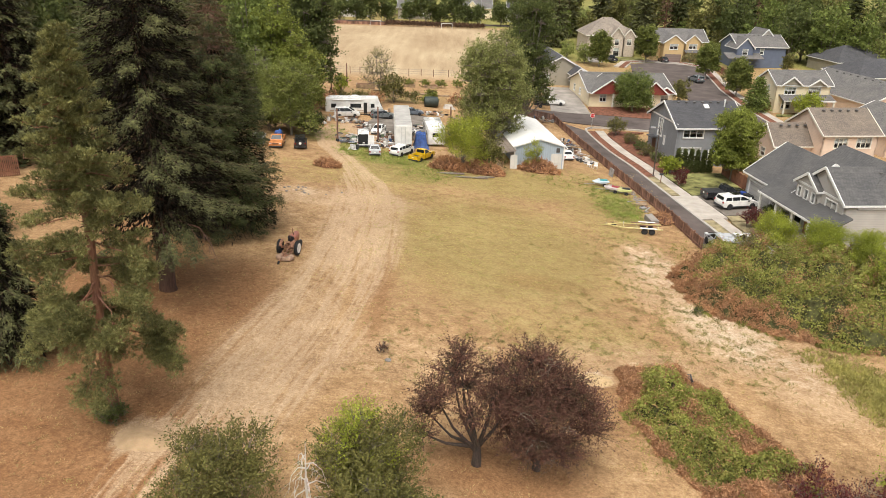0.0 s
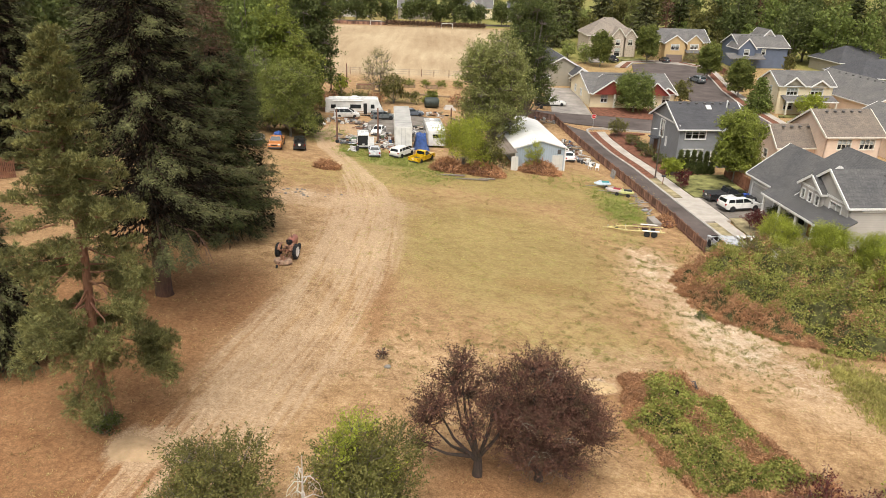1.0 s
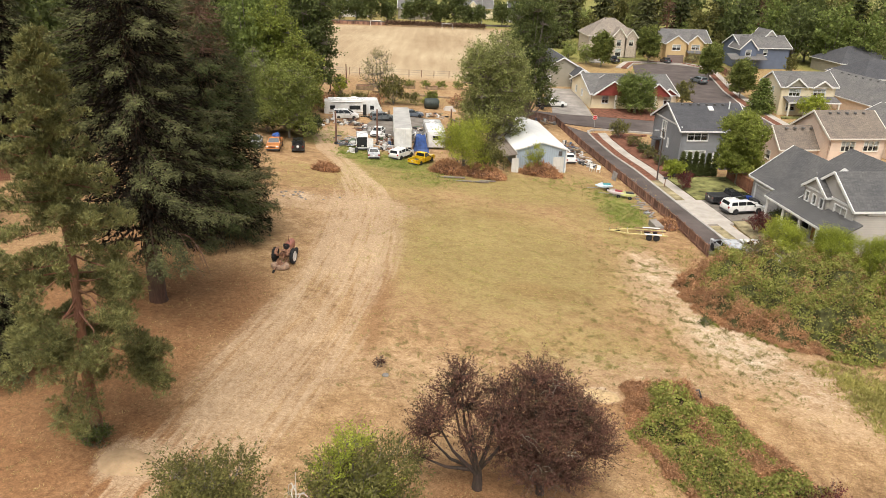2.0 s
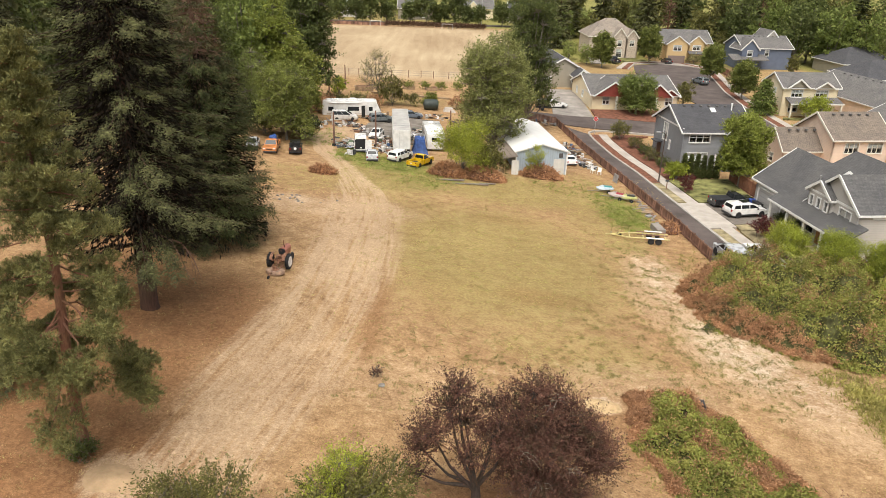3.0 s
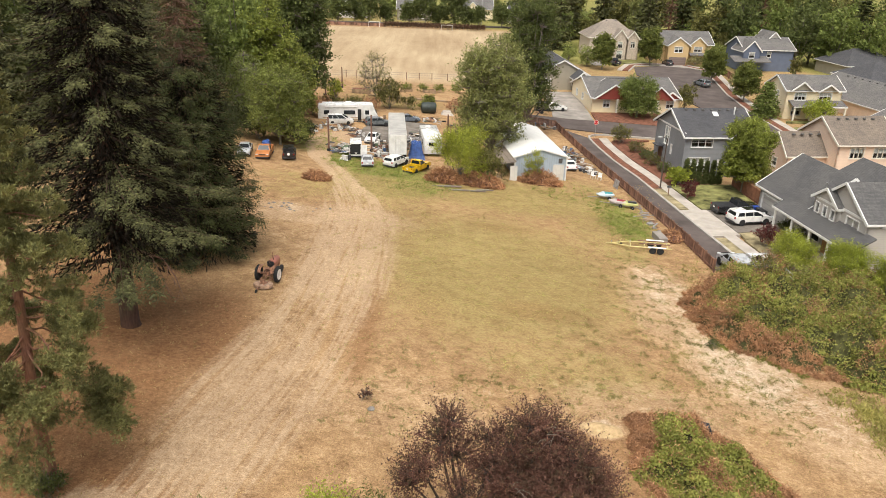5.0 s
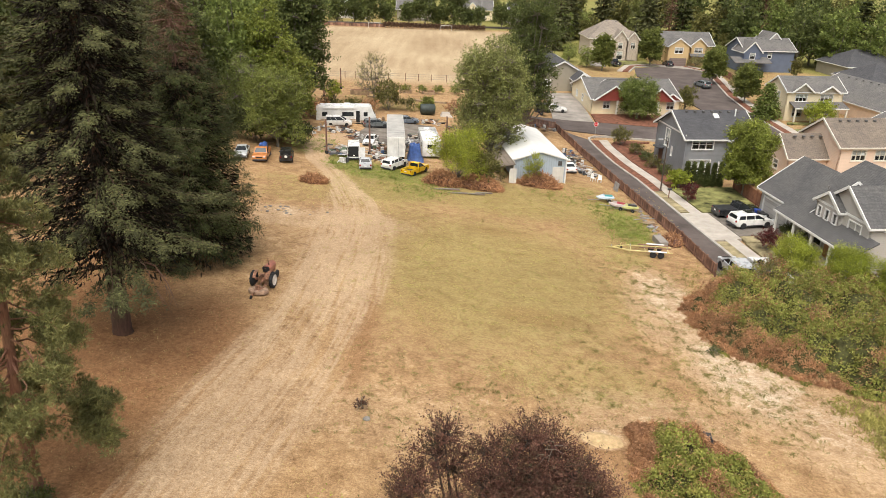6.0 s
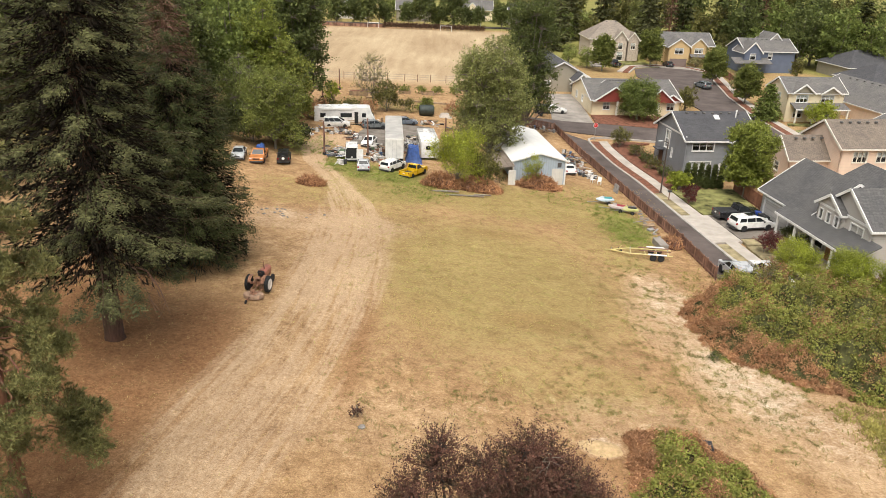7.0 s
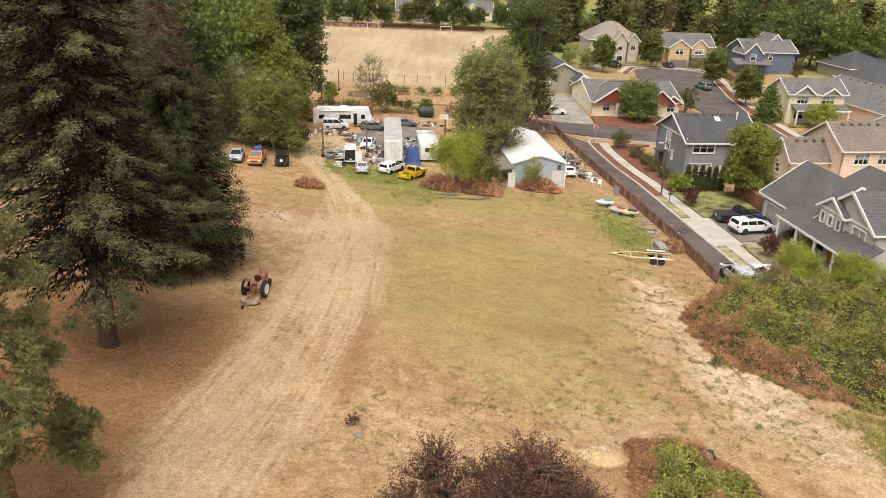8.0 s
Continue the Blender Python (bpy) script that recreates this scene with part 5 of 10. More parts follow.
def pine(height, radius, seed=3, limbs=90, tufts=15, needles=18, start=0.1):
    """A Scots-type pine: an orange stem, uneven limbs that sag lower down, needle tufts gathered in rounded pads with gaps between."""
    global rng
    keep, rng = rng, np.random.default_rng(seed)
    s = Shape()
    tr = height * 0.0125
    stem = [np.array([0, 0, -0.4]), np.array([-0.1, 0, height * 0.2]), np.array([0.1, 0.1, height * 0.5]), np.array([-0.1, 0, height * 0.78]), np.array([0, 0, height])]
    s.tube([tuple(p) for p in stem], [tr * 1.3, tr, tr * 0.75, tr * 0.4, 0.03], 10)
    hs = np.array([p[2] for p in stem])
    cc, aa, ll = [], [], []
    up = np.array([0, 0, 1.0])

    def pad(mid, r, d):
        n = int(tufts * (0.35 + r * 2.0))
        o = unit(n) * (rng.random((n, 1)) ** 0.33) * r * np.array([1.0, 1.0, 0.7])
        o[:, 2] = np.abs(o[:, 2]) * rng.choice([1, 1, -0.7], n)
        heart = np.repeat(mid + o, needles, 0)
        way = np.repeat(o / r * 0.7 + d * 0.35 + up * 0.5, needles, 0) + rng.normal(size=(n * needles, 3)) * 0.6
        cc.append(heart + rng.normal(size=heart.shape) * 0.035), aa.append(way), ll.append(rng.uniform(0.13, 0.21, len(heart)))

    for i in range(limbs):
        k = (i + 0.5) / limbs
        if k < 0.42 and i % 3 == 1:
            continue
        z = height * (start + (1 - start) * k * 0.985)
        lower = max(0.0, 1 - k / 0.5)
        R = radius * (0.08 + 0.92 * (1 - k) ** 0.95) * rng.choice([0.6, 0.8, 0.95, 1.05]) * (0.78 + 0.22 * min(1, k * 5))
        a = i * 2.399 + rng.uniform(-0.35, 0.35)
        d = np.array([math.cos(a), math.sin(a), rng.uniform(-0.25, 0.05) if k < 0.4 else rng.uniform(0.0, 0.3) + 0.6 * max(0, k - 0.7)])
        foot = np.array([np.interp(z, hs, [p[j] for p in stem]) for j in range(3)])
        tip = foot + d * R
        tip[2] = max(tip[2] - 0.35 * R * lower, 2.6)
        P = np.array(wobble(foot, tip, 4, 0.04))
        s.tube([tuple(p) for p in P], [tr * 0.28 * (1.1 - k), tr * 0.2 * (1.1 - k), tr * 0.13, 0.02, 0.01], 5, False)
        e = np.array([-d[1], d[0], 0])
        first = 0.5 * min(1.0, lower * 1.6) + 0.12
        for u in np.linspace(first, 1.0, 3 + int(R * 1.25)):
            b = np.array([np.interp(u * 4, range(5), P[:, q]) for q in range(3)])
            off = e * rng.uniform(-0.34, 0.34) * R * (1.15 - u * 0.6) + up * rng.uniform(-0.1, 0.2)
            mid = b + off
            r = rng.uniform(0.36, 0.62) * (0.7 + 0.1 * R) * (1.1 - 0.45 * k)
            s.tube([tuple(b), tuple(b + off * 0.6 - up * 0.08), tuple(mid)], [0.022, 0.015, 0.006], 4, False)
            pad(mid, r, d)
            # foliage hangs in folds from the outer part of the low limbs
            for h in range(int(3.2 * lower * u * rng.random() + 0.4)):
                mid = mid + d * 0.12 - up * r * rng.uniform(0.75, 1.0) + rng.normal(size=3) * 0.1
                if mid[2] > 2.0:
                    pad(mid, r * 0.85, d * 0.6 - up * 0.7)
    for q in range(7):
        pad(np.array([rng.normal() * 0.12, rng.normal() * 0.12, height - 0.15 - q * 0.22]), 0.2 + 0.05 * q, up)
    c, ax, ln = np.concatenate(cc), np.concatenate(aa), np.concatenate(ll)
    v = cards(c, ax, ln, ln * 0.19, 0.05, up * np.ones((len(c), 1)))
    rng = keep
    return s, v


def shoots(lobes, n, leaves=16, size=0.1, length=0.7, seed=1, rise=0.5, thin=0.55, trunk_r=0.12, stems=3, hollow=0.35, twigs=0.25, base_z=0.25, fork=0.0):
    """A bush or small tree of leafy shoots that stand out of rounded lobes (x, y, z, radius)."""
    global rng
    keep, rng = rng, np.random.default_rng(seed)
    s = Shape()
    up = np.array([0, 0, 1.0])
    lob = np.array(lobes, float)
    vol = lob[:, 3] ** 2
    pick = rng.choice(len(lob), n, p=vol / vol.sum())
    d = unit(n)
    d[:, 2] = np.where(d[:, 2] < -0.3, -d[:, 2] * 0.5, d[:, 2])
    r = lob[pick, 3] * (hollow + (1 - hollow) * rng.random(n) ** 0.5)
    foot = lob[pick, :3] + d * r[:, None] * np.array([1, 1, 0.9])
    foot[:, 2] = np.maximum(foot[:, 2], base_z * rng.random(n))
    way = d * 0.8 + up * rise + rng.normal(size=(n, 3)) * 0.35
    way /= np.linalg.norm(way, axis=1, keepdims=True)
    L = length * rng.uniform(0.45, 1.25, n)
    if fork:
        s.tube([(0, 0, -0.3), (0.03, 0, fork * 0.5), (0, 0.03, fork)], [trunk_r * 1.3, trunk_r, trunk_r * 0.85], 9)
    for i in range(len(lob)):
        if fork:
            root = np.array([rng.normal() * 0.05, rng.normal() * 0.05, fork * rng.uniform(0.75, 1.1)])
        else:
            root = np.array([rng.normal() * 0.15, rng.normal() * 0.15, -0.2]) if i % stems == 0 else np.array([0, 0, rng.uniform(0.2, 0.9)])
        c = lob[i, :3]
        mid = (root * 0.45 + c * 0.55) + rng.normal(size=3) * 0.12 - up * 0.12 * np.linalg.norm(c[:2])
        s.tube([tuple(root), tuple((root + mid) / 2), tuple(mid), tuple(c)], [trunk_r * q for q in ((0.5, 0.42, 0.3, 0.12) if fork else (1.0, 0.8, 0.55, 0.2))], 6)
        for q in np.nonzero(pick == i)[0][: int(40 * twigs) + 4 if twigs else 0]:
            s.tube([tuple(c), tuple((c + foot[q]) / 2 + rng.normal(size=3) * 0.06), tuple(foot[q]), tuple(foot[q] + way[q] * L[q] * 0.9)], [trunk_r * 0.22, trunk_r * 0.15, 0.012, 0.005], 4, False)
    q = np.linspace(0.0, 1.0, leaves)[None, :, None] + rng.uniform(-0.04, 0.04, (n, leaves, 1))
    bend_ = rng.normal(size=(n, 1, 3)) * 0.14 - up * 0.1
    pts = foot[:, None] + way[:, None] * (L[:, None, None] * q) + bend_ * (L[:, None, None] * q**2) + rng.normal(size=(n, leaves, 3)) * size * 0.35
    cross = np.cross(way, unit(n))
    ax = way[:, None] * 0.55 + cross[:, None] * np.where(np.arange(leaves) % 2, 1.0, -1.0)[None, :, None] + rng.normal(size=(n, leaves, 3)) * 0.35
    ln = (size * rng.uniform(0.65, 1.3, (n, leaves))).ravel()
    pts, ax = pts.reshape(-1, 3), ax.reshape(-1, 3)
    ok = pts[:, 2] > 0.04
    v = cards(pts[ok], ax[ok], ln[ok], ln[ok] * thin * rng.uniform(0.8, 1.2, ok.sum()), 0.12, np.repeat(d, leaves, 0)[ok] * 0.4 + up * 0.6)
    rng = keep
    return s, v


def dome(height, radius, n=10, seed=1, narrow=1.0):
    """Lobes for an uneven rounded bush."""
    q = random.Random(seed)
    out = [(0, 0, height * 0.45, radius * 0.6), (q.uniform(-0.15, 0.15) * radius, q.uniform(-0.15, 0.15) * radius, height - radius * 0.36, radius * 0.34)]
    for i in range(n):
        a, k = i * 2.4 + q.uniform(-0.4, 0.4), (i + 0.5) / n
        zz = height * (0.16 + 0.66 * k)
        f = math.sqrt(max(0.05, 1 - ((zz / height - 0.38) / 0.66) ** 2)) ** narrow
        rr = radius * f * q.uniform(0.45, 0.72)
        out.append((math.cos(a) * rr, math.sin(a) * rr, zz, radius * q.uniform(0.28, 0.44)))
    return out


def set_tree(name, label, made, trunk_mat, leaf_mat, x, y, rz=0.0, group="", category="tree"):
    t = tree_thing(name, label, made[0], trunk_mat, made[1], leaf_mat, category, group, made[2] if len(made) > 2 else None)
    t.matrix_basis = on_land(x, y, rz)
    return t


# conifers on the rise
set_tree("pine_tree", "tall pine with orange-brown trunk and open grey-green crown", pine(18.2, 4.15, 8, 112, 25, 11, 0.235), BARK_PINE, LEAF_PINE, -15.7, 30.0)
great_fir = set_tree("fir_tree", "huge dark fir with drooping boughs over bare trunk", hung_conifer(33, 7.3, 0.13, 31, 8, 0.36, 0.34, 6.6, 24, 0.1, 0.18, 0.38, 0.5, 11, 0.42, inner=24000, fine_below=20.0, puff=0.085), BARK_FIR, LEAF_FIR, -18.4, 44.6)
for px_, py_, pz_, sd_ in ((3.7, -1.6, 4.6, 1), (3.2, -2.2, 4.9, 3)):
    q = random.Random(sd_)
    b = Shape()
    main = [Vector((px_ * 0.45, py_ * 0.5, pz_ + 0.6)), Vector((px_ * 0.8, py_ * 0.8, pz_ + 0.4)), Vector((px_, py_, pz_ - 0.5)), Vector((px_ + 0.5, py_ - 0.2, pz_ - 1.9))]
    b.tube(main, [0.06, 0.045, 0.03, 0.01], 6)
    for k in range(9):
        f = main[1].lerp(main[3], q.random())
        d = Vector((q.uniform(-0.5, 0.7), q.uniform(-0.5, 0.4), -q.uniform(0.5, 1.3)))
        b.tube([f, f + d * 0.5 + Vector((0.1, 0, 0.05)), f + d], [0.02, 0.013, 0.005], 4)
    part("dead_bough", b, BARK_CEDAR, great_fir, "bare brown hanging bough")
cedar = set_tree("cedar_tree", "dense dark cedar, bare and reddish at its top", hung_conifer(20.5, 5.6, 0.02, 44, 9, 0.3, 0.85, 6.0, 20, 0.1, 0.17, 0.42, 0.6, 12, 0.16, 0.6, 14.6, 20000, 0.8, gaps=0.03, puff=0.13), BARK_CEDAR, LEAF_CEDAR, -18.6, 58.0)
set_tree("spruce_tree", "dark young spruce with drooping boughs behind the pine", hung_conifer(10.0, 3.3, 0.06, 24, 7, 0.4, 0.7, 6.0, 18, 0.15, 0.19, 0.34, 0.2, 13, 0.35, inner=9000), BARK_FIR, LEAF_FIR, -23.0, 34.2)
set_tree("fir_tree", "dark fir standing behind the board fence", hung_conifer(27, 6.0, 0.04, 34, 7, 0.4, 0.6, 2.8, 12, 0.15, 0.36, 0.38, 0.45, 15, 0.4, inner=14000, fine_below=16.0), BARK_FIR, LEAF_FIR, -42.5, 71.5)
set_tree("fir_tree", "dark fir at the edge of the wood", hung_conifer(30, 6.5, 0.05, 34, 7, 0.42, 0.6, 2.6, 12, 0.15, 0.42, 0.38, 0.6, 14, 0.45, inner=16000, fine_below=22.0), BARK_FIR, LEAF_FIR, -33.0, 84.0)
_k = rng.random(3600) ** 1.2
_t, _z = rng.uniform(0, 6.28, 3600), 13.2 + 6.9 * _k
_r = (2.7 * (1 - _k) + 0.25) * rng.uniform(0.1, 1.0, 3600)
_c = np.stack([np.cos(_t) * _r, np.sin(_t) * _r, _z - 0.35 * _r], 1)
_a = np.stack([np.cos(_t), np.sin(_t), rng.uniform(-1.2, -0.2, 3600)], 1) + rng.normal(size=(3600, 3)) * 0.35
wt = new("withered_top", card_mesh("withered_top", cards(_c, _a, rng.uniform(0.2, 0.5, 3600), rng.uniform(0.03, 0.075, 3600), 0.1), LEAF_RUST))
wt.parent = cedar
tagged(wt, "withered rusty-brown top sprays")
# plum pair in the foreground
set_tree("plum_tree", "forked purple-leaved plum tree with thin crown", shoots([(-1.0, 0.2, 5.9, 0.55), (-1.3, 0.3, 4.9, 0.75), (-2.0, -0.2, 3.9, 0.75), (-0.6, 0.5, 4.1, 0.7), (0.6, -0.4, 4.0, 0.8), (0.6, 0.7, 4.8, 0.5), (-2.4, 0.3, 2.7, 0.6), (-0.4, -0.9, 3.2, 0.6), (-2.6, 0.0, 1.7, 0.45), (1.3, 0.2, 3.1, 0.6)], 1250, 20, 0.08, 0.85, 21, 0.45, 0.6, 0.22, 4, 0.15, 0.6, 0.25, 1.0), BARK_PLUM, LEAF_PLUM, 1.93, 29.3, group="plum trees")
dense_plum = set_tree("plum_tree", "dense purple-leaved plum tree with crown near the ground", shoots([(-0.6, 0.2, 6.0, 0.6), (-1.4, 0.0, 5.1, 0.65), (0.2, 0.4, 5.1, 0.85), (1.2, 0.0, 4.5, 0.8), (-1.3, -0.2, 3.4, 1.1), (0.3, -0.6, 3.4, 1.2), (1.9, 0.2, 3.3, 0.9), (2.5, 0.3, 2.1, 0.75), (-0.5, -0.9, 1.8, 0.9), (1.0, -0.7, 1.5, 0.9), (0.2, 1.0, 3.0, 1.2), (-1.4, 0.4, 1.9, 0.7)], 3800, 21, 0.08, 1.1, 22, 0.35, 0.6, 0.2, 3, 0.2, 0.5, 0.25, 0.5), BARK_PLUM, LEAF_PLUM, 4.9, 29.5, group="plum trees")


def bare_twigs(x, y, z, seed):
    """Pale dead twigs caught in a crown."""
    q = random.Random(seed)
    b = Shape()
    for k in range(7):
        a, L = q.uniform(0, 6.28), q.uniform(0.4, 0.9)
        p = Vector((q.uniform(-0.3, 0.3), q.uniform(-0.3, 0.1), q.uniform(-0.3, 0.3)))
        d = Vector((math.cos(a) * 0.8, math.sin(a) * 0.5 - 0.4, q.uniform(-0.7, 0.5))) * L
        b.tube([p, p + d * 0.5 + Vector((0, 0, 0.12)), p + d], [0.013, 0.009, 0.004], 4)
    part("dead_twig", b, BARK_GREY, x, "pale bare dead twigs", m=pose(*y, z))


for px_, pz_, k_ in ((-0.3, 2.6, 1), (0.1, 6.2, 2), (0.9, 3.4, 3), (-1.2, 4.2, 4), (0.3, 1.4, 5)):
    bare_twigs(dense_plum, (px_, -1.5 if pz_ < 5 else -0.6), pz_, k_)
# cottonwood and its neighbour behind the shed
set_tree("cottonwood_tree", "tall grey-green cottonwood with fluttering leaves", shoots(dome(16.6, 5.0, 40, 23, 0.7), 3600, 15, 0.24, 1.5, 23, 0.6, 0.6, 0.35, 9, 0.3, 0.4, 1.0, 1.6), BARK_GREY, LEAF_COTTON, 6.4, 102.5)
set_tree("cottonwood_tree", "taller dark cottonwood behind its neighbour", shoots(dome(24.5, 4.2, 40, 24, 0.6), 2600, 15, 0.3, 1.5, 24, 0.6, 0.6, 0.4, 9, 0.3, 0.3, 2.0, 1.6), BARK_GREY, LEAF_DEEP, 13.0, 124.0)

# ---------------------------------------------------------------- thickets and bushes
def inside(px, py, poly):
    out = np.zeros(px.shape, bool)
    n = len(poly)
    for i in range(n):
        (x0, y0), (x1, y1) = poly[i], poly[(i + 1) % n]
        k = ((y0 > py) != (y1 > py)) & (px < (x1 - x0) * (py - y0) / (y1 - y0 + 1e-12) + x0)
        out ^= k
    return out


def edge_gap(px, py, poly):
    d, _ = near_line(px, py, list(poly) + [poly[0]])
    return np.abs(d)


def bumpy(px, py, f, seed=0.0):
    return np.array([noise.noise(Vector((x * f, y * f, seed))) for x, y in zip(px, py)])


def thicket(name, label, poly, tall, count, dead_zone, leaf_size=0.2, seed=5, canes=260, hollow=None):
    """A bramble thicket: a tangle of stems under a skin of leaves, withered where dead_zone says so."""
    global rng
    keep, rng = rng, np.random.default_rng(seed)
    t = thing(name, label, "bramble thicket")
    xs, ys = [p[0] for p in poly], [p[1] for p in poly]
    each = 20
    n = count * 3 // each
    px, py = rng.uniform(min(xs) - 0.5, max(xs) + 0.5, n), rng.uniform(min(ys) - 0.5, max(ys) + 0.5, n)
    wav = bumpy(px, py, 0.55, seed)
    k = inside(px, py, poly)
    gap = edge_gap(px, py, poly) * np.where(k, 1, -1) + wav * 0.9
    k = gap > 0
    px, py, gap = px[k][: count // each], py[k][: count // each], gap[k][: count // each]

    def height(x, y, g):
        sink = 1.0 if hollow is None else 1 - 0.85 * np.exp(-(((x - hollow[0]) / hollow[2]) ** 2 + ((y - hollow[1]) / hollow[2]) ** 2) ** 2)
        return sink * tall * (smooth(g, -0.2, 2.2) * 0.75 + 0.25 * smooth(g, 1, 6)) * (0.85 + 1.7 * bumpy(x, y, 0.34, seed + 3) + 1.15 * bumpy(x, y, 1.0, seed + 6) + 0.6 * bumpy(x, y, 2.1, seed + 8))
    h = np.maximum(0.08, height(px, py, gap))
    # leaves gather in rounded clumps with dark gaps between them
    r = leaf_size * rng.uniform(1.4, 3.6, len(px)) * (0.45 + 0.55 * smooth(gap, 0, 1.5))
    heart = np.stack([px, py, gz(px, py) + h - 0.5 * r - 0.3 * r * rng.random(len(px))], 1)
    o = unit(len(px) * each)
    o[:, 2] = np.abs(o[:, 2]) * 0.95
    P = np.repeat(heart, each, 0) + o * np.repeat(r, each)[:, None] * (0.55 + 0.45 * rng.random((len(o), 1)))
    gap, px, py = np.repeat(gap, each), P[:, 0], P[:, 1]
    P[:, 2] -= 0.75 * np.repeat(h, each) * rng.random(len(P)) * (rng.random(len(P)) < 0.3)
    P[:, 2] = np.maximum(P[:, 2], gz(px, py) + 0.04)
    dead = dead_zone(px, py, gap) + bumpy(px, py, 0.8, seed + 9) * 0.4 > 0.5
    axes = rng.normal(size=P.shape) + np.array([0, -0.15, 0.1])
    dead |= (rng.random(len(px)) < 0.03) | (rng.random(len(px)) < 0.5 * (bumpy(px, py, 0.5, seed + 12) > 0.32))
    live = ~dead
    part_leaves = new("leaves", card_mesh("leaves", cards(P[live], axes[live], leaf_size * rng.uniform(0.6, 1.3, live.sum()), leaf_size * rng.uniform(0.55, 0.95, live.sum()), 0.2, o[live] + np.array([0, 0, 0.5])), LEAF_BRAMBLE))
    part_leaves.parent = t
    if dead.sum():
        twice = np.concatenate([P[dead]] + [P[dead] + np.abs(rng.normal(size=(dead.sum(), 3))) * (0.1, -0.1, 0.12) for _ in range(2)])
        nd_ = len(twice)
        dl = cards(twice, rng.normal(size=(nd_, 3)) + np.array([0, 0, -0.2]), rng.uniform(0.12, 0.34, nd_), rng.uniform(0.02, 0.06, nd_), 0.25)
        w = new("withered_leaves", card_mesh("withered_leaves", dl, LEAF_DEAD))
        w.parent = t
        tagged(w, "withered red-brown canes and leaves")
    # a low bed of stems under the leaves
    gx = np.arange(min(xs) - 0.4, max(xs) + 0.4, 0.5)
    gy = np.arange(min(ys) - 0.4, max(ys) + 0.4, 0.5)
    X, Y = np.meshgrid(gx, gy)
    fx, fy = X.ravel(), Y.ravel()
    g = edge_gap(fx, fy, poly) * np.where(inside(fx, fy, poly), 1, -1) + bumpy(fx, fy, 0.55, seed) * 0.9
    Z = (gz(fx, fy) - 0.25 + np.where(g > 0.7, np.maximum(0, height(fx, fy, g)) * 0.58 + 0.1, 0) + rng.uniform(-0.08, 0.08, len(fx)))
    ny, nx = X.shape
    s = Shape()
    s.v = [tuple(p) for p in np.stack([fx, fy, Z], 1)]
    ok = g.reshape(ny, nx) > -0.3
    s.f = [(j * nx + i, j * nx + i + 1, (j + 1) * nx + i + 1, (j + 1) * nx + i) for j in range(ny - 1) for i in range(nx - 1) if ok[j, i] and ok[j + 1, i] and ok[j, i + 1] and ok[j + 1, i + 1]]
    part("stem_bed", s, STEM_BED, t)
    c = Shape()
    for i in rng.integers(0, len(px), canes):
        a = rng.uniform(0, 6.28)
        L, r = rng.uniform(0.5, 1.5), 0.012
        b = P[i]
        q = b + np.array([math.cos(a) * L, math.sin(a) * L, -rng.uniform(0.1, 0.5)])
        m = (b + q) / 2 + np.array([0, 0, rng.uniform(0.15, 0.5)])
        c.tube([tuple(b - np.array([0, 0, 0.3])), tuple(m), tuple(q)], [r, r * 0.8, r * 0.4], 4, False)
    cane = part("cane_tangle", c, TWIG_BROWN, t)
    tagged(cane, kind="stuff")
    rng = keep
    return t


STEM_BED = plain("bramble_stems", (0.085, 0.085, 0.034), 0.95, vary=0.4, scale=2.0, fine=9, relief=0.9)
thicket("bramble_thicket", "wide green bramble thicket with withered red-brown rim", [(20.7, 61.0), (19.2, 56.5), (20.6, 52.3), (24.8, 48.2), (30.5, 45.9), (36, 43.5), (48, 42), (62, 46), (62, 60), (46, 62), (38.0, 63.8), (34.0, 66.4), (31.5, 66.2), (29.0, 65.4), (26.6, 65.6), (24.6, 65.6)],
        2.0, 165000, lambda x, y, g: (1 - smooth(g, 1.0, 3.2)) * smooth(y - (x - 25) * -0.9, 47, 50) * (1 - smooth(x, 26, 29)) * 1.1 + 0.75 * np.exp(-(((x - 34.6) / 1.5) ** 2 + ((y - 55.6) / 1.2) ** 2)) + 0.6 * np.exp(-(((x - 29.6) / 1.5) ** 2 + ((y - 63.0) / 0.9) ** 2)), 0.155, 5, hollow=(33.4, 56.2, 1.7))
thicket("bramble_thicket", "low green bramble mound with dead red canes beside a tarp", [(11.2, 40.0), (10.5, 35.4), (12.2, 30.4), (14.6, 26.5), (19.8, 26.0), (20.6, 30), (19.0, 34.0), (17.0, 39.4), (13.8, 41.6)],
        1.2, 80000, lambda x, y, g: np.maximum((1 - smooth(x - (y - 38) * 0.12, 11.2, 13.0)) * smooth(y, 35, 38), 0.7 * np.exp(-(((x - 15.6) / 1.3) ** 2 + ((y - 38.6) / 1.0) ** 2))) + 0.55 * (1 - smooth(y, 28.5, 31)) + 0.5 * (1 - smooth(g, 0.2, 1.2)) + 0.5 * np.exp(-(((x - 17.6) / 1.4) ** 2 + ((y - 33.2) / 1.8) ** 2)), 0.135, 6)


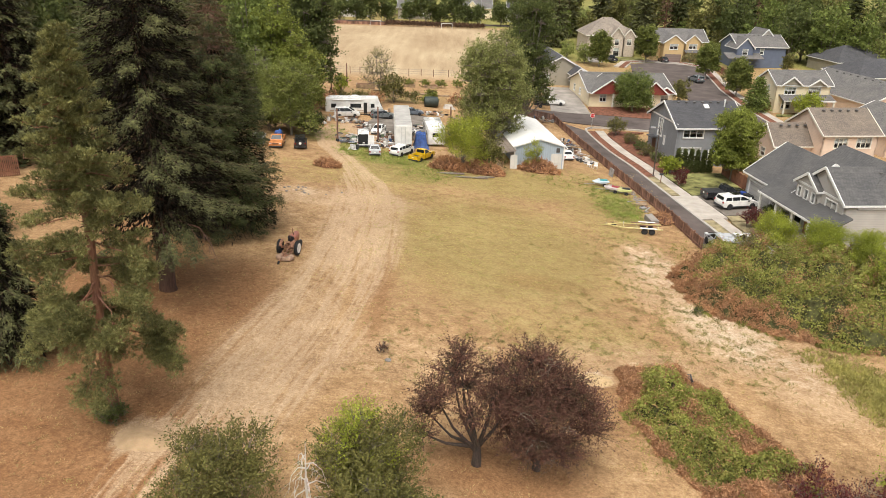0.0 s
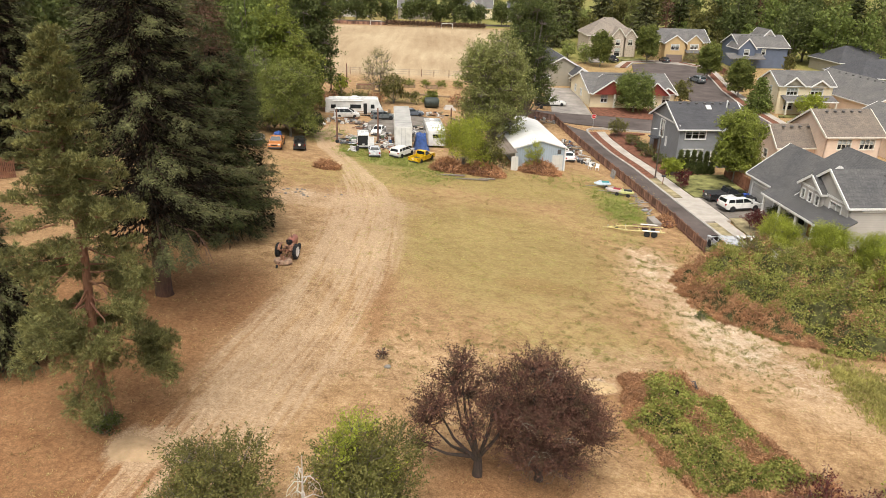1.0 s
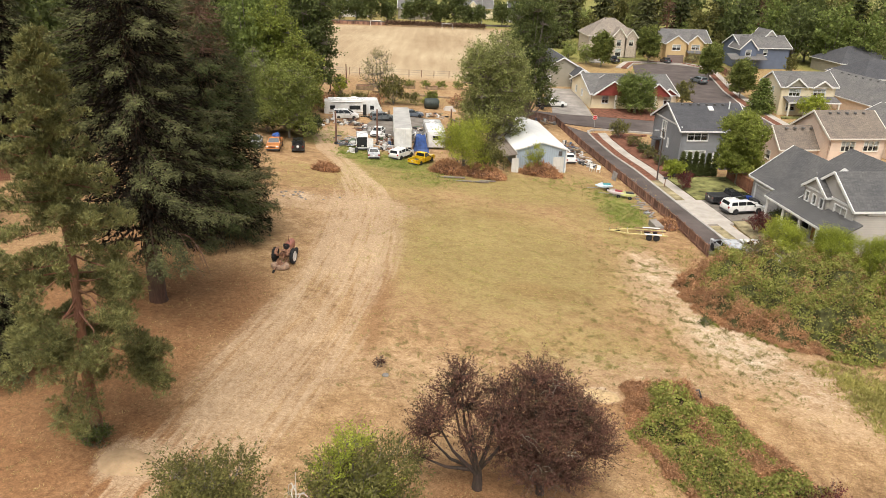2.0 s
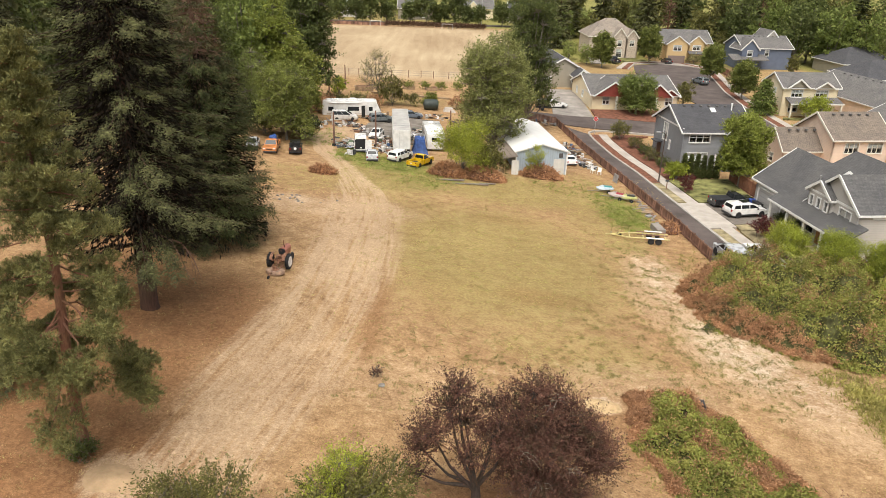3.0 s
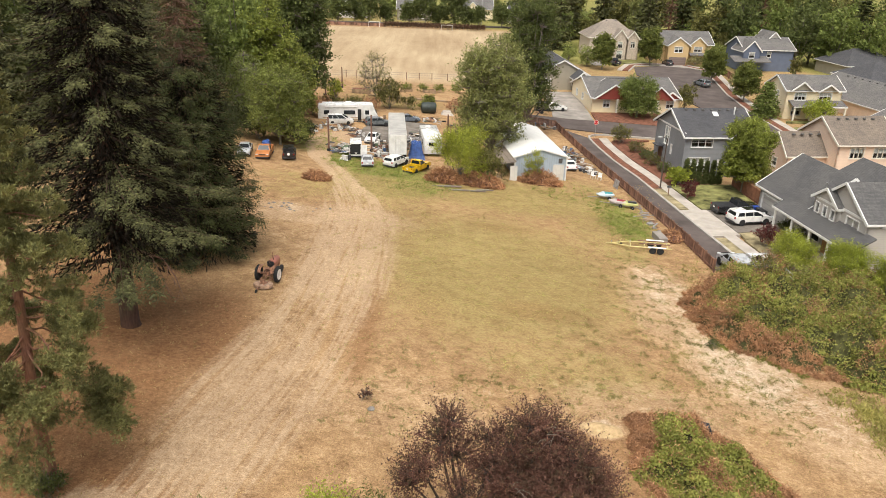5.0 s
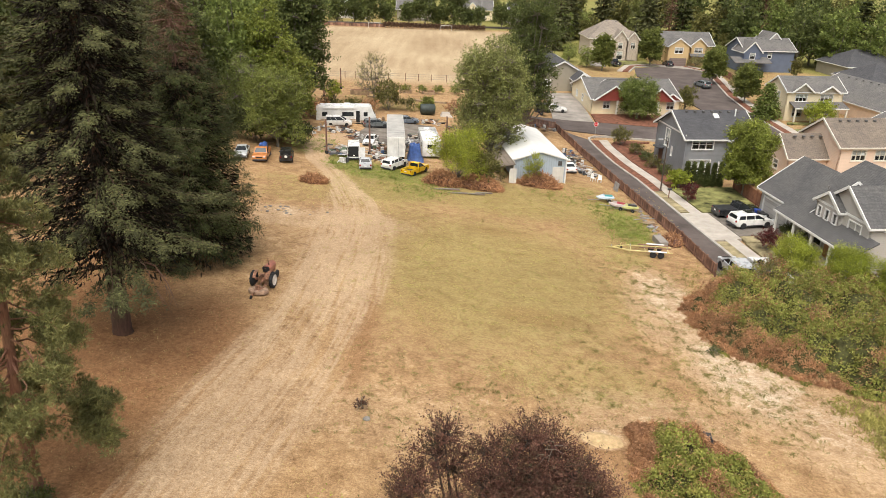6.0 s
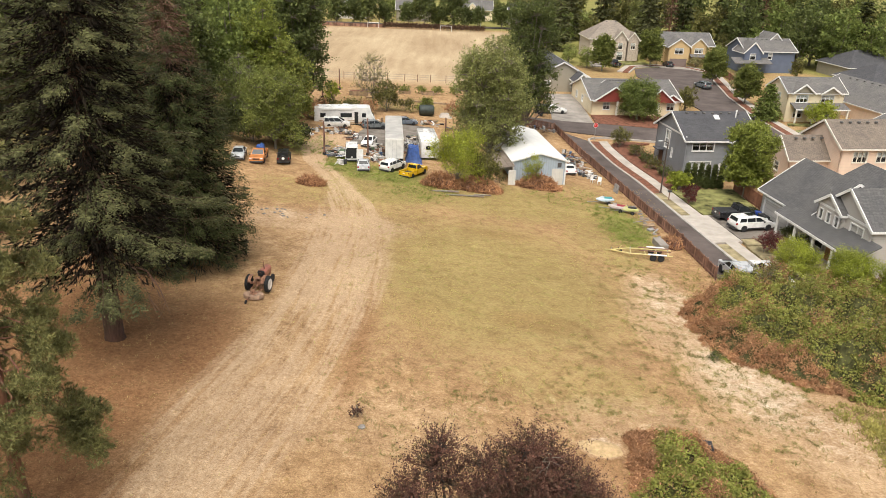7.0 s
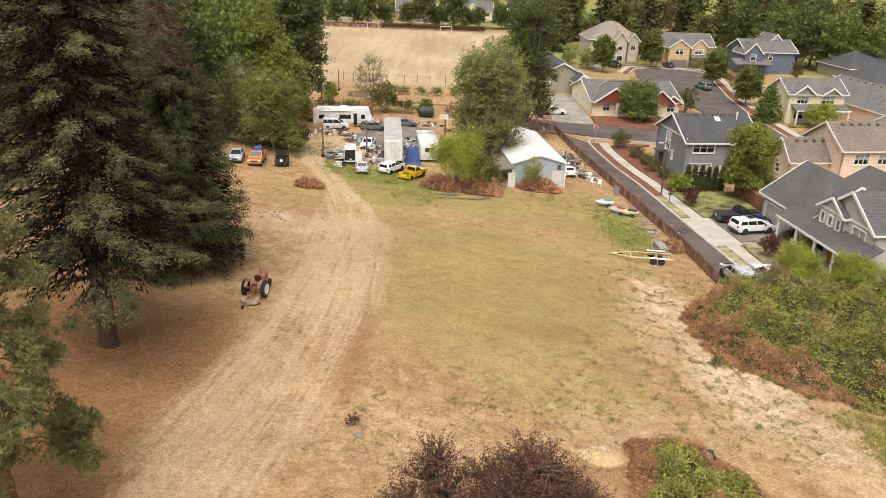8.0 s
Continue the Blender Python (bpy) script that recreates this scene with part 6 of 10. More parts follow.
def bush(label, x, y, height, radius, leaf_mat, seed, clumps=70, leaves=60, size=0.2, twig=None, name="bush", group="", thin=1.0, narrow=1.0, base=0.06, rise=0.55, full=1.0):
    made = shoots(dome(height, radius, 9, seed, narrow), int(clumps * leaves / 16 * full * 0.72), 13, size * 0.82, 0.22 * radius + 0.16 * (1 + rise), seed, rise, thin * 0.62, height * 0.012 + 0.015, base_z=height * base)
    return set_tree(name, label, made, twig or BARK_GREY, leaf_mat, x, y, seed * 37.0, group, "bush")


def twig_tangle(label, x, y, r, h, n, seed, mat):
    """Bare dead twigs leaning out of a hollow."""
    q = random.Random(seed)
    w = Shape()
    for i in range(n):
        a, k, b = q.uniform(0, 6.28), r * math.sqrt(q.random()), q.uniform(0, 6.28)
        f = Vector((math.cos(a) * k, math.sin(a) * k, q.uniform(0, 0.4 * h)))
        d = Vector((math.cos(b) * q.uniform(0.3, 0.9), math.sin(b) * q.uniform(0.3, 0.9), q.uniform(0.5, 1.0) * h))
        g = f + d * 0.5 + Vector((q.uniform(-0.15, 0.15), q.uniform(-0.15, 0.15), 0.15))
        w.tube([f, g, f + d], [0.022, 0.016, 0.005], 4)
        for j in range(2):
            e = Vector((q.uniform(-0.5, 0.5), q.uniform(-0.5, 0.5), q.uniform(-0.2, 0.4)))
            w.tube([g, g + e * 0.6 + Vector((0, 0, 0.08)), g + e], [0.01, 0.008, 0.003], 4)
    return solid("dead_twigs", w, mat, label, "dead twigs", on_land(x, y))


twig_tangle("tangle of grey dead twigs in a hollow of the brambles", 33.2, 56.6, 1.1, 1.6, 34, 3, BARK_GREY)
twig_tangle("pale dead twigs standing out of the brambles", 29.0, 57.6, 0.4, 2.2, 9, 4, BARK_GREY)
# shrubs standing in and round the large thicket
bush("bramble shrub before the parked silver car", 26.0, 64.0, 1.9, 1.35, LEAF_BRAMBLE, 57, 150, 60, 0.18, full=1.6)
bush("olive-brown bramble shrub before the parked pickup", 29.6, 65.2, 2.0, 1.2, LEAF_DEAD, 58, 90, 60, 0.16)
bush("bright green upright shrub at the thicket's edge", 31.9, 66.6, 3.6, 2.2, LEAF_BRIGHT, 31, 260, 60, 0.16, thin=0.6, rise=1.5, full=2.6)
bush("tall green shrub standing in the bramble thicket", 35.0, 63.4, 4.2, 2.5, LEAF_LIME, 32, 300, 60, 0.16, thin=0.6, rise=1.5, full=2.6)
bush("tall green shrub standing in the bramble thicket", 38.3, 61.6, 4.0, 2.2, LEAF_LIME, 33, 240, 60, 0.16, thin=0.6, rise=1.5, full=2.6)
bush("feathery green shrub before the grey house", 41.2, 60.5, 4.6, 1.9, LEAF_LIME, 34, 220, 60, 0.17, thin=0.5, rise=1.5, full=2.6)
bush("green shrub rising from the brambles", 37.0, 55.0, 3.6, 2.4, LEAF_LIME, 35, 140, 60, 0.18, rise=1.5, full=3.0)
bush("green shrub rising from the brambles", 42.0, 52.0, 3.9, 3.0, LEAF_LIME, 36, 170, 60, 0.18, rise=1.5, full=3.0)
bush("brownish olive shrub at the lane's end", 28.3, 63.9, 2.9, 1.6, LEAF_OLIVE, 55, 150, 60, 0.15, thin=0.6)
bush("brownish olive shrub at the lane's end", 30.6, 66.6, 2.3, 1.3, LEAF_DEAD, 56, 120, 60, 0.15, thin=0.6)
bush("red-brown dying shrub among brambles", 43.5, 58.5, 2.4, 1.6, LEAF_DEAD, 37, 70, 50, 0.22)
bush("dark burgundy shrub beside the driveway", 33.0, 74.6, 2.2, 1.3, LEAF_BURGUNDY, 38, 90, 60, 0.16)
bush("small dark red shrub before the porch", 38.6, 65.0, 1.6, 1.0, LEAF_BURGUNDY, 39, 50, 50, 0.16)
# foreground, lower edge
bush("burgundy shrub with bare twigs at the mound's foot", 18.2, 28.2, 2.0, 2.1, LEAF_BURGUNDY, 40, 130, 60, 0.13)
bush("burgundy shrub with bare twigs at the mound's foot", 21.0, 27.6, 2.1, 1.8, LEAF_BURGUNDY, 41, 110, 60, 0.13)
bush("bright green shrub at the mound's foot", 23.6, 29.6, 2.7, 1.8, LEAF_LIME, 42, 110, 60, 0.15)
bush("olive-green bush with pale twigs", -8.7, 23.6, 4.3, 2.6, LEAF_OLIVE, 43, 300, 60, 0.16, thin=0.6, rise=0.8, full=2.0)
bush("olive-green bush with fresh green top", -2.7, 23.6, 5.4, 2.7, LEAF_OLIVE, 44, 360, 60, 0.16, thin=0.6, rise=0.8, full=2.0)
bush("fresh green shoots rising from a bush", -3.2, 24.0, 6.1, 1.7, LEAF_LIME, 45, 150, 60, 0.15, thin=0.6, rise=0.8, full=2.0)
bush("olive-green bush with pale twigs", -0.9, 22.6, 3.2, 1.8, LEAF_OLIVE, 46, 150, 60, 0.13, rise=0.8, full=2.0)
bush("small dark shrub at the pine's foot", -15.6, 29.4, 0.7, 0.75, LEAF_DEEP, 47, 60, 50, 0.13)


def snag():
    """A bleached dead sapling with drooping bare branches."""
    global rng
    keep, rng = rng, np.random.default_rng(77)
    t = thing("dead_sapling", "bleached dead sapling with bare drooping branches", "dead tree", on_land(-5.0, 22.8))
    part("trunk", Shape().tube([(0, 0, -0.3), (0.05, 0, 1.5), (0, 0.05, 3.2), (0.05, 0, 5.0)], [0.09, 0.07, 0.045, 0.01], 7), DEADWOOD, t, shaded=True)
    for i in range(16):
        a, z = i * 2.4, 1.4 + i * 0.2
        L = rng.uniform(0.7, 1.9) * (1.2 - i / 22)
        d = np.array([math.cos(a), math.sin(a), 0])
        p = [np.array([0, 0, z]), d * L * 0.4 + np.array([0, 0, z + 0.12]), d * L * 0.8 + np.array([0, 0, z - 0.15]), d * L + np.array([0, 0, z - 0.75])]
        s = Shape().tube([tuple(q) for q in p], [0.03, 0.022, 0.013, 0.005], 5)
        for j in range(6):
            u = rng.uniform(0.3, 1)
            q = p[0] + (p[3] - p[0]) * u + np.array([0, 0, 0.25 * (1 - u)])
            s.tube([tuple(q), tuple(q + d * rng.uniform(0.1, 0.4) + rng.normal(size=3) * 0.15 + np.array([0, 0, -0.35]))], [0.01, 0.003], 4)
        part("branch", s, DEADWOOD, t)
    rng = keep


snag()

# bushes round the yard
bush("spreading yellow-green bush over dead canes", 2.0, 89.6, 6.2, 4.0, LEAF_BRIGHT, 48, 340, 60, 0.24, thin=0.55, rise=1.1, full=1.7)
bush("yellow-green bush with brown autumn leaves", 5.3, 90.0, 4.0, 2.3, LEAF_OLIVE, 49, 110, 60, 0.28)
bush("slim yellow-green sapling before the shed wall", 11.3, 93.0, 4.0, 1.3, LEAF_BRIGHT, 50, 70, 50, 0.2, thin=0.5, rise=1.2, full=1.6)
bush("round dark green bush behind the motorhome", -9.7, 131.0, 4.9, 2.6, LEAF_OLIVE, 51, 120, 55, 0.32)
bush("fresh green sapling by the field fence", -19.3, 134.0, 3.4, 1.5, LEAF_LIME, 52, 60, 50, 0.3)
bush("green bush on the bank", -3.0, 133.0, 2.4, 1.6, LEAF_MAPLE, 53, 60, 50, 0.3)
set_tree("young_tree", "thin half-bare tree with pale leaves", shoots(dome(8.8, 3.9, 16, 54), 330, 9, 0.2, 1.2, 54, 0.9, 0.6, 0.14, 7, 0.2, 0.8, 1.0, 1.4), BARK_GREY, LEAF_PALE, -12.8, 138.0)


def dead_heap(label, x, y, rx, ry, h, seed, count=1500):
    """A heap of cut, withered canes."""
    global rng
    keep, rng = rng, np.random.default_rng(seed)
    t = thing("brush_heap", label, "brush heap", on_land(x, y))
    a, r = rng.uniform(0, 6.28, count), np.sqrt(rng.random(count))
    P = np.stack([np.cos(a) * r * rx, np.sin(a) * r * ry, h * (1 - r**2) * rng.uniform(0.3, 1.1, count)], 1)
    P[:, 2] += gz(x + P[:, 0], y + P[:, 1]) - gz(x, y)
    ax = rng.normal(size=P.shape) * np.array([1, 1, 0.7]) + np.array([0, 0, 0.3])
    w = new("withered_tangle", card_mesh("withered_tangle", cards(P, ax, rng.uniform(0.25, 0.75, count), rng.uniform(0.04, 0.12, count), 0.15), LEAF_DEAD))
    w.parent = t
    core = [[(math.cos(k * math.pi / 6) * rx * q, math.sin(k * math.pi / 6) * ry * q, zz + float(gz(x + math.cos(k * math.pi / 6) * rx * q, y) - gz(x, y))) for k in range(12)] for q, zz in ((1.0, -0.2), (0.85, h * 0.3), (0.5, h * 0.65), (0.08, h * 0.75))]
    part("core", Shape().loft(core), STEM_BED_DEAD, t)
    rng = keep


STEM_BED_DEAD = plain("withered_stems", (0.16, 0.085, 0.06), 0.95, vary=0.4, scale=3.0, fine=9, relief=0.9)
dead_heap("heap of withered red-brown brambles under the bush", 0.3, 88.0, 2.3, 1.3, 1.5, 61, 4200)
dead_heap("heap of withered red-brown brambles under the bush", 4.6, 88.3, 2.8, 1.3, 1.5, 62, 4400)
dead_heap("heap of withered red-brown brambles against the shed", 12.2, 92.9, 2.8, 1.1, 1.6, 63, 4400)
dead_heap("small heap of withered brush beside the track", -13.6, 82.0, 1.5, 1.1, 0.8, 64, 1900)
dead_heap("heap of withered brush at the fence", 24.0, 76.0, 1.0, 1.6, 1.0, 65, 900)

# the wood on the rise and the trees round the yard's far side
set_tree("maple_tree", "yellow-green maple rising behind the willow", shoots(dome(16.4, 3.7, 26, 70, 0.8), 1900, 13, 0.32, 1.2, 70, 0.4, 0.65, 0.3, 9, 0.35, 0.3, 1.5, 1.6), BARK_GREY, LEAF_GARDEN, -25.6, 112.0)
set_tree("birch_tree", "light green birch spreading over the parked pickup", shoots(dome(9.8, 3.7, 22, 71, 0.9), 2300, 12, 0.21, 1.1, 71, 0.1, 0.6, 0.16, 7, 0.35, 0.4, 0.6, 1.2), BARK_GREY, LEAF_BIRCH, -20.5, 95.4)
set_tree("maple_tree", "mid-green maple between the willow and the dark maple", shoots(dome(11.5, 3.2, 20, 72), 1100, 13, 0.32, 1.1, 72, 0.35, 0.65, 0.22, 7, 0.35, 0.3, 1.0, 1.6), BARK_GREY, LEAF_MAPLE, -21.3, 109.0)
set_tree("willow_tree", "pale weeping willow behind the cedar", shoots(dome(10.4, 2.9, 18, 73), 1000, 18, 0.3, 2.4, 73, -1.5, 0.26, 0.26, 7, 0.6, 0.3, 1.5, 1.6), BARK_GREY, LEAF_WILLOW, -26.6, 104.0)
set_tree("maple_tree", "tall dark maple at the edge of the mown field", shoots(dome(21, 4.4, 30, 75, 0.8), 1800, 13, 0.4, 1.5, 75, 0.4, 0.65, 0.35, 9, 0.35, 0.3, 1.5, 1.6), BARK_GREY, LEAF_DEEP, -22.8, 124.0)
set_tree("maple_tree", "large dark leafy tree in the wood", shoots(dome(17, 5.8, 24, 74, 0.8), 1700, 14, 0.42, 1.6, 74, 0.4, 0.65, 0.35, 8, 0.35, 0.3, 1.5, 1.6), BARK_GREY, LEAF_DEEP, -33.5, 97.0)
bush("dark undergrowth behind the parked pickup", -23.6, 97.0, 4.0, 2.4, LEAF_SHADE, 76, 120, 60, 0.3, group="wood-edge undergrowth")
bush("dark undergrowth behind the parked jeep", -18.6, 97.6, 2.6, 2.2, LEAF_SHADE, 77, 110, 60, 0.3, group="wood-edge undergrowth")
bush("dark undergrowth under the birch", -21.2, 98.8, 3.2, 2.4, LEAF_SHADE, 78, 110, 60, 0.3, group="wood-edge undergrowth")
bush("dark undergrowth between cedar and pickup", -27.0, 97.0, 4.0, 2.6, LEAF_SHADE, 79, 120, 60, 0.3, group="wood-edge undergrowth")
bush("red-brown dying brambles at the wood's edge", -20.4, 117.0, 2.6, 2.0, LEAF_DEAD, 69, 70, 60, 0.28)


def far_kinds():
    """A few tree kinds for the woods in the distance, copied into place; the last four are finer, for the nearer wood."""
    kinds = []
    for nm, lab, made, bk, lf in (
            ("fir_tree", "dark conifer in the distant wood", fir(24, 4.2, 0.05, 14, 6, 18, 1.6, 0.68, 0.35, 0.3, 80, clus=6, inner=260, coarse=True, tuft=0.2), BARK_FIR, LEAF_FIR),
            ("fir_tree", "dark conifer in the distant wood", fir(21, 4.6, 0.04, 13, 6, 18, 1.6, 0.7, 0.25, 0.3, 81, clus=6, inner=260, coarse=True, tuft=0.2), BARK_FIR, LEAF_CEDAR),
            ("maple_tree", "green leafy tree in the distant wood", shoots(dome(17, 5.2, 14, 82, 0.8), 270, 8, 0.85, 2.0, 82, 0.4, 0.7, 0.3, 9, 0.3, 0.0, 1.0, 2.0), BARK_GREY, LEAF_GREEN),
            ("maple_tree", "dark leafy tree in the distant wood", shoots(dome(19, 5.8, 14, 83, 0.8), 290, 8, 0.9, 2.1, 83, 0.4, 0.7, 0.3, 9, 0.3, 0.0, 1.0, 2.0), BARK_GREY, LEAF_DEEP),
            ("maple_tree", "olive leafy tree in the distant wood", shoots(dome(15, 4.6, 12, 84, 0.8), 250, 8, 0.8, 1.8, 84, 0.4, 0.7, 0.3, 9, 0.3, 0.0, 1.0, 2.0), BARK_GREY, LEAF_OLIVE),
            ("poplar_tree", "slender green tree in the distant wood", shoots(dome(20, 3.0, 16, 85, 0.6), 240, 8, 0.75, 1.7, 85, 1.0, 0.7, 0.25, 9, 0.3, 0.0, 1.0, 2.0), BARK_GREY, LEAF_COTTON),
            ("willow_tree", "yellow-green tree in the distant wood", shoots(dome(11, 4.4, 12, 86, 0.9), 240, 8, 0.75, 1.8, 86, -0.7, 0.5, 0.25, 9, 0.3, 0.0, 1.0, 1.5), BARK_GREY, LEAF_WILLOW),
            ("dead_conifer", "brown dead conifer in the distant wood", fir(22, 2.8, 0.05, 17, 6, 14, 1.1, 0.35, 0.5, 0.3, 87, clus=6, inner=120, coarse=True, tuft=0.2), BARK_PINE, LEAF_RUST),
            ("street_tree", "round dark street tree beyond the field", shoots(dome(9.5, 4.2, 10, 88), 330, 9, 0.62, 1.3, 88, 0.4, 0.75, 0.2, 9, 0.3, 0.0, 2.2, 2.0), BARK_GREY, LEAF_DEEP),
            ("fir_tree", "dark fir in the wood on the rise", fir(26, 4.8, 0.04, 24, 7, 18, 1.0, 0.45, 0.35, 0.3, 89, clus=7, inner=1200, coarse=True, tuft=0.13), BARK_FIR, LEAF_FIR),
            ("maple_tree", "green leafy tree in the wood on the rise", shoots(dome(17, 5.0, 18, 90, 0.8), 560, 11, 0.5, 1.7, 90, 0.4, 0.65, 0.3, 9, 0.35, 0.0, 1.0, 2.0), BARK_GREY, LEAF_GREEN),
            ("maple_tree", "dark leafy tree in the wood on the rise", shoots(dome(18, 5.4, 18, 91, 0.8), 580, 11, 0.52, 1.7, 91, 0.4, 0.65, 0.3, 9, 0.35, 0.0, 1.0, 2.0), BARK_GREY, LEAF_DEEP),
            ("willow_tree", "yellow-green tree in the wood on the rise", shoots(dome(12, 4.4, 16, 92, 0.9), 300, 11, 0.46, 1.8, 92, -0.6, 0.45, 0.25, 9, 0.35, 0.0, 1.0, 1.5), BARK_GREY, LEAF_WILLOW)):
        kinds.append(tree_thing(nm, lab, made[0], bk, made[1], lf, "tree", "distant wood"))
    return kinds


KINDS = far_kinds()
placed = set()


def far_tree(k, x, y, s=1.0):
    m = on_land(x, y, float(rng.uniform(0, 360)), -0.2) @ Matrix.Diagonal((s, s, s * float(rng.uniform(0.9, 1.12)), 1))
    if k in placed:
        copy_thing(KINDS[k], m)
    else:
        placed.add(k)
        KINDS[k].matrix_basis = on_land(x, y, float(rng.uniform(0, 360)), -0.2)


def wood(count, zone, mix, gap, seed):
    """Trees strewn over a zone (a test on x, y within bounds), no two nearer than gap."""
    global rng
    keep, rng = rng, np.random.default_rng(seed)
    x0, x1, y0, y1, ok = zone
    got = []
    for _ in range(count * 30):
        if len(got) >= count:
            break
        x, y = rng.uniform(x0, x1), rng.uniform(y0, y1)
        if ok(x, y) and all((x - a) ** 2 + (y - b) ** 2 > gap**2 for a, b in got):
            got.append((x, y))
            far_tree(int(rng.choice(len(mix), p=np.array(mix) / sum(mix))), x, y, float(rng.uniform(0.8, 1.2)))
    rng = keep


# first rows right behind the court, then depth
for k, x, y, s in ((0, 60, 238, 1.0), (7, 66, 236, 1.0), (1, 71, 240, 1.1), (4, 77, 233, 0.9), (3, 84, 228, 0.9), (1, 90, 236, 1.1), (3, 97, 216, 0.85), (2, 104, 210, 0.9), (2, 110, 204, 0.8), (6, 118, 200, 0.9), (6, 108, 186, 0.6), (4, 116, 190, 0.6), (6, 126, 188, 0.8),
                   (2, 36, 252, 0.7), (2, 29, 262, 0.7), (4, 44, 246, 0.7), (0, 50, 258, 1.1), (0, 41, 268, 1.0), (3, 33, 240, 0.45), (6, 25, 236, 0.4), (3, 103, 222, 1.0), (2, 95, 228, 0.9), (4, 88, 196, 0.35), (5, 122, 214, 1.0), (5, 136, 220, 1.0), (4, 132, 198, 0.7)):
    far_tree(k, x, y, s)
wood(60, (30, 200, 232, 320, lambda x, y: y > 236 + max(0, (x - 150)) * 0.0 and x > 24 + (y - 240) * 0.16), (4, 3, 6, 5, 6, 3, 3, 0.6), 7.0, 91)
wood(30, (100, 230, 100, 240, lambda x, y: x > 112 + (236 - y) * 0.08), (1, 1, 5, 4, 4, 2, 3, 0.2), 8.0, 92)
wood(14, (-62, -28, 62, 112, lambda x, y: x < -39 - abs(y - 100) * 0.1), (0, 0, 0, 0, 0, 0, 0, 0.1, 0, 6, 0, 0.6), 5.5, 97)
wood(18, (-62, -28, 108, 190, lambda x, y: x < -31 - (y - 150) * 0.138 - (8 if y < 100 else 3)), (0, 0, 0, 0, 0, 0, 0, 0.1, 0, 4, 5, 4, 2.5), 6.5, 93)
wood(18, (-110, -40, 90, 300, lambda x, y: x < -31 - (y - 150) * 0.138 - (30 if y < 190 else 3)), (5, 5, 4, 5, 3, 1, 1, 0.3), 6.5, 96)
wood(22, (-80, -36, 20, 72, lambda x, y: x < -46 - abs(y - 60) * 0.2), (0, 0, 0, 0, 0, 0, 0, 0, 0, 6, 0, 1), 6.0, 94)
wood(22, (-140, 60, 330, 430, lambda x, y: True), (3, 3, 5, 4, 4, 2, 2, 0.2), 9.0, 95)
# low growth along the wood's edge
for i in range(30):
    far_tree((4, 6, 2, 8)[i % 4], float(rng.uniform(66, 140)), float(rng.uniform(212, 238)), float(rng.uniform(0.35, 0.6)))
# street trees beyond the mown field
for x, y, s in ((-43, 299, 0.95), (-37, 302, 0.8), (-31, 299, 1.0), (-25, 301, 0.7), (-9.5, 299, 1.05), (-4, 303, 0.75), (1.5, 298, 1.05), (-16, 304, 0.8), (11, 303, 0.75), (20, 302, 0.8), (-52, 300, 0.95), (27, 303, 0.85), (6, 304, 0.6)):
    far_tree(8, x, y, s * 1.2)
for x, y, k, s in ((17, 190, 5, 0.7), (23, 205, 2, 0.6), (33, 212, 6, 0.5), (36.5, 203, 6, 0.55)):
    far_tree(k, x, y, s)

# ---------------------------------------------------------------- the lane: kerbs, walks, gardens
def beside(line, off):
    """A polyline moved off to its right."""
    out = []
    for i, (x, y) in enumerate(line):
        (ax, ay), (bx, by) = line[max(0, i - 1)], line[min(len(line) - 1, i + 1)]
        L = math.hypot(bx - ax, by - ay)
        out.append((x + (by - ay) / L * off, y - (bx - ax) / L * off))
    return out


KERB_LINE = [(29.5, 60), (28.95, 68), (28.5, 74), (28.0, 80), (27.3, 88.5), (26.25, 101.7), (24.8, 112), (23.9, 119.5), (23.6, 123.6), (23.8, 125.4), (24.9, 126.7), (27.0, 127.0), (34, 125.5), (48, 121.6), (60, 119.8)]
ribbon("kerb", KERB_LINE, beside(KERB_LINE, 0.32), 0.13, 0.5, KERB, "pale concrete kerb along the lane", "kerb")
lane = [(26.75, 95.5), (26.25, 101.7), (24.8, 112), (23.9, 119.5), (23.7, 123.6)]
ribbon("planting_strip", beside(lane, 0.32), beside(lane, 1.5), 0.12, 0.4, BARKDUST, "red-brown bark mulch strip between kerb and pavement", "planting strip")
walk_line = [(29.5, 60), (28.95, 68), (28.5, 74), (28.0, 80), (27.3, 88.5), (26.25, 101.7), (24.8, 112), (23.9, 119.5), (23.8, 123.8)]
ribbon("pavement", beside(walk_line, 1.5), beside(walk_line, 2.9), 0.13, 0.5, CONCRETE, "worn concrete pavement along the lane", "pavement")
verge = [(27.45, 86.6), (26.75, 95.5)]
ribbon("verge", beside(verge, 0.32), beside(verge, 1.5), 0.12, 0.4, DRYLAWN, "dry patchy grass verge", "verge")
verge = [(29.5, 60), (28.95, 68), (28.3, 76.6)]
ribbon("verge", beside(verge, 0.32), beside(verge, 1.5), 0.12, 0.4, DRYLAWN, "dry patchy grass verge", "verge")
ribbon("driveway", [(28.45, 77.0), (31.7, 77.7)], [(27.75, 86.2), (31.0, 86.7)], 0.136, 0.5, CONCRETE, "pale concrete driveway apron beside the lane", "driveway")
ribbon("driveway", [(31.75, 78.6), (38.2, 80.2)], [(31.05, 86.7), (37.3, 88.0)], 0.132, 0.5, YARD_PAD, "worn grey asphalt parking strip before a garage", "driveway")
ribbon("garden_bed", [(31.8, 76.6), (37.4, 77.4)], [(31.8, 78.5), (37.8, 80.0)], 0.11, 0.4, DRYLAWN, "dry patchy bed beside the driveway", "garden bed")
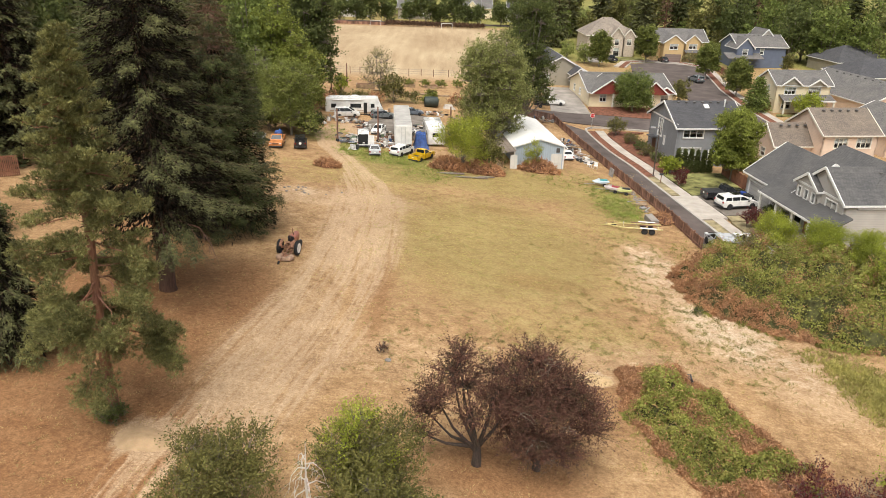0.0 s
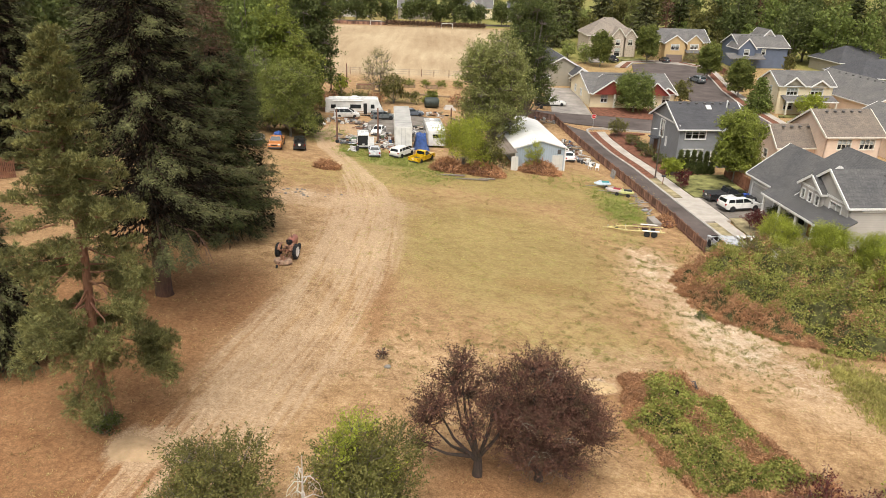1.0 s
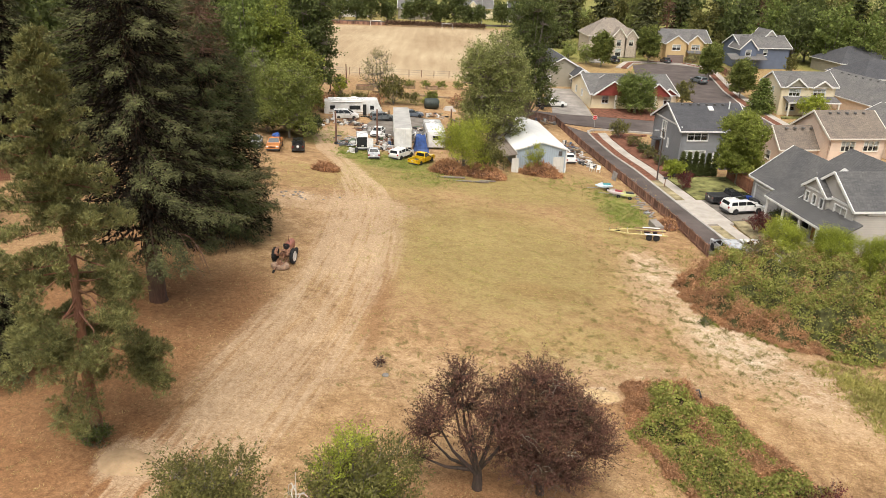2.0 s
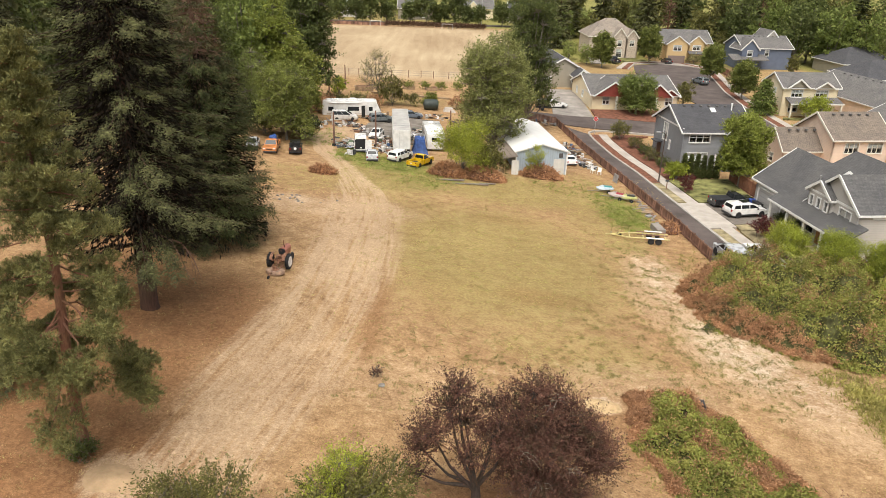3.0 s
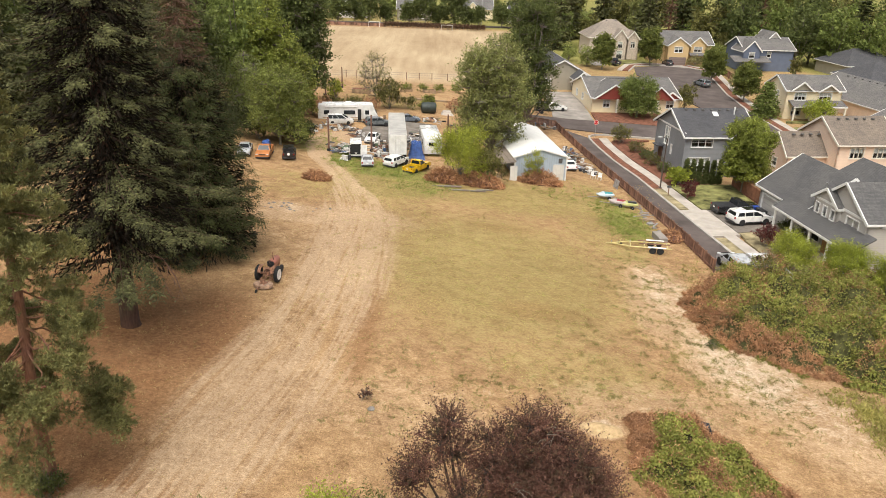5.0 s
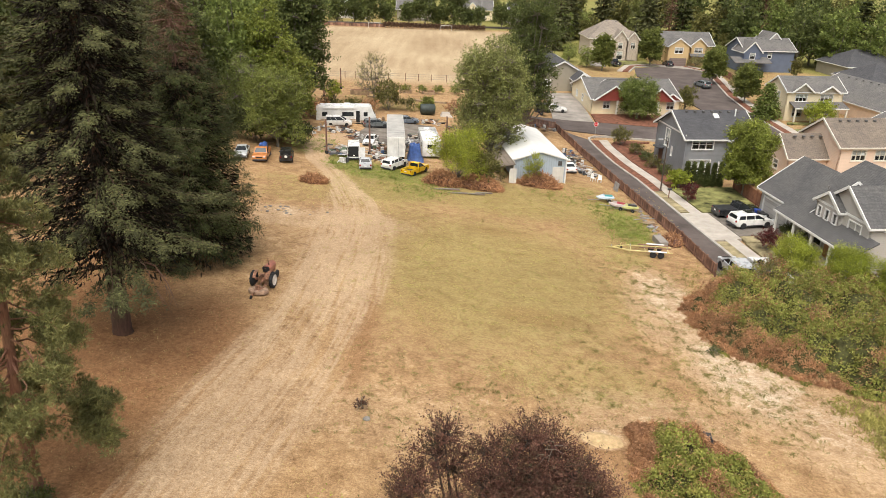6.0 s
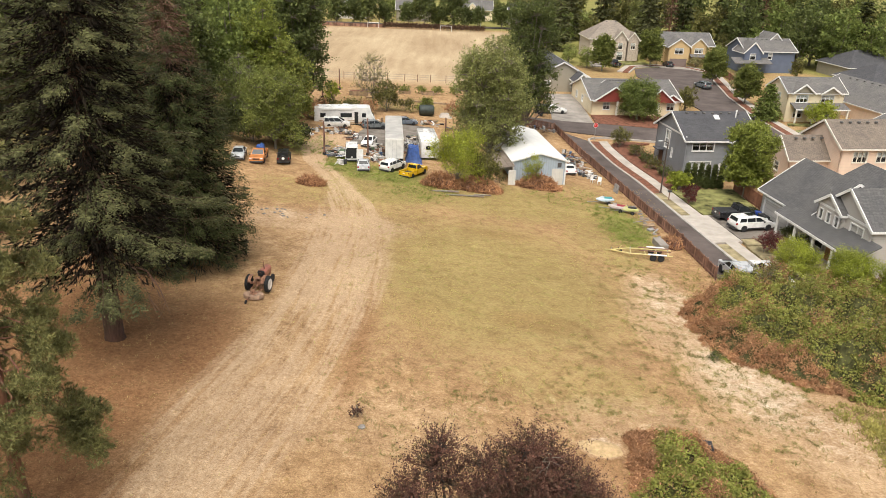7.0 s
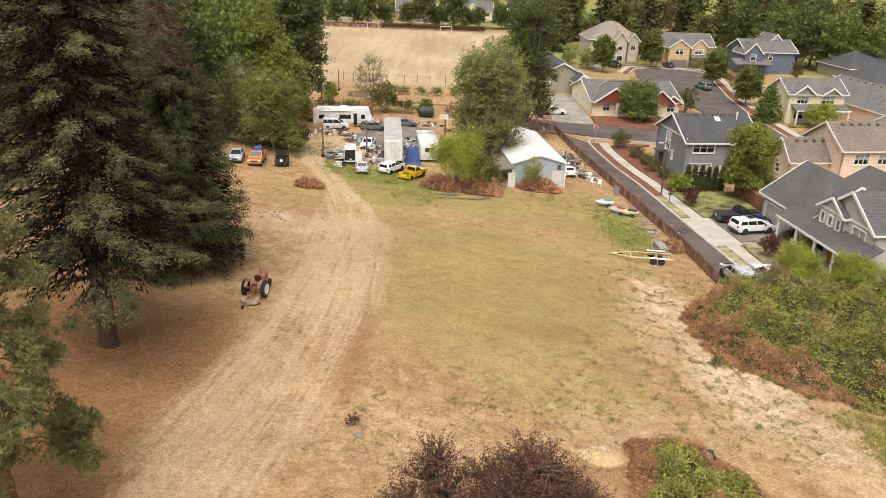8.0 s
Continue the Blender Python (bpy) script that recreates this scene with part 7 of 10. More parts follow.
ribbon("garden", [(30.6, 86.9), (29.7, 97.5)], [(38.0, 88.4), (38.2, 99.0)], 0.1, 0.4, LAWN, "patchy green lawn beside the driveway", "lawn")
ribbon("garden", [(32.5, 60), (31.6, 76.4)], [(38.0, 60), (37.4, 77.2)], 0.1, 0.4, DRYLAWN, "dry front lawn", "lawn")
ribbon("garden_bed", [(29.6, 97.5), (28.95, 105), (27.6, 114), (26.8, 121.4), (28.2, 124.4)], [(34.0, 98.5), (33.5, 105), (31.8, 116), (31.2, 122.4), (33.5, 123.6)], 0.1, 0.4, BARKDUST, "bark mulched bed with shrubs along the house", "garden bed")
ribbon("drive_far", [(19.5, 138.2), (20.2, 146), (20.5, 163)], [(26.8, 137.0), (27.0, 146), (27.0, 163)], 0.03, 0.4, CONCRETE_OLD, "broad grey concrete driveway", "driveway")
ribbon("garden", [(27.2, 137.0), (27.4, 143.6)], [(46.0, 132.5), (47.0, 144.6)], 0.05, 0.4, BARKDUST, "mulched front garden with a strip of grass", "garden")
ribbon("garden", [(41, 210), (41.5, 217)], [(55, 210), (55, 217)], 0.05, 0.4, LAWN, "green front lawn", "lawn")
ribbon("drive_far", [(56.5, 207), (57.5, 211)], [(64.5, 204), (64, 211)], 0.05, 0.4, CONCRETE_OLD, "concrete driveway before a far garage", "driveway")
ribbon("drive_far", [(38, 205), (39, 218)], [(42, 205), (42.4, 218)], 0.055, 0.4, CONCRETE_OLD, "concrete driveway before a far house", "driveway")
COURT = [(59.0, 132), (59.0, 148), (60.5, 166), (64.0, 186), (66.6, 200), (63, 208.5), (58, 209.6), (50, 206), (46.2, 196)]
ribbon("kerb", COURT, beside(COURT, 0.35), 0.13, 0.5, KERB, "pale concrete kerb round the court", "kerb")
ribbon("pavement", beside(COURT, 1.8), beside(COURT, 3.2), 0.12, 0.5, CONCRETE, "concrete pavement round the court", "pavement")
ribbon("planting_strip", beside(COURT, 0.35), beside(COURT, 1.8), 0.1, 0.4, BARKDUST, "bark mulch strip with street trees", "planting strip")
ribbon("garden", [(63, 140.5), (63.5, 142)], [(77, 141), (77, 142.8)], 0.06, 0.4, LAWN, "green front lawn", "lawn")
ribbon("garden", [(57.5, 128), (63, 137)], [(64, 126), (74, 134)], 0.04, 0.4, LAWN, "green garden lawn", "lawn")
ribbon("drive_far", [(60, 122), (66, 138)], [(66, 121), (71, 138)], 0.03, 0.4, CONCRETE, "concrete path between gardens", "driveway")


def timber_fence(label, line, height, mat, board=0.15, bay=2.4, gap=0.04, rails=True):
    """Posts, rails, and bays of upright boards of slightly uneven height."""
    f = thing("fence", label, "fence")
    for (ax, ay), (bx, by) in zip(line, line[1:]):
        L = math.hypot(bx - ax, by - ay)
        nb = max(1, round(L / bay))
        for k in range(nb):
            t0, t1 = k / nb, (k + 1) / nb
            x0, y0, x1, y1 = ax + (bx - ax) * t0, ay + (by - ay) * t0, ax + (bx - ax) * t1, ay + (by - ay) * t1
            z0, z1 = float(gz(x0, y0)), float(gz(x1, y1))
            part("post", Shape().bevbox(x0, y0, z0 - 0.3, 0.12, 0.12, height + 0.42, 0.02), mat, f)
            s = Shape()
            n = int(L / nb / board)
            for i in range(n):
                t = (i + 0.5) / n
                x, y, z = x0 + (x1 - x0) * t, y0 + (y1 - y0) * t, z0 + (z1 - z0) * t
                hh = height + rng.uniform(-0.05, 0.03)
                dx, dy = (x1 - x0) / (L / nb) * (board - gap) / 2, (y1 - y0) / (L / nb) * (board - gap) / 2
                px, py = dy / (board - gap) * 2 * 0.02, -dx / (board - gap) * 2 * 0.02
                s.slab([(x - dx, y - dy, z + 0.05), (x + dx, y + dy, z + 0.05), (x + dx, y + dy, z + hh), (x - dx, y - dy, z + hh)], (px, py, 0))
            b = part("boarding", s, mat, f)
            tagged(b, kind="stuff")
            if rails:
                for h in (0.3, height - 0.1):
                    part("rail", Shape().beam((x0 - px, y0 - py, z0 + h), (x1 - px, y1 - py, z1 + h), 0.05, 0.09), mat, f)
    return f


timber_fence("weathered brown timber fence along the lane", [(25.3, 67.0), (24.85, 76.0), (24.0, 85.0), (23.0, 96.0), (21.75, 108.5), (20.8, 114.5), (18.8, 129.6), (12.5, 132.2)], 1.25, FENCE_WOOD)
timber_fence("red-brown board fence behind the lawn", [(38.3, 88.6), (38.2, 98.5), (45.0, 100.4)], 1.8, FENCE_RED)
timber_fence("red-brown board fence between gardens", [(61.8, 150), (61.5, 146.5), (63.8, 145)], 1.7, FENCE_RED)
timber_fence("red-brown board fence at the wood's edge", [(-48.0, 60.5), (-39.8, 66.0)], 2.0, FENCE_RED)
timber_fence("red-brown board fence beside the blue house", [(74, 190), (68.5, 184), (69.5, 196)], 1.6, FENCE_RED)

METAL_GREY = plain("galvanised_steel", (0.42, 0.42, 0.42), 0.45, 0.8, vary=0.1)
POST_BROWN = plain("brown_painted_steel", (0.1, 0.075, 0.06), 0.5, 0.3)
SIGN_RED = plain("sign_red", (0.5, 0.02, 0.025), 0.4)
WHITE_PLASTIC = plain("white_plastic", (0.75, 0.74, 0.71), 0.4, vary=0.05)
BLACK_PLASTIC = plain("black_plastic", (0.025, 0.025, 0.027), 0.5)
BLUE_PLASTIC = plain("blue_plastic", (0.02, 0.06, 0.3), 0.4)


def street_lamp():
    t = thing("street_lamp", "slim brown street lamp with short arm", "street lamp", on_land(28.05, 96.0, 0, 0.1))
    part("pole", Shape().tube([(0, 0, -0.3), (0, 0, 3), (0.03, 0, 6.5)], [0.1, 0.08, 0.06], 10), POST_BROWN, t, shaded=True)
    part("base_plate", Shape().lathe([(0.22, 0), (0.22, 0.1), (0.13, 0.16)], n=12), POST_BROWN, t)
    part("arm", Shape().tube([(0, 0, 6.4), (-0.3, 0, 6.6), (-0.7, 0, 6.65)], [0.045, 0.04, 0.035], 8), POST_BROWN, t, shaded=True)
    part("lamp_head", Shape().bevbox(-0.9, 0, 6.56, 0.62, 0.26, 0.16, 0.05), METAL_GREY, t)


def stop_sign():
    t = thing("stop_sign", "red octagonal stop sign on a steel post", "road sign", on_land(24.9, 125.4, 0, 0.1))
    part("post", Shape().box(0, 0.03, -0.3, 0.06, 0.04, 2.7), METAL_GREY, t)
    o = [(math.cos(radians(22.5 + 45 * k)) * 0.42, 0, 2.25 + math.sin(radians(22.5 + 45 * k)) * 0.42) for k in range(8)]
    i = [(p[0] * 0.88, 0, 2.25 + (p[2] - 2.25) * 0.88) for p in o]
    part("rim", Shape().ring(o, i, (0, 0.02, 0)), WHITE_PLASTIC, t)
    plate = part("plate", Shape().slab(i, (0, 0.015, 0)), SIGN_RED, t, m=pose(0, 0.003, 0))
    txt = bpy.data.curves.new("lettering", "FONT")
    txt.body, txt.size, txt.align_x, txt.align_y, txt.extrude = "STOP", 0.27, "CENTER", "CENTER", 0.004
    txt.materials.append(WHITE_PLASTIC)
    o2 = new("lettering", txt)
    o2.parent, o2.matrix_basis = t, pose(0, -0.008, 2.25, 90, 0, 0)


def mailbox():
    t = thing("mailbox", "black mailbox on a wooden post", "mailbox", on_land(28.1, 92.5, 0, 0.1))
    part("post", Shape().bevbox(0, 0, -0.3, 0.1, 0.1, 1.35, 0.015), FENCE_WOOD, t)
    rings = [[(y_, 0.0, 0) for y_ in ()] for _ in ()]
    prof = [(-0.1, 0), (0.1, 0), (0.1, 0.14), (0.07, 0.21), (0, 0.24), (-0.07, 0.21), (-0.1, 0.14)]
    part("box", Shape().loft([[(x, py, 1.05 + pz) for py, pz in prof] for x in (-0.26, 0.24)]), BLACK_PLASTIC, t)
    part("flap", Shape().slab([(-0.265, py, 1.05 + pz) for py, pz in prof], (-0.012, 0, 0)), METAL_GREY, t)


def wheelie_bin(x, y, colour, label, rz):
    t = thing("wheeled_bin", label, "bin", on_land(x, y, rz, 0.13), "bins beside the garage")
    part("body", Shape().loft([[(-0.22, -0.26, 0.06), (0.22, -0.26, 0.06), (0.22, 0.26, 0.06), (-0.22, 0.26, 0.06)], [(-0.29, -0.36, 0.98), (0.29, -0.36, 0.98), (0.29, 0.34, 0.98), (-0.29, 0.34, 0.98)]]), colour, t)
    part("lid", Shape().loft([[(-0.31, -0.39, 0.985), (0.31, -0.39, 0.985), (0.31, 0.38, 0.985), (-0.31, 0.38, 0.985)], [(-0.27, -0.3, 1.07), (0.27, -0.3, 1.07), (0.27, 0.34, 1.09), (-0.27, 0.34, 1.09)]]), colour, t)
    for sx in (-0.27, 0.27):
        part("wheel", Shape().lathe([(0.11, -0.03), (0.13, -0.02), (0.13, 0.02), (0.11, 0.03)], sx, 0.3, 0.13, 12, "x"), BLACK_PLASTIC, t)
    part("handle", Shape().tube([(-0.24, 0.4, 0.95), (0.24, 0.4, 0.95)], 0.02, 6), BLACK_PLASTIC, t)


street_lamp()
stop_sign()
mailbox()
wheelie_bin(36.1, 85.3, BLUE_PLASTIC, "blue wheeled bin beside the garage", 80)
wheelie_bin(36.2, 84.5, BLACK_PLASTIC, "black wheeled bin beside the garage", 85)
wheelie_bin(36.3, 83.7, BLACK_PLASTIC, "black wheeled bin beside the garage", 88)

# garden trees of the estate
set_tree("maple_tree", "round green maple in a front garden", shoots(dome(9.6, 3.05, 26, 101, 0.9), 3600, 15, 0.2, 0.8, 101, 0.5, 0.7, 0.2, 7, 0.3, 0.3, 0.8, 1.6), BARK_GREY, LEAF_GARDEN, 38.3, 95.4)
set_tree("garden_tree", "weeping green tree before the ranch house", shoots(dome(7.6, 3.5, 18, 102, 0.8), 1500, 13, 0.27, 1.1, 102, -0.5, 0.6, 0.15, 7, 0.3, 0.2, 0.7, 1.2), BARK_GREY, LEAF_GREEN, 35.4, 141.2)
pears = None
for x, y, s in ((39.4, 197.5, 1.0), (54.2, 208.1, 1.1), (61.9, 180.5, 0.95), (61.4, 158.3, 0.92)):
    m = on_land(x, y, x * 7) @ Matrix.Scale(s, 4)
    if pears is None:
        pears = tree_thing("pear_tree", "dense egg-shaped street tree", *[(q := shoots(dome(8.6, 2.7, 18, 103, 0.7), 1150, 11, 0.4, 1.0, 103, 0.8, 0.7, 0.16, 7, 0.3, 0.2, 1.0, 1.4))[0], BARK_GREY, q[1], LEAF_PEAR], "tree", "street trees of the court")
        pears.matrix_basis = m
    else:
        copy_thing(pears, m)
set_tree("fir_tree", "young green conifer beside the court", fir(6.8, 3.1, 0.05, 20, 8, 40, 0.5, 0.24, 0.15, 0.12, 104, up=0.15), BARK_FIR, LEAF_GREEN, 60.2, 144.2)
bush("yellow-green bush behind the grey roof", 57.5, 110.0, 4.2, 2.6, LEAF_LIME, 105, 120, 50, 0.34)
bush("pale green bush before the cream house", 68.3, 140.0, 4.4, 3.2, LEAF_LIME, 106, 150, 50, 0.34)
bush("golden-green tree at the ranch house corner", 46.4, 149.0, 4.6, 2.2, LEAF_OLIVE, 107, 120, 50, 0.34)
bush("pale shrub at the court's edge", 64.0, 170.0, 4.6, 2.2, LEAF_PALE, 108, 100, 40, 0.34)
bush("round bush behind the stop sign", 28.2, 121.2, 2.8, 1.7, LEAF_OLIVE, 109, 110, 50, 0.2)
bush("low grey-green shrub in a mulched bed", 29.6, 116.0, 1.5, 1.2, LEAF_OLIVE, 110, 60, 50, 0.18, group="bed shrubs")
bush("low brownish shrub in a mulched bed", 30.1, 112.2, 1.4, 1.2, LEAF_DEEP, 111, 60, 50, 0.18, group="bed shrubs")
bush("low brownish shrub in a mulched bed", 30.5, 108.6, 1.5, 1.3, LEAF_OLIVE, 112, 60, 50, 0.18, group="bed shrubs")
bush("low grey shrub in a mulched bed", 30.8, 104.8, 1.3, 1.1, LEAF_DEEP, 113, 60, 50, 0.18, group="bed shrubs")
bush("bright green broad-leaved plant", 30.9, 98.2, 2.2, 1.4, LEAF_LIME, 114, 70, 40, 0.4)
bush("small burgundy tree on the lawn", 30.4, 91.6, 2.3, 1.0, LEAF_BURGUNDY, 115, 60, 50, 0.2, base=0.3)
bush("clipped dark green shrub beside the porch", 37.0, 79.2, 1.4, 0.8, LEAF_DEEP, 116, 50, 40, 0.16)
bush("clipped dark green shrub beside the porch", 36.9, 76.2, 1.5, 0.9, LEAF_DEEP, 117, 50, 40, 0.16)
bush("white-flowering shrub before the ochre house", 66.5, 208.5, 2.4, 2.0, LEAF_PALE, 118, 60, 40, 0.36)
bush("hedge of dark green shrubs by a driveway", 18.0, 152.0, 1.6, 2.2, LEAF_DEEP, 119, 80, 40, 0.3)
hedge = None
for i in range(6):
    m = on_land(31.9 + i * 0.92, 98.6 + i * 0.1, i * 50) @ Matrix.Scale(0.92 + 0.12 * float(rng.random()), 4)
    if hedge is None:
        q = fir(3.8, 0.42, 0.02, 22, 7, 54, 0.16, 0.09, -0.75, 0.05, 120, 0.12, inner=400, tuft=0.3, cone=0.6, pads=0.6)
        hedge = tree_thing("arborvitae", "narrow dark green columnar conifer in a hedge", q[0], BARK_FIR, q[1], LEAF_DEEP, "conifer", "hedge of columnar conifers")
        hedge.matrix_basis = m
    else:
        copy_thing(hedge, m)


def bench():
    """A white slatted bench on the porch."""
    t = thing("bench", "white slatted garden bench on the porch", "bench", pose(36.75, 77.2, -2.2, 0, 0, 96.5))
    for k in range(3):
        part("seat_slat", Shape().bevbox(0, -0.14 + k * 0.15, 0.42, 1.3, 0.12, 0.035, 0.01), TRIM, t)
    for k in range(3):
        part("back_slat", Shape().bevbox(0, 0.26, 0.55 + k * 0.14, 1.3, 0.03, 0.1, 0.008), TRIM, t)
    for sx in (-0.6, 0.6):
        part("leg", Shape().bevbox(sx, -0.16, 0, 0.06, 0.06, 0.42, 0.01), TRIM, t)
        part("leg", Shape().bevbox(sx, 0.24, 0, 0.06, 0.06, 0.95, 0.01), TRIM, t)
        part("armrest", Shape().bevbox(sx, 0.03, 0.62, 0.07, 0.5, 0.04, 0.01), TRIM, t)


bench()

# ---------------------------------------------------------------- vehicles
TYRE = plain("tyre_rubber", (0.02, 0.02, 0.021), 0.85, relief=0.3)
RIM = plain("alloy_rim", (0.45, 0.45, 0.46), 0.35, 0.8)
LAMP_RED = plain("tail_lamp", (0.3, 0.012, 0.012), 0.2)
LAMP_CLEAR = plain("head_lamp", (0.62, 0.63, 0.64), 0.12)
UNDER = plain("underbody", (0.03, 0.03, 0.03), 0.9)


def paint(name, colour, rough=0.28, dull=0.08):
    return plain(name, colour, rough, 0.0, vary=dull, scale=1.2, coat=0.5, relief=0.02)


P_WHITE, P_YELLOW, P_SILVER, P_GREY = paint("white_paint", (0.74, 0.73, 0.7)), paint("yellow_paint", (0.68, 0.42, 0.01)), paint("silver_paint", (0.42, 0.43, 0.44)), paint("grey_paint", (0.13, 0.145, 0.15))
P_BLACK, P_BLUE, P_ORANGE = paint("black_paint", (0.018, 0.018, 0.02)), paint("blue_grey_paint", (0.12, 0.14, 0.17)), paint("faded_orange_paint", (0.52, 0.19, 0.05), 0.5, 0.15)


def wheel(v, x, y, r, w, rim=None):
    """Tyre and rim, the axle across the vehicle."""
    side = 1 if y > 0 else -1
    t = part("wheel", Shape().lathe([(r * 0.62, -w / 2), (r * 0.93, -w / 2), (r, -w * 0.3), (r, w * 0.3), (r * 0.93, w / 2), (r * 0.62, w / 2)], 0, 0, 0, 18, "y"), TYRE, v, "black rubber tyre", True, pose(x, y, r))
    part("rim", Shape().lathe([(r * 0.62, -0.02), (r * 0.6, 0.02), (r * 0.2, 0.0), (r * 0.16, 0.03), (0.02, 0.035)], 0, 0, 0, 18, "y"), rim or RIM, t, "", False, pose(0, side * w * 0.32, 0, 0, 0, 0 if side > 0 else 180))
    # near-black disc painted in for the shade of the wheel arch
    part("wheel_well", Shape().lathe([(r * 1.16, -0.01), (r * 1.16, 0.01)], x, y - side * 0.02, r * 1.02, 18, "y"), UNDER, v)


def hull(outline, w, tuck=0.05):
    """A body from its side outline (x, z), across the width with drawn-in flanks."""
    cx = sum(p[0] for p in outline) / len(outline)
    cz = sum(p[1] for p in outline) / len(outline)
    sh = lambda k: [(cx + (x - cx) * k, cz + (z - cz) * k) for x, z in outline]
    rings = []
    for y, k in ((-w / 2, 0.955), (-w / 2 + tuck * 0.4, 0.985), (-w / 2 + tuck * 1.6, 1.0), (w / 2 - tuck * 1.6, 1.0), (w / 2 - tuck * 0.4, 0.985), (w / 2, 0.955)):
        rings.append([(x, y, z) for x, z in sh(k)])
    return Shape().loft(rings)


def cabin(v, base, top, z0, z1, w0, w1, mat, pillars=(0.5,), glass=True, roof_mat=None, rails=False):
    """The glazed upper part: base = (rear, front) and top = (rear, front) along x."""
    lo = [(base[0], -w0 / 2, z0), (base[1], -w0 / 2, z0), (base[1], w0 / 2, z0), (base[0], w0 / 2, z0)]
    hi = [(top[0], -w1 / 2, z1), (top[1], -w1 / 2, z1), (top[1], w1 / 2, z1), (top[0], w1 / 2, z1)]
    crown = [(top[0] + 0.12, -w1 / 2 + 0.12, z1 + 0.045), (top[1] - 0.12, -w1 / 2 + 0.12, z1 + 0.045), (top[1] - 0.12, w1 / 2 - 0.12, z1 + 0.045), (top[0] + 0.12, w1 / 2 - 0.12, z1 + 0.045)]
    c = part("cabin", Shape().loft([lo, hi, crown]), mat, v, shaded=True)
    L, H = [Vector(p) for p in lo], [Vector(p) for p in hi]

    def pane(a, b, c_, d, u0, u1, v0, v1, name):
        P = lambda u, q: (a.lerp(b, u)).lerp(d.lerp(c_, u), q)
        n = (b - a).cross(d - a).normalized()
        ctr = (a + b + c_ + d) / 4
        mid = Vector(((base[0] + base[1]) / 2, 0, (z0 + z1) / 2))
        n = n if n.dot(ctr - mid) > 0 else -n
        q = [P(u0, v0), P(u1, v0), P(u1, v1), P(u0, v1)]
        part(name, Shape().slab([p - n * 0.01 for p in q], n * 0.022), DARK_GLASS, c)
    if glass:
        pane(L[1], L[2], H[2], H[1], 0.06, 0.94, 0.1, 0.93, "windscreen")
        pane(L[3], L[0], H[0], H[3], 0.08, 0.92, 0.18, 0.9, "rear_window")
        cuts = [0.05, *pillars, 0.95]
        for u0, u1 in zip(cuts, cuts[1:]):
            pane(L[0], L[1], H[1], H[0], u0 + 0.008, u1 - 0.008, 0.06, 0.92, "side_window")
            pane(L[3], L[2], H[2], H[3], u0 + 0.008, u1 - 0.008, 0.06, 0.92, "side_window")
    if rails:
        for sy in (-1, 1):
            part("roof_rail", Shape().beam((top[0] + 0.2, sy * (w1 / 2 - 0.08), z1 + 0.09), (top[1] - 0.3, sy * (w1 / 2 - 0.08), z1 + 0.09), 0.04), METAL_GREY, v)
    return c


def lamps(v, L, w, z, dz=0.14, plate=True):
    for sy in (-1, 1):
        part("headlight", Shape().bevbox(L / 2 - 0.06, sy * (w / 2 - 0.24), z, 0.14, 0.34, dz, 0.03), LAMP_CLEAR, v)
        part("taillight", Shape().bevbox(-L / 2 + 0.06, sy * (w / 2 - 0.14), z + 0.08, 0.14, 0.2, dz + 0.08, 0.03), LAMP_RED, v)
        part("mirror", Shape().bevbox(L * 0.18, sy * (w / 2 + 0.08), z + 0.22, 0.12, 0.18, 0.13, 0.03), BLACK_PLASTIC, v)
    part("front_bumper", Shape().bevbox(L / 2 - 0.02, 0, 0.28, 0.16, w - 0.14, 0.2, 0.04), BLACK_PLASTIC, v)
    part("rear_bumper", Shape().bevbox(-L / 2 + 0.02, 0, 0.3, 0.16, w - 0.14, 0.2, 0.04), BLACK_PLASTIC, v)
    part("grille", Shape().bevbox(L / 2 - 0.01, 0, z - 0.05, 0.06, w * 0.45, 0.16, 0.02), UNDER, v)
    if plate:
        part("number_plate", Shape().box(-L / 2 - 0.075, 0, z + 0.02, 0.015, 0.32, 0.15), WHITE_PLASTIC, v)


def four_wheels(v, xf, xr, w, r):
    for x in (xf, xr):
        for sy in (-1, 1):
            wheel(v, x, sy * (w / 2 - 0.1), r, 0.22)


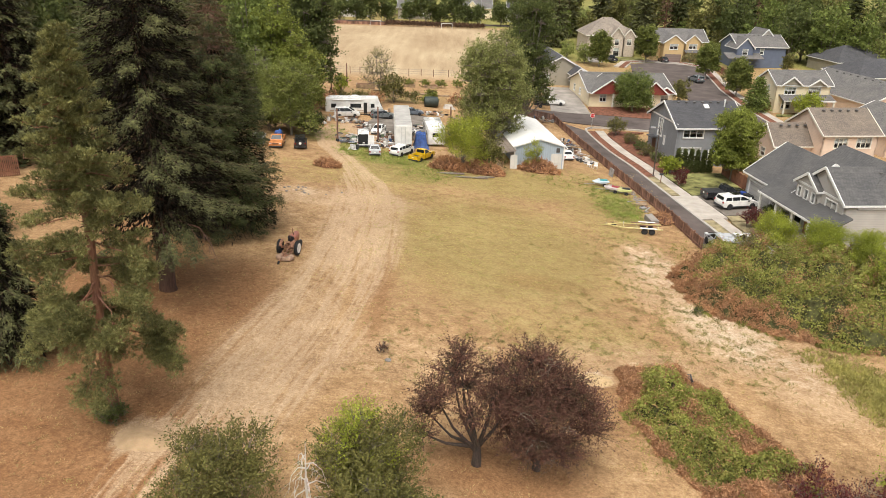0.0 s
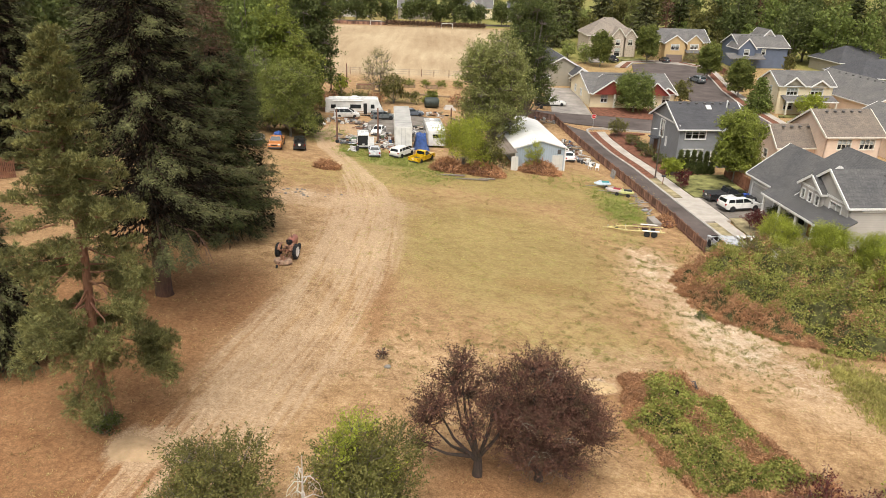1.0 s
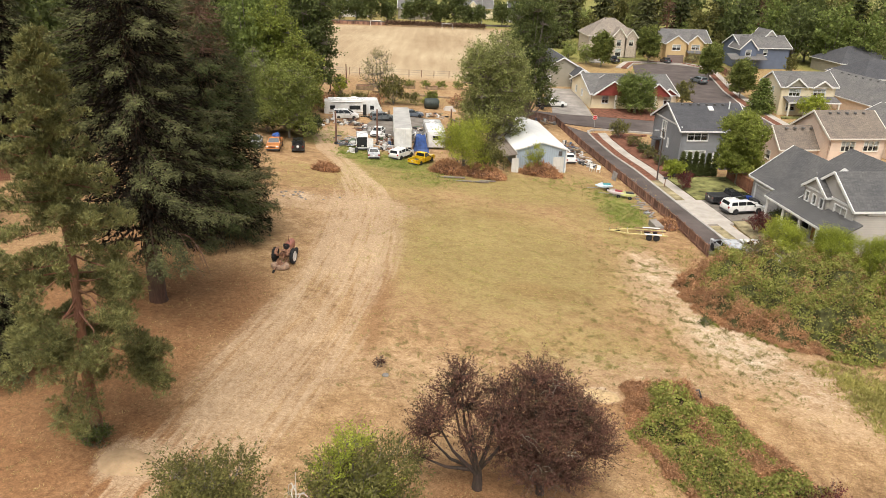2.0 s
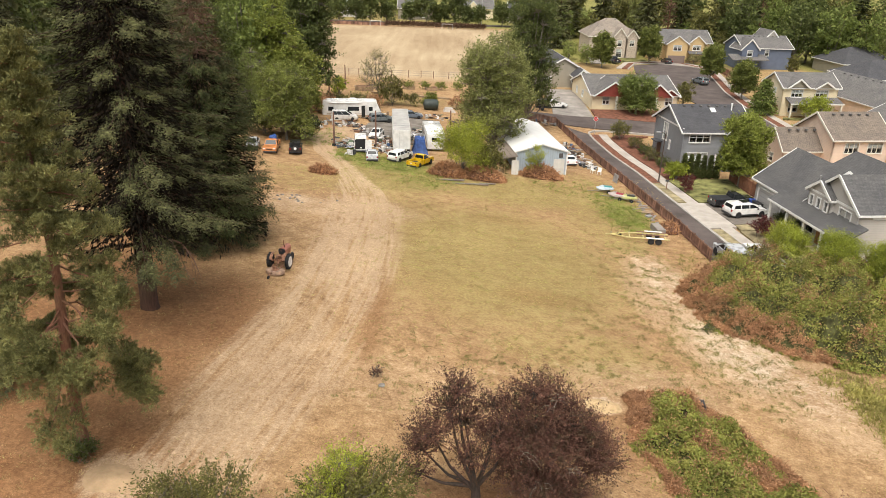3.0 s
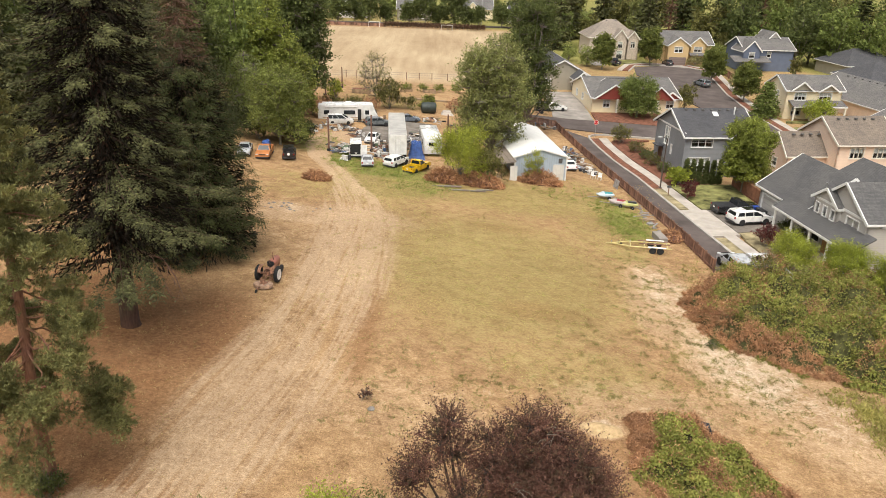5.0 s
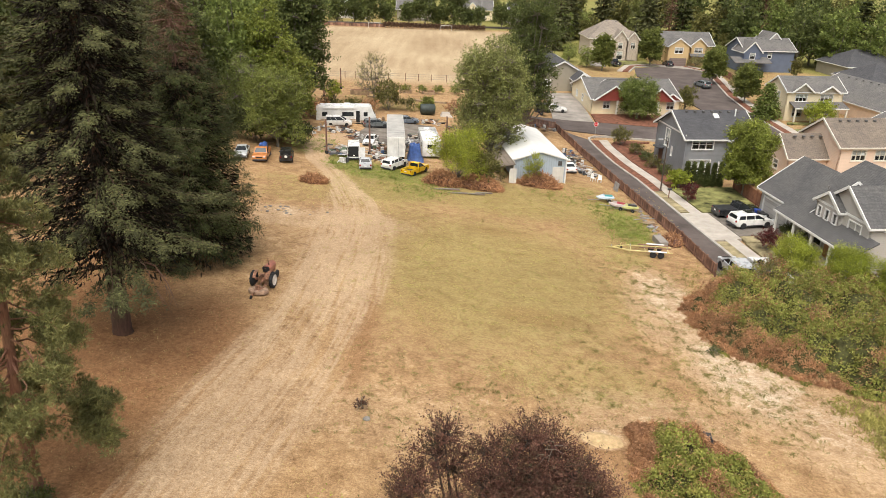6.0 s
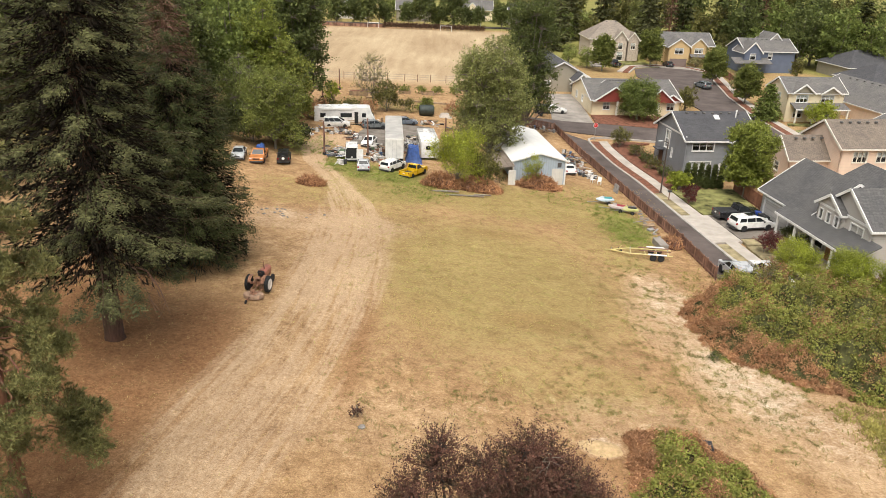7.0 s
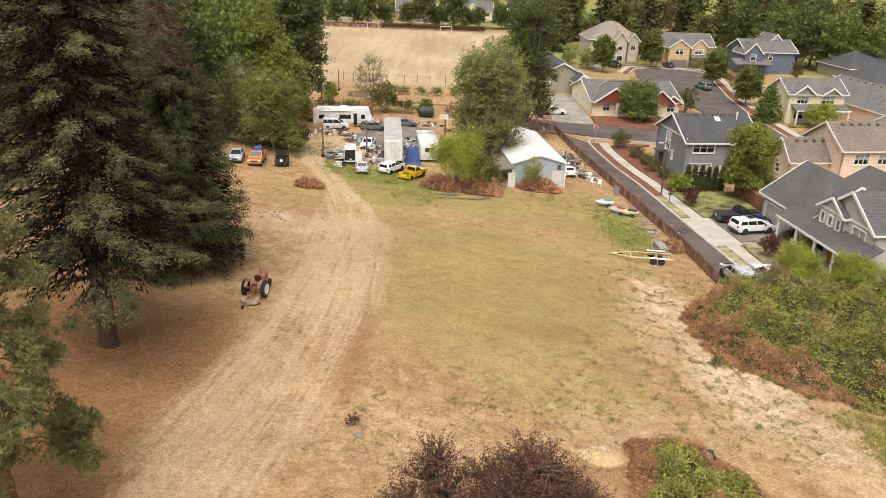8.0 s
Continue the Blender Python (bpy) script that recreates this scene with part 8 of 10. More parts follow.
def make_car(label, x, y, heading, kind, mat, L, w, dz=0.0, category="car", group="", z=None, size=1.0):
    """kind: sedan, suv, pickup, minivan, van, jeep."""
    v = thing({"pickup": "pickup_truck", "minivan": "minivan", "van": "van", "jeep": "jeep"}.get(kind, "car"), label, category,
              on_land(x, y, heading, dz) if z is None else pose(x, y, z, 0, 0, heading), group)
    v.matrix_basis = v.matrix_basis @ Matrix.Scale(size, 4)
    h = L / 2
    if kind == "sedan":
        out = [(-h, 0.3), (-h - 0.02, 0.62), (-h + 0.1, 0.92), (-h + 0.75, 0.97), (h * 0.45, 0.94), (h * 0.85, 0.8), (h, 0.62), (h, 0.3), (h - 0.3, 0.2), (-h + 0.3, 0.2)]
        part("body", hull(out, w), mat, v, shaded=True)
        cabin(v, (-h + 0.75, h * 0.42), (-h + 1.35, h * 0.05), 0.93, 1.4, w - 0.12, w - 0.5, mat, (0.5,))
        four_wheels(v, h * 0.62, -h * 0.58, w, 0.32), lamps(v, L, w, 0.6)
    elif kind == "suv":
        out = [(-h + 0.1, 0.42), (-h, 0.62), (-h + 0.02, 0.92), (-h + 0.1, 1.12), (h * 0.4, 1.08), (h * 0.7, 1.0), (h * 0.9, 0.88), (h * 0.98, 0.72), (h - 0.02, 0.45), (h - 0.3, 0.3), (-h + 0.3, 0.3)]
        part("body", hull(out, w, 0.13), mat, v, shaded=True)
        lo = [(-h + 0.1, -w / 2 + 0.07, 1.06), (h * 0.5, -w / 2 + 0.07, 1.04), (h * 0.5, w / 2 - 0.07, 1.04), (-h + 0.1, w / 2 - 0.07, 1.06)]
        glass = part("cabin_glass", Shape().loft([lo, [(-h + 0.34, -w / 2 + 0.2, 1.5), (h * 0.14, -w / 2 + 0.2, 1.53), (h * 0.14, w / 2 - 0.2, 1.53), (-h + 0.34, w / 2 - 0.2, 1.5)]]), DARK_GLASS, v, "dark tinted cabin glass")
        part("roof_shell", Shape().loft([[(-h + 0.26, -w / 2 + 0.17, 1.48), (h * 0.18, -w / 2 + 0.17, 1.51), (h * 0.18, w / 2 - 0.17, 1.51), (-h + 0.26, w / 2 - 0.17, 1.48)], [(-h + 0.3, -w / 2 + 0.24, 1.6), (h * 0.06, -w / 2 + 0.24, 1.66), (h * 0.06, w / 2 - 0.24, 1.66), (-h + 0.3, w / 2 - 0.24, 1.6)], [(-h + 0.6, -w / 2 + 0.4, 1.64), (-0.1, -w / 2 + 0.4, 1.7), (-0.1, w / 2 - 0.4, 1.7), (-h + 0.6, w / 2 - 0.4, 1.64)]]), mat, v, shaded=True)
        for sy in (-1, 1):
            y0, y1 = sy * (w / 2 - 0.06), sy * (w / 2 - 0.19)
            for xa, xb in ((h * 0.5, h * 0.14), (-0.12, -0.14), (-h * 0.5, -h * 0.5), (-h + 0.14, -h + 0.32)):
                part("pillar", Shape().beam((xa, y0, 1.06), (xb, y1, 1.52), 0.09 if xa > -h + 0.2 else 0.3, 0.05), mat, glass)
            part("sill", Shape().bevbox(0, sy * (w / 2 - 0.03), 0.3, L * 0.44, 0.08, 0.16, 0.02), BLACK_PLASTIC, v)
        four_wheels(v, h * 0.62, -h * 0.6, w + 0.06, 0.38), lamps(v, L, w, 0.76)
    elif kind == "minivan":
        out = [(-h, 0.32), (-h, 0.75), (-h + 0.05, 1.05), (h * 0.5, 1.05), (h * 0.88, 0.86), (h, 0.65), (h, 0.32), (h - 0.3, 0.2), (-h + 0.3, 0.2)]
        part("body", hull(out, w), mat, v, shaded=True)
        cabin(v, (-h + 0.04, h * 0.62), (-h + 0.2, h * 0.14), 1.02, 1.72, w - 0.1, w - 0.36, mat, (0.3, 0.58))
        four_wheels(v, h * 0.62, -h * 0.56, w, 0.33), lamps(v, L, w, 0.66)
    elif kind == "van":
        out = [(-h, 0.4), (-h, 1.2), (-h + 0.03, 1.35), (h * 0.62, 1.35), (h * 0.92, 1.05), (h, 0.85), (h, 0.4), (h - 0.3, 0.28), (-h + 0.3, 0.28)]
        part("body", hull(out, w), mat, v, shaded=True)
        cabin(v, (-h + 0.02, h * 0.7), (-h + 0.08, h * 0.4), 1.33, 2.3, w - 0.04, w - 0.26, mat, (0.78,))
        four_wheels(v, h * 0.62, -h * 0.56, w, 0.36), lamps(v, L, w, 0.8)
    elif kind == "jeep":
        out = [(-h, 0.5), (-h, 1.02), (h * 0.3, 1.05), (h * 0.92, 1.0), (h, 0.9), (h, 0.5), (h - 0.2, 0.42), (-h + 0.2, 0.42)]
        part("body", hull(out, w, 0.03), mat, v, shaded=True)
        cabin(v, (-h + 0.02, h * 0.3), (-h + 0.1, h * 0.16), 1.02, 1.74, w - 0.12, w - 0.26, mat, (0.5,))
        four_wheels(v, h * 0.66, -h * 0.62, w + 0.12, 0.4), lamps(v, L, w, 0.72)
        part("spare_wheel", Shape().lathe([(0.1, -0.12), (0.37, -0.12), (0.4, -0.06), (0.4, 0.06), (0.37, 0.12), (0.1, 0.12)], -h - 0.14, 0, 1.0, 18, "x"), TYRE, v)
        part("spare_hub", Shape().lathe([(0.2, -0.02), (0.2, 0.0), (0.05, 0.01)], -h - 0.28, 0, 1.0, 14, "x"), WHITE_PLASTIC, v)
    elif kind == "pickup":
        out = [(-h, 0.45), (-h, 0.95), (-h + 0.05, 1.0), (h * 0.36, 1.04), (h * 0.9, 0.98), (h, 0.82), (h, 0.45), (h - 0.3, 0.34), (-h + 0.3, 0.34)]
        bed0, bed1 = -h + 0.06, -h * 0.16
        lower = [(-h, 0.45), (-h, 0.62), (bed1, 0.62), (bed1, 1.03), (h * 0.36, 1.04), (h * 0.9, 0.98), (h, 0.82), (h, 0.45), (h - 0.3, 0.34), (-h + 0.3, 0.34)]
        part("body", hull(lower, w, 0.04), mat, v)
        for sy in (-1, 1):
            part("bed_side", Shape().bevbox((bed0 + bed1) / 2 - 0.02, sy * (w / 2 - 0.08), 0.55, bed1 - bed0 + 0.1, 0.13, 0.5, 0.03), mat, v)
        part("tailgate", Shape().bevbox(-h + 0.05, 0, 0.55, 0.09, w - 0.18, 0.5, 0.02), mat, v)
        part("bed_liner", Shape().box((bed0 + bed1) / 2, 0, 0.622, bed1 - bed0, w - 0.3, 0.03), BLACK_PLASTIC, v)
        cabin(v, (bed1 - 0.02, h * 0.44), (bed1 + 0.12, h * 0.16), 1.02, 1.62, w - 0.1, w - 0.4, mat, (0.38,))
        four_wheels(v, h * 0.64, -h * 0.6, w, 0.37), lamps(v, L, w, 0.72)
    return v


# yard vehicles
make_car("yellow extended-cab pickup truck on the grass", -3.1, 91.3, 60, "pickup", P_YELLOW, 4.9, 1.8, size=0.84)
make_car("white sport utility car on the grass", -5.7, 92.6, 60, "suv", P_WHITE, 4.5, 1.8, size=0.84)
make_car("silver saloon car seen from behind", -9.1, 91.3, 97, "sedan", P_SILVER, 4.4, 1.75, size=0.84)
wv = make_car("white van with open rear doors and clutter inside", -11.0, 95.4, 98, "van", P_WHITE, 5.0, 1.95, category="van", size=0.84)
part("rear_door", Shape().bevbox(-2.65, -1.15, 0.6, 0.06, 0.95, 1.5, 0.02), P_WHITE, wv)
# near-black sheet on the closed body stands in for the dark inside
part("rear_opening", Shape().box(-2.53, 0.1, 0.7, 0.03, 1.5, 1.4), UNDER, wv)
make_car("white minivan with open side door beside the motorhome", -15.6, 113.6, 8, "minivan", P_WHITE, 4.7, 1.85, size=0.84)
make_car("dark grey car parked before the motorhome", -10.2, 115.4, 18, "suv", P_GREY, 4.4, 1.75, size=0.84)
make_car("blue-grey hatchback among yard clutter", -5.8, 121.4, 12, "sedan", P_BLUE, 4.2, 1.75, size=0.84)
make_car("white saloon car between van and trailer", -9.8, 104.2, 262, "sedan", P_WHITE, 4.4, 1.75, size=0.84)
make_car("white car beside the metal shed", 17.4, 103.6, 95, "sedan", P_WHITE, 4.3, 1.75, size=0.84)
ov = make_car("old orange pickup facing out, loaded with a tarp", -20.9, 89.0, 275, "pickup", P_ORANGE, 4.8, 1.9, size=0.84)
make_car("black off-road car with spare wheel behind", -18.2, 89.8, 100, "jeep", P_BLACK, 3.9, 1.7, size=0.84)
make_car("silver car under the trees", -23.2, 89.0, 278, "sedan", P_SILVER, 4.4, 1.75, size=0.84)
TARP_BLUE = plain("blue_tarpaulin", (0.035, 0.085, 0.27), 0.45, vary=0.25, scale=2.5, fine=9, relief=0.5)
TARP_BLACK = plain("dark_tarpaulin", (0.03, 0.031, 0.034), 0.5, vary=0.3, scale=2.5, fine=9, relief=0.5)
TARP_GREEN = plain("dark_green_cover", (0.03, 0.042, 0.036), 0.6, vary=0.3, scale=2.5, fine=9, relief=0.4)


def draped(name, label, category, x, y, sx, sy, h, mat, rz=0.0, seed=1, sharp=2.2):
    """A sheet thrown over a load: a rounded heap with folds."""
    n = 18
    s = Shape()
    s.v = []
    z0 = float(gz(x, y))
    for j in range(n + 1):
        for i in range(n + 1):
            u, v = i / n * 2 - 1, j / n * 2 - 1
            e = max(abs(u), abs(v))
            k = 1 - smooth(e, 0.55, 1.0) ** (1 / sharp)
            f = noise.noise(Vector((u * 2.4, v * 2.4, seed))) * 0.16 + noise.noise(Vector((u * 6, v * 6, seed + 5))) * 0.06
            s.v.append((u * sx / 2 * (1 + f * 0.12), v * sy / 2 * (1 + f * 0.12), max(-0.15, h * float(k) * (1 + f) - 0.08)))
    s.f = [(j * (n + 1) + i, j * (n + 1) + i + 1, (j + 1) * (n + 1) + i + 1, (j + 1) * (n + 1) + i) for j in range(n) for i in range(n)]
    return solid(name, s, mat, label, category, pose(x, y, z0, 0, 0, rz), shaded=False)


def low_mound(name, label, category, x, y, rx, ry, h, mat, seed):
    """A loose heap thinning out into the ground."""
    rings = []
    for f, z in ((1.1, -0.12), (1.0, 0.02), (0.8, 0.3), (0.55, 0.66), (0.3, 0.92), (0.06, 1.0)):
        ring_ = []
        for k in range(28):
            a = k * math.pi / 14
            w = 1 + 0.28 * noise.noise(Vector((math.cos(a) * 1.3, math.sin(a) * 1.3, seed)))
            px, py = math.cos(a) * rx * f * w, math.sin(a) * ry * f * w
            ring_.append((px, py, h * z * (1 + 0.2 * noise.noise(Vector((px * 2, py * 2, seed)))) + float(gz(x + px, y + py) - gz(x, y))))
        rings.append(ring_)
    return solid(name, Shape().loft(rings), mat, label, category, on_land(x, y), shaded=True)


STRAW = plain("straw", (0.46, 0.33, 0.18), 0.95, vary=0.2, scale=4, fine=16, relief=0.9)
SAND = plain("pale_sand", (0.42, 0.29, 0.17), 0.95, vary=0.14, scale=2, fine=20, relief=0.4)
draped("tarpaulin", "creased blue tarpaulin over a load", "tarpaulin", -3.5, 98.4, 2.3, 3.0, 2.0, TARP_BLUE, 5, 2)
draped("tarpaulin", "dark tarpaulin heap at the bramble mound", "tarpaulin", 15.2, 39.9, 2.2, 1.2, 0.75, TARP_BLACK, -10, 3)
draped("tarpaulin", "blue tarpaulin on the orange pickup's load", "tarpaulin", -21.1, 90.7, 1.5, 1.6, 1.5, TARP_BLUE, 5, 4)
solid("tank", Shape().lathe([(0.3, -1.3), (0.8, -1.2), (0.92, -0.9), (0.92, 0.9), (0.8, 1.2), (0.3, 1.3)], 0, 0, 0.95, 20, "x"), TARP_GREEN, "large dark green tank lying on its side", "tank", on_land(-2.9, 130.4, 8), shaded=True)
draped("tarpaulin", "grey sheet over a low load", "tarpaulin", 0.2, 131.0, 2.4, 2.2, 0.7, CONCRETE, 5, 6)
low_mound("straw_mound", "small pale heap of straw", "straw", 9.7, 39.2, 1.1, 0.8, 0.3, STRAW, 7)
low_mound("sand_mound", "low pale sand heap beside the track", "sand", -13.8, 28.3, 1.35, 1.0, 0.24, SAND, 8)

# estate vehicles
drive_car = make_car("white sport utility car on the driveway", 34.15, 82.15, 14, "suv", P_WHITE, 4.8, 1.9, 0.14)
part("sunroof", Shape().bevbox(-0.35, 0, 1.69, 1.0, 0.95, 0.03, 0.01), DARK_GLASS, drive_car)
truck = make_car("black pickup truck on the driveway", 34.1, 86.0, 10, "pickup", P_BLACK, 5.4, 1.95, 0.14)
part("bed_cover", Shape().bevbox(-1.6, 0, 1.04, 2.2, 1.7, 0.05, 0.02), BLACK_PLASTIC, truck, "dull black folded bed cover")
make_car("silver car parked in the lane by the fence", 27.4, 67.6, 94, "suv", P_SILVER, 4.6, 1.85, 0.02)
make_car("white pickup truck parked in the lane", 30.3, 67.4, 94, "pickup", P_WHITE, 5.2, 1.95, 0.02)
make_car("white saloon car on a far driveway", 20.6, 144.2, 5, "sedan", P_WHITE, 4.4, 1.8, 0.05)
make_car("dark grey car parked in the court", 58.2, 175.6, 105, "suv", P_GREY, 4.6, 1.85, 0.02)
make_car("black pickup truck before the stone house", 44.6, 207.5, 100, "pickup", P_BLACK, 5.2, 1.95, 0.05)
make_car("dark car before the ochre garage", 59.5, 209.5, 95, "sedan", P_BLACK, 4.4, 1.8, 0.05)
ut = thing("utility_trailer", "black box trailer at the driveway's end", "trailer", on_land(17.6, 140.6, 5, 0.05))
part("body", Shape().bevbox(0, 0, 0.5, 2.4, 1.5, 1.5, 0.05), P_BLACK, ut)
part("tow_bar", Shape().beam((1.2, 0, 0.5), (2.2, 0, 0.45), 0.08), BLACK_PLASTIC, ut)
wheel(ut, 0, -0.75, 0.3, 0.18), wheel(ut, 0, 0.75, 0.3, 0.18)


# ---------------------------------------------------------------- the yard
SHED_BLUE = rows("pale_blue_ribbed_steel", (0.4, 0.47, 0.53), 0.3, 0, 0.45, 0.6, 0.08, 0.7, 0.1)
SHED_SIDE = rows("pale_blue_ribbed_steel_side", (0.4, 0.47, 0.53), 0.3, 1, 0.45, 0.6, 0.08, 0.7, 0.1)
SHED_ROOF = rows("white_ribbed_steel_roof", (0.76, 0.75, 0.72), 0.45, 1, 0.45, 0.2, 0.05, 0.93, 0.0)


def shed():
    h = thing("metal_shed", "pale blue ribbed steel shed with white roof", "shed", pose(9.1, 95.2, -2.15, 0, 0, 7.5))
    W, D, E, R = 6.7, 17.0, 3.1, 4.05
    s = Shape()
    wall_panel(s, (0, 0), (W, 0), -0.5, E, [(5.0, 6.45, -0.5, 2.1)], 0.1)
    part("wall", s, SHED_BLUE, h)
    for a, b in (((W, 0), (W, D)), ((W, D), (0, D)), ((0, D), (0, 0))):
        s = Shape()
        wall_panel(s, a, b, -0.5, E, (), 0.1)
        part("wall", s, SHED_SIDE, h)
    part("gable", Shape().slab([(0, 0, E), (W, 0, E), (W / 2, 0, R)], (0, 0.1, 0)), SHED_BLUE, h)
    part("gable", Shape().slab([(0, D, E), (W, D, E), (W / 2, D, R)], (0, -0.1, 0)), SHED_BLUE, h)
    part("door", Shape().box(5.72, -0.03, -0.4, 1.45, 0.06, 2.5), DOOR_WHITE, h, "off-white sliding door")
    part("roof", Shape().slab([(-0.25, -0.2, E - 0.07), (W / 2, -0.2, R), (W / 2, D + 0.2, R), (-0.25, D + 0.2, E - 0.07)], (0, 0, 0.08)).slab([(W + 0.25, -0.2, E - 0.07), (W / 2, -0.2, R), (W / 2, D + 0.2, R), (W + 0.25, D + 0.2, E - 0.07)], (0, 0, 0.08)), SHED_ROOF, h)
    for p, q in (((-0.25, -0.22, E - 0.02), (W / 2, -0.22, R + 0.05)), ((W + 0.25, -0.22, E - 0.02), (W / 2, -0.22, R + 0.05))):
        part("fascia", Shape().beam(p, q, 0.05, 0.16), TRIM, h)
    for x in (0.0, W):
        part("corner_trim", Shape().box(x, -0.02, -0.5, 0.16, 0.16, E + 0.45), TRIM, h)
    part("gutter_board", Shape().box(2.6, -0.08, -0.1, 4.2, 0.1, 0.25), TRIM, h)
    part("wall_vent", Shape().bevbox(5.9, -0.06, 2.3, 0.5, 0.08, 0.6, 0.02), DARK_VENT, h)


DOOR_WHITE = rows("off_white_sheet_door", (0.6, 0.58, 0.53), 0.5, 0, 0.6, 0.2, 0.12, 0.9)
shed()
lt = thing("lean_to", "shaded lean-to with a white panel beside the shed", "lean-to", pose(7.7, 94.2, -1.75, 0, 0, 7.5))
part("panel", Shape().box(0.9, -1.6, -0.1, 0.9, 0.08, 2.3), DOOR_WHITE, lt, "off-white upright panel")
part("roof", Shape().slab([(-0.6, -1.2, 2.3), (1.3, -1.2, 2.6), (1.3, 6, 2.6), (-0.6, 6, 2.3)], (0, 0, 0.06)), ROOF_BROWN, lt)
for yy in (-1.1, 2.4, 5.9):
    part("post", Shape().box(-0.5, yy, -0.4, 0.1, 0.1, 2.75), FENCE_WOOD, lt)


def motorhome():
    v = thing("motorhome", "long white motorhome with dark windows and open door", "motorhome", pose(-14.9, 117.1, -0.2, 0, 0, 8))
    L, w = 9.0, 2.4
    h = L / 2
    out = [(-h, 0.45), (-h, 2.85), (-h + 0.12, 2.98), (h - 1.0, 2.98), (h - 0.72, 2.9), (h - 0.12, 1.55), (h, 1.4), (h, 0.45)]
    body = part("body", hull(out, w, 0.03), P_WHITE, v)
    for x0, x1 in ((-3.6, -2.8), (-0.6, 1.1), (2.6, 3.2)):
        part("side_window", Shape().bevbox((x0 + x1) / 2, -w / 2 - 0.005, 1.5, x1 - x0, 0.04, 0.62, 0.015), DARK_GLASS, v)
    # flat near-black sheet in place of the unlit doorway
    part("door_opening", Shape().box(1.75, -w / 2 - 0.005, 0.55, 0.55, 0.03, 1.75), UNDER, v)
    part("door", Shape().bevbox(2.15, -w / 2 - 0.32, 0.55, 0.05, 0.6, 1.75, 0.015), P_WHITE, v, m=None)
    part("lower_band", Shape().box(-0.2, -w / 2 - 0.004, 0.5, L - 0.9, 0.016, 0.36), STRIPE, v, "faded brown lower band")
    part("awning", Shape().tube([(-3.4, -w / 2 - 0.1, 2.72), (1.4, -w / 2 - 0.1, 2.72)], 0.075, 8), WHITE_PLASTIC, v, "rolled white awning")
    part("stripe", Shape().box(-1.0, -w / 2 - 0.006, 0.95, 5.6, 0.02, 0.12), STRIPE, v, "pale brown side stripe")
    part("windscreen", Shape().slab([(h - 0.7, -1.0, 2.75), (h - 0.7, 1.0, 2.75), (h - 0.12, 1.05, 1.62), (h - 0.12, -1.05, 1.62)], (0.03, 0, 0.02)), DARK_GLASS, v)
    part("roof_unit", Shape().bevbox(0.1, 0, 2.98, 0.9, 0.8, 0.28, 0.08), WHITE_PLASTIC, v)
    part("roof_vent", Shape().bevbox(-2.4, 0.2, 2.98, 0.5, 0.5, 0.12, 0.04), WHITE_PLASTIC, v)
    for x in (-2.2, -2.95, 2.5):
        for sy in (-1, 1):
            wheel(v, x, sy * (w / 2 - 0.12), 0.38, 0.24)
    part("skirt", Shape().box(-0.2, 0, 0.3, L - 0.8, w - 0.12, 0.25), UNDER, v)


STRIPE = plain("brown_stripe", (0.4, 0.3, 0.2), 0.5)
motorhome()


def box_trailer():
    v = thing("box_trailer", "long grey-white box trailer standing in the yard", "trailer", pose(-6.2, 101.0, 0.0, 0, 0, 95))
    L, w = 13.4, 2.2
    part("box", Shape().bevbox(0, 0, 1.0, L, w, 2.5, 0.04), P_TRAILER, v)
    part("roof_sheet", Shape().box(0, 0, 3.502, L - 0.1, w - 0.1, 0.02), P_ROOFGREY, v, "dull grey roof sheet")
    part("roof_seam", Shape().box(-L / 2 + 2.4, 0, 3.525, 0.12, w - 0.06, 0.02), METAL_GREY, v)
    for k in range(13):
        x = -L / 2 + 0.5 + k * 1.03
        for sy in (-1, 1):
            part("side_rib", Shape().box(x, sy * (w / 2 + 0.012), 1.05, 0.06, 0.03, 2.4), P_TRAILER, v)
    for sy in (-0.54, 0.54):
        part("rear_door", Shape().bevbox(-L / 2 - 0.025, sy, 1.08, 0.05, 1.04, 2.3, 0.015), P_TRAILER, v)
        part("lock_rod", Shape().tube([(-L / 2 - 0.07, sy * 0.5, 1.1), (-L / 2 - 0.07, sy * 0.5, 3.35)], 0.02, 6), METAL_GREY, v)
    part("chassis", Shape().box(0, 0, 0.75, L - 1, 1.0, 0.25), UNDER, v)
    part("rear_bar", Shape().box(-L / 2 + 0.1, 0, 0.5, 0.1, w - 0.2, 0.12), UNDER, v)
    for x in (-L / 2 + 1.2, -L / 2 + 2.4):
        for sy in (-1, 1):
            wheel(v, x, sy * (w / 2 - 0.2), 0.5, 0.3)
    for sy in (-0.7, 0.7):
        part("landing_leg", Shape().box(L / 2 - 2.2, sy, 0.0, 0.12, 0.12, 0.9), UNDER, v)


P_TRAILER, P_ROOFGREY = paint("weathered_white_panel", (0.66, 0.65, 0.62), 0.5, 0.12), plain("grey_roof_sheet", (0.4, 0.385, 0.36), 0.7, vary=0.15, scale=0.8)
box_trailer()


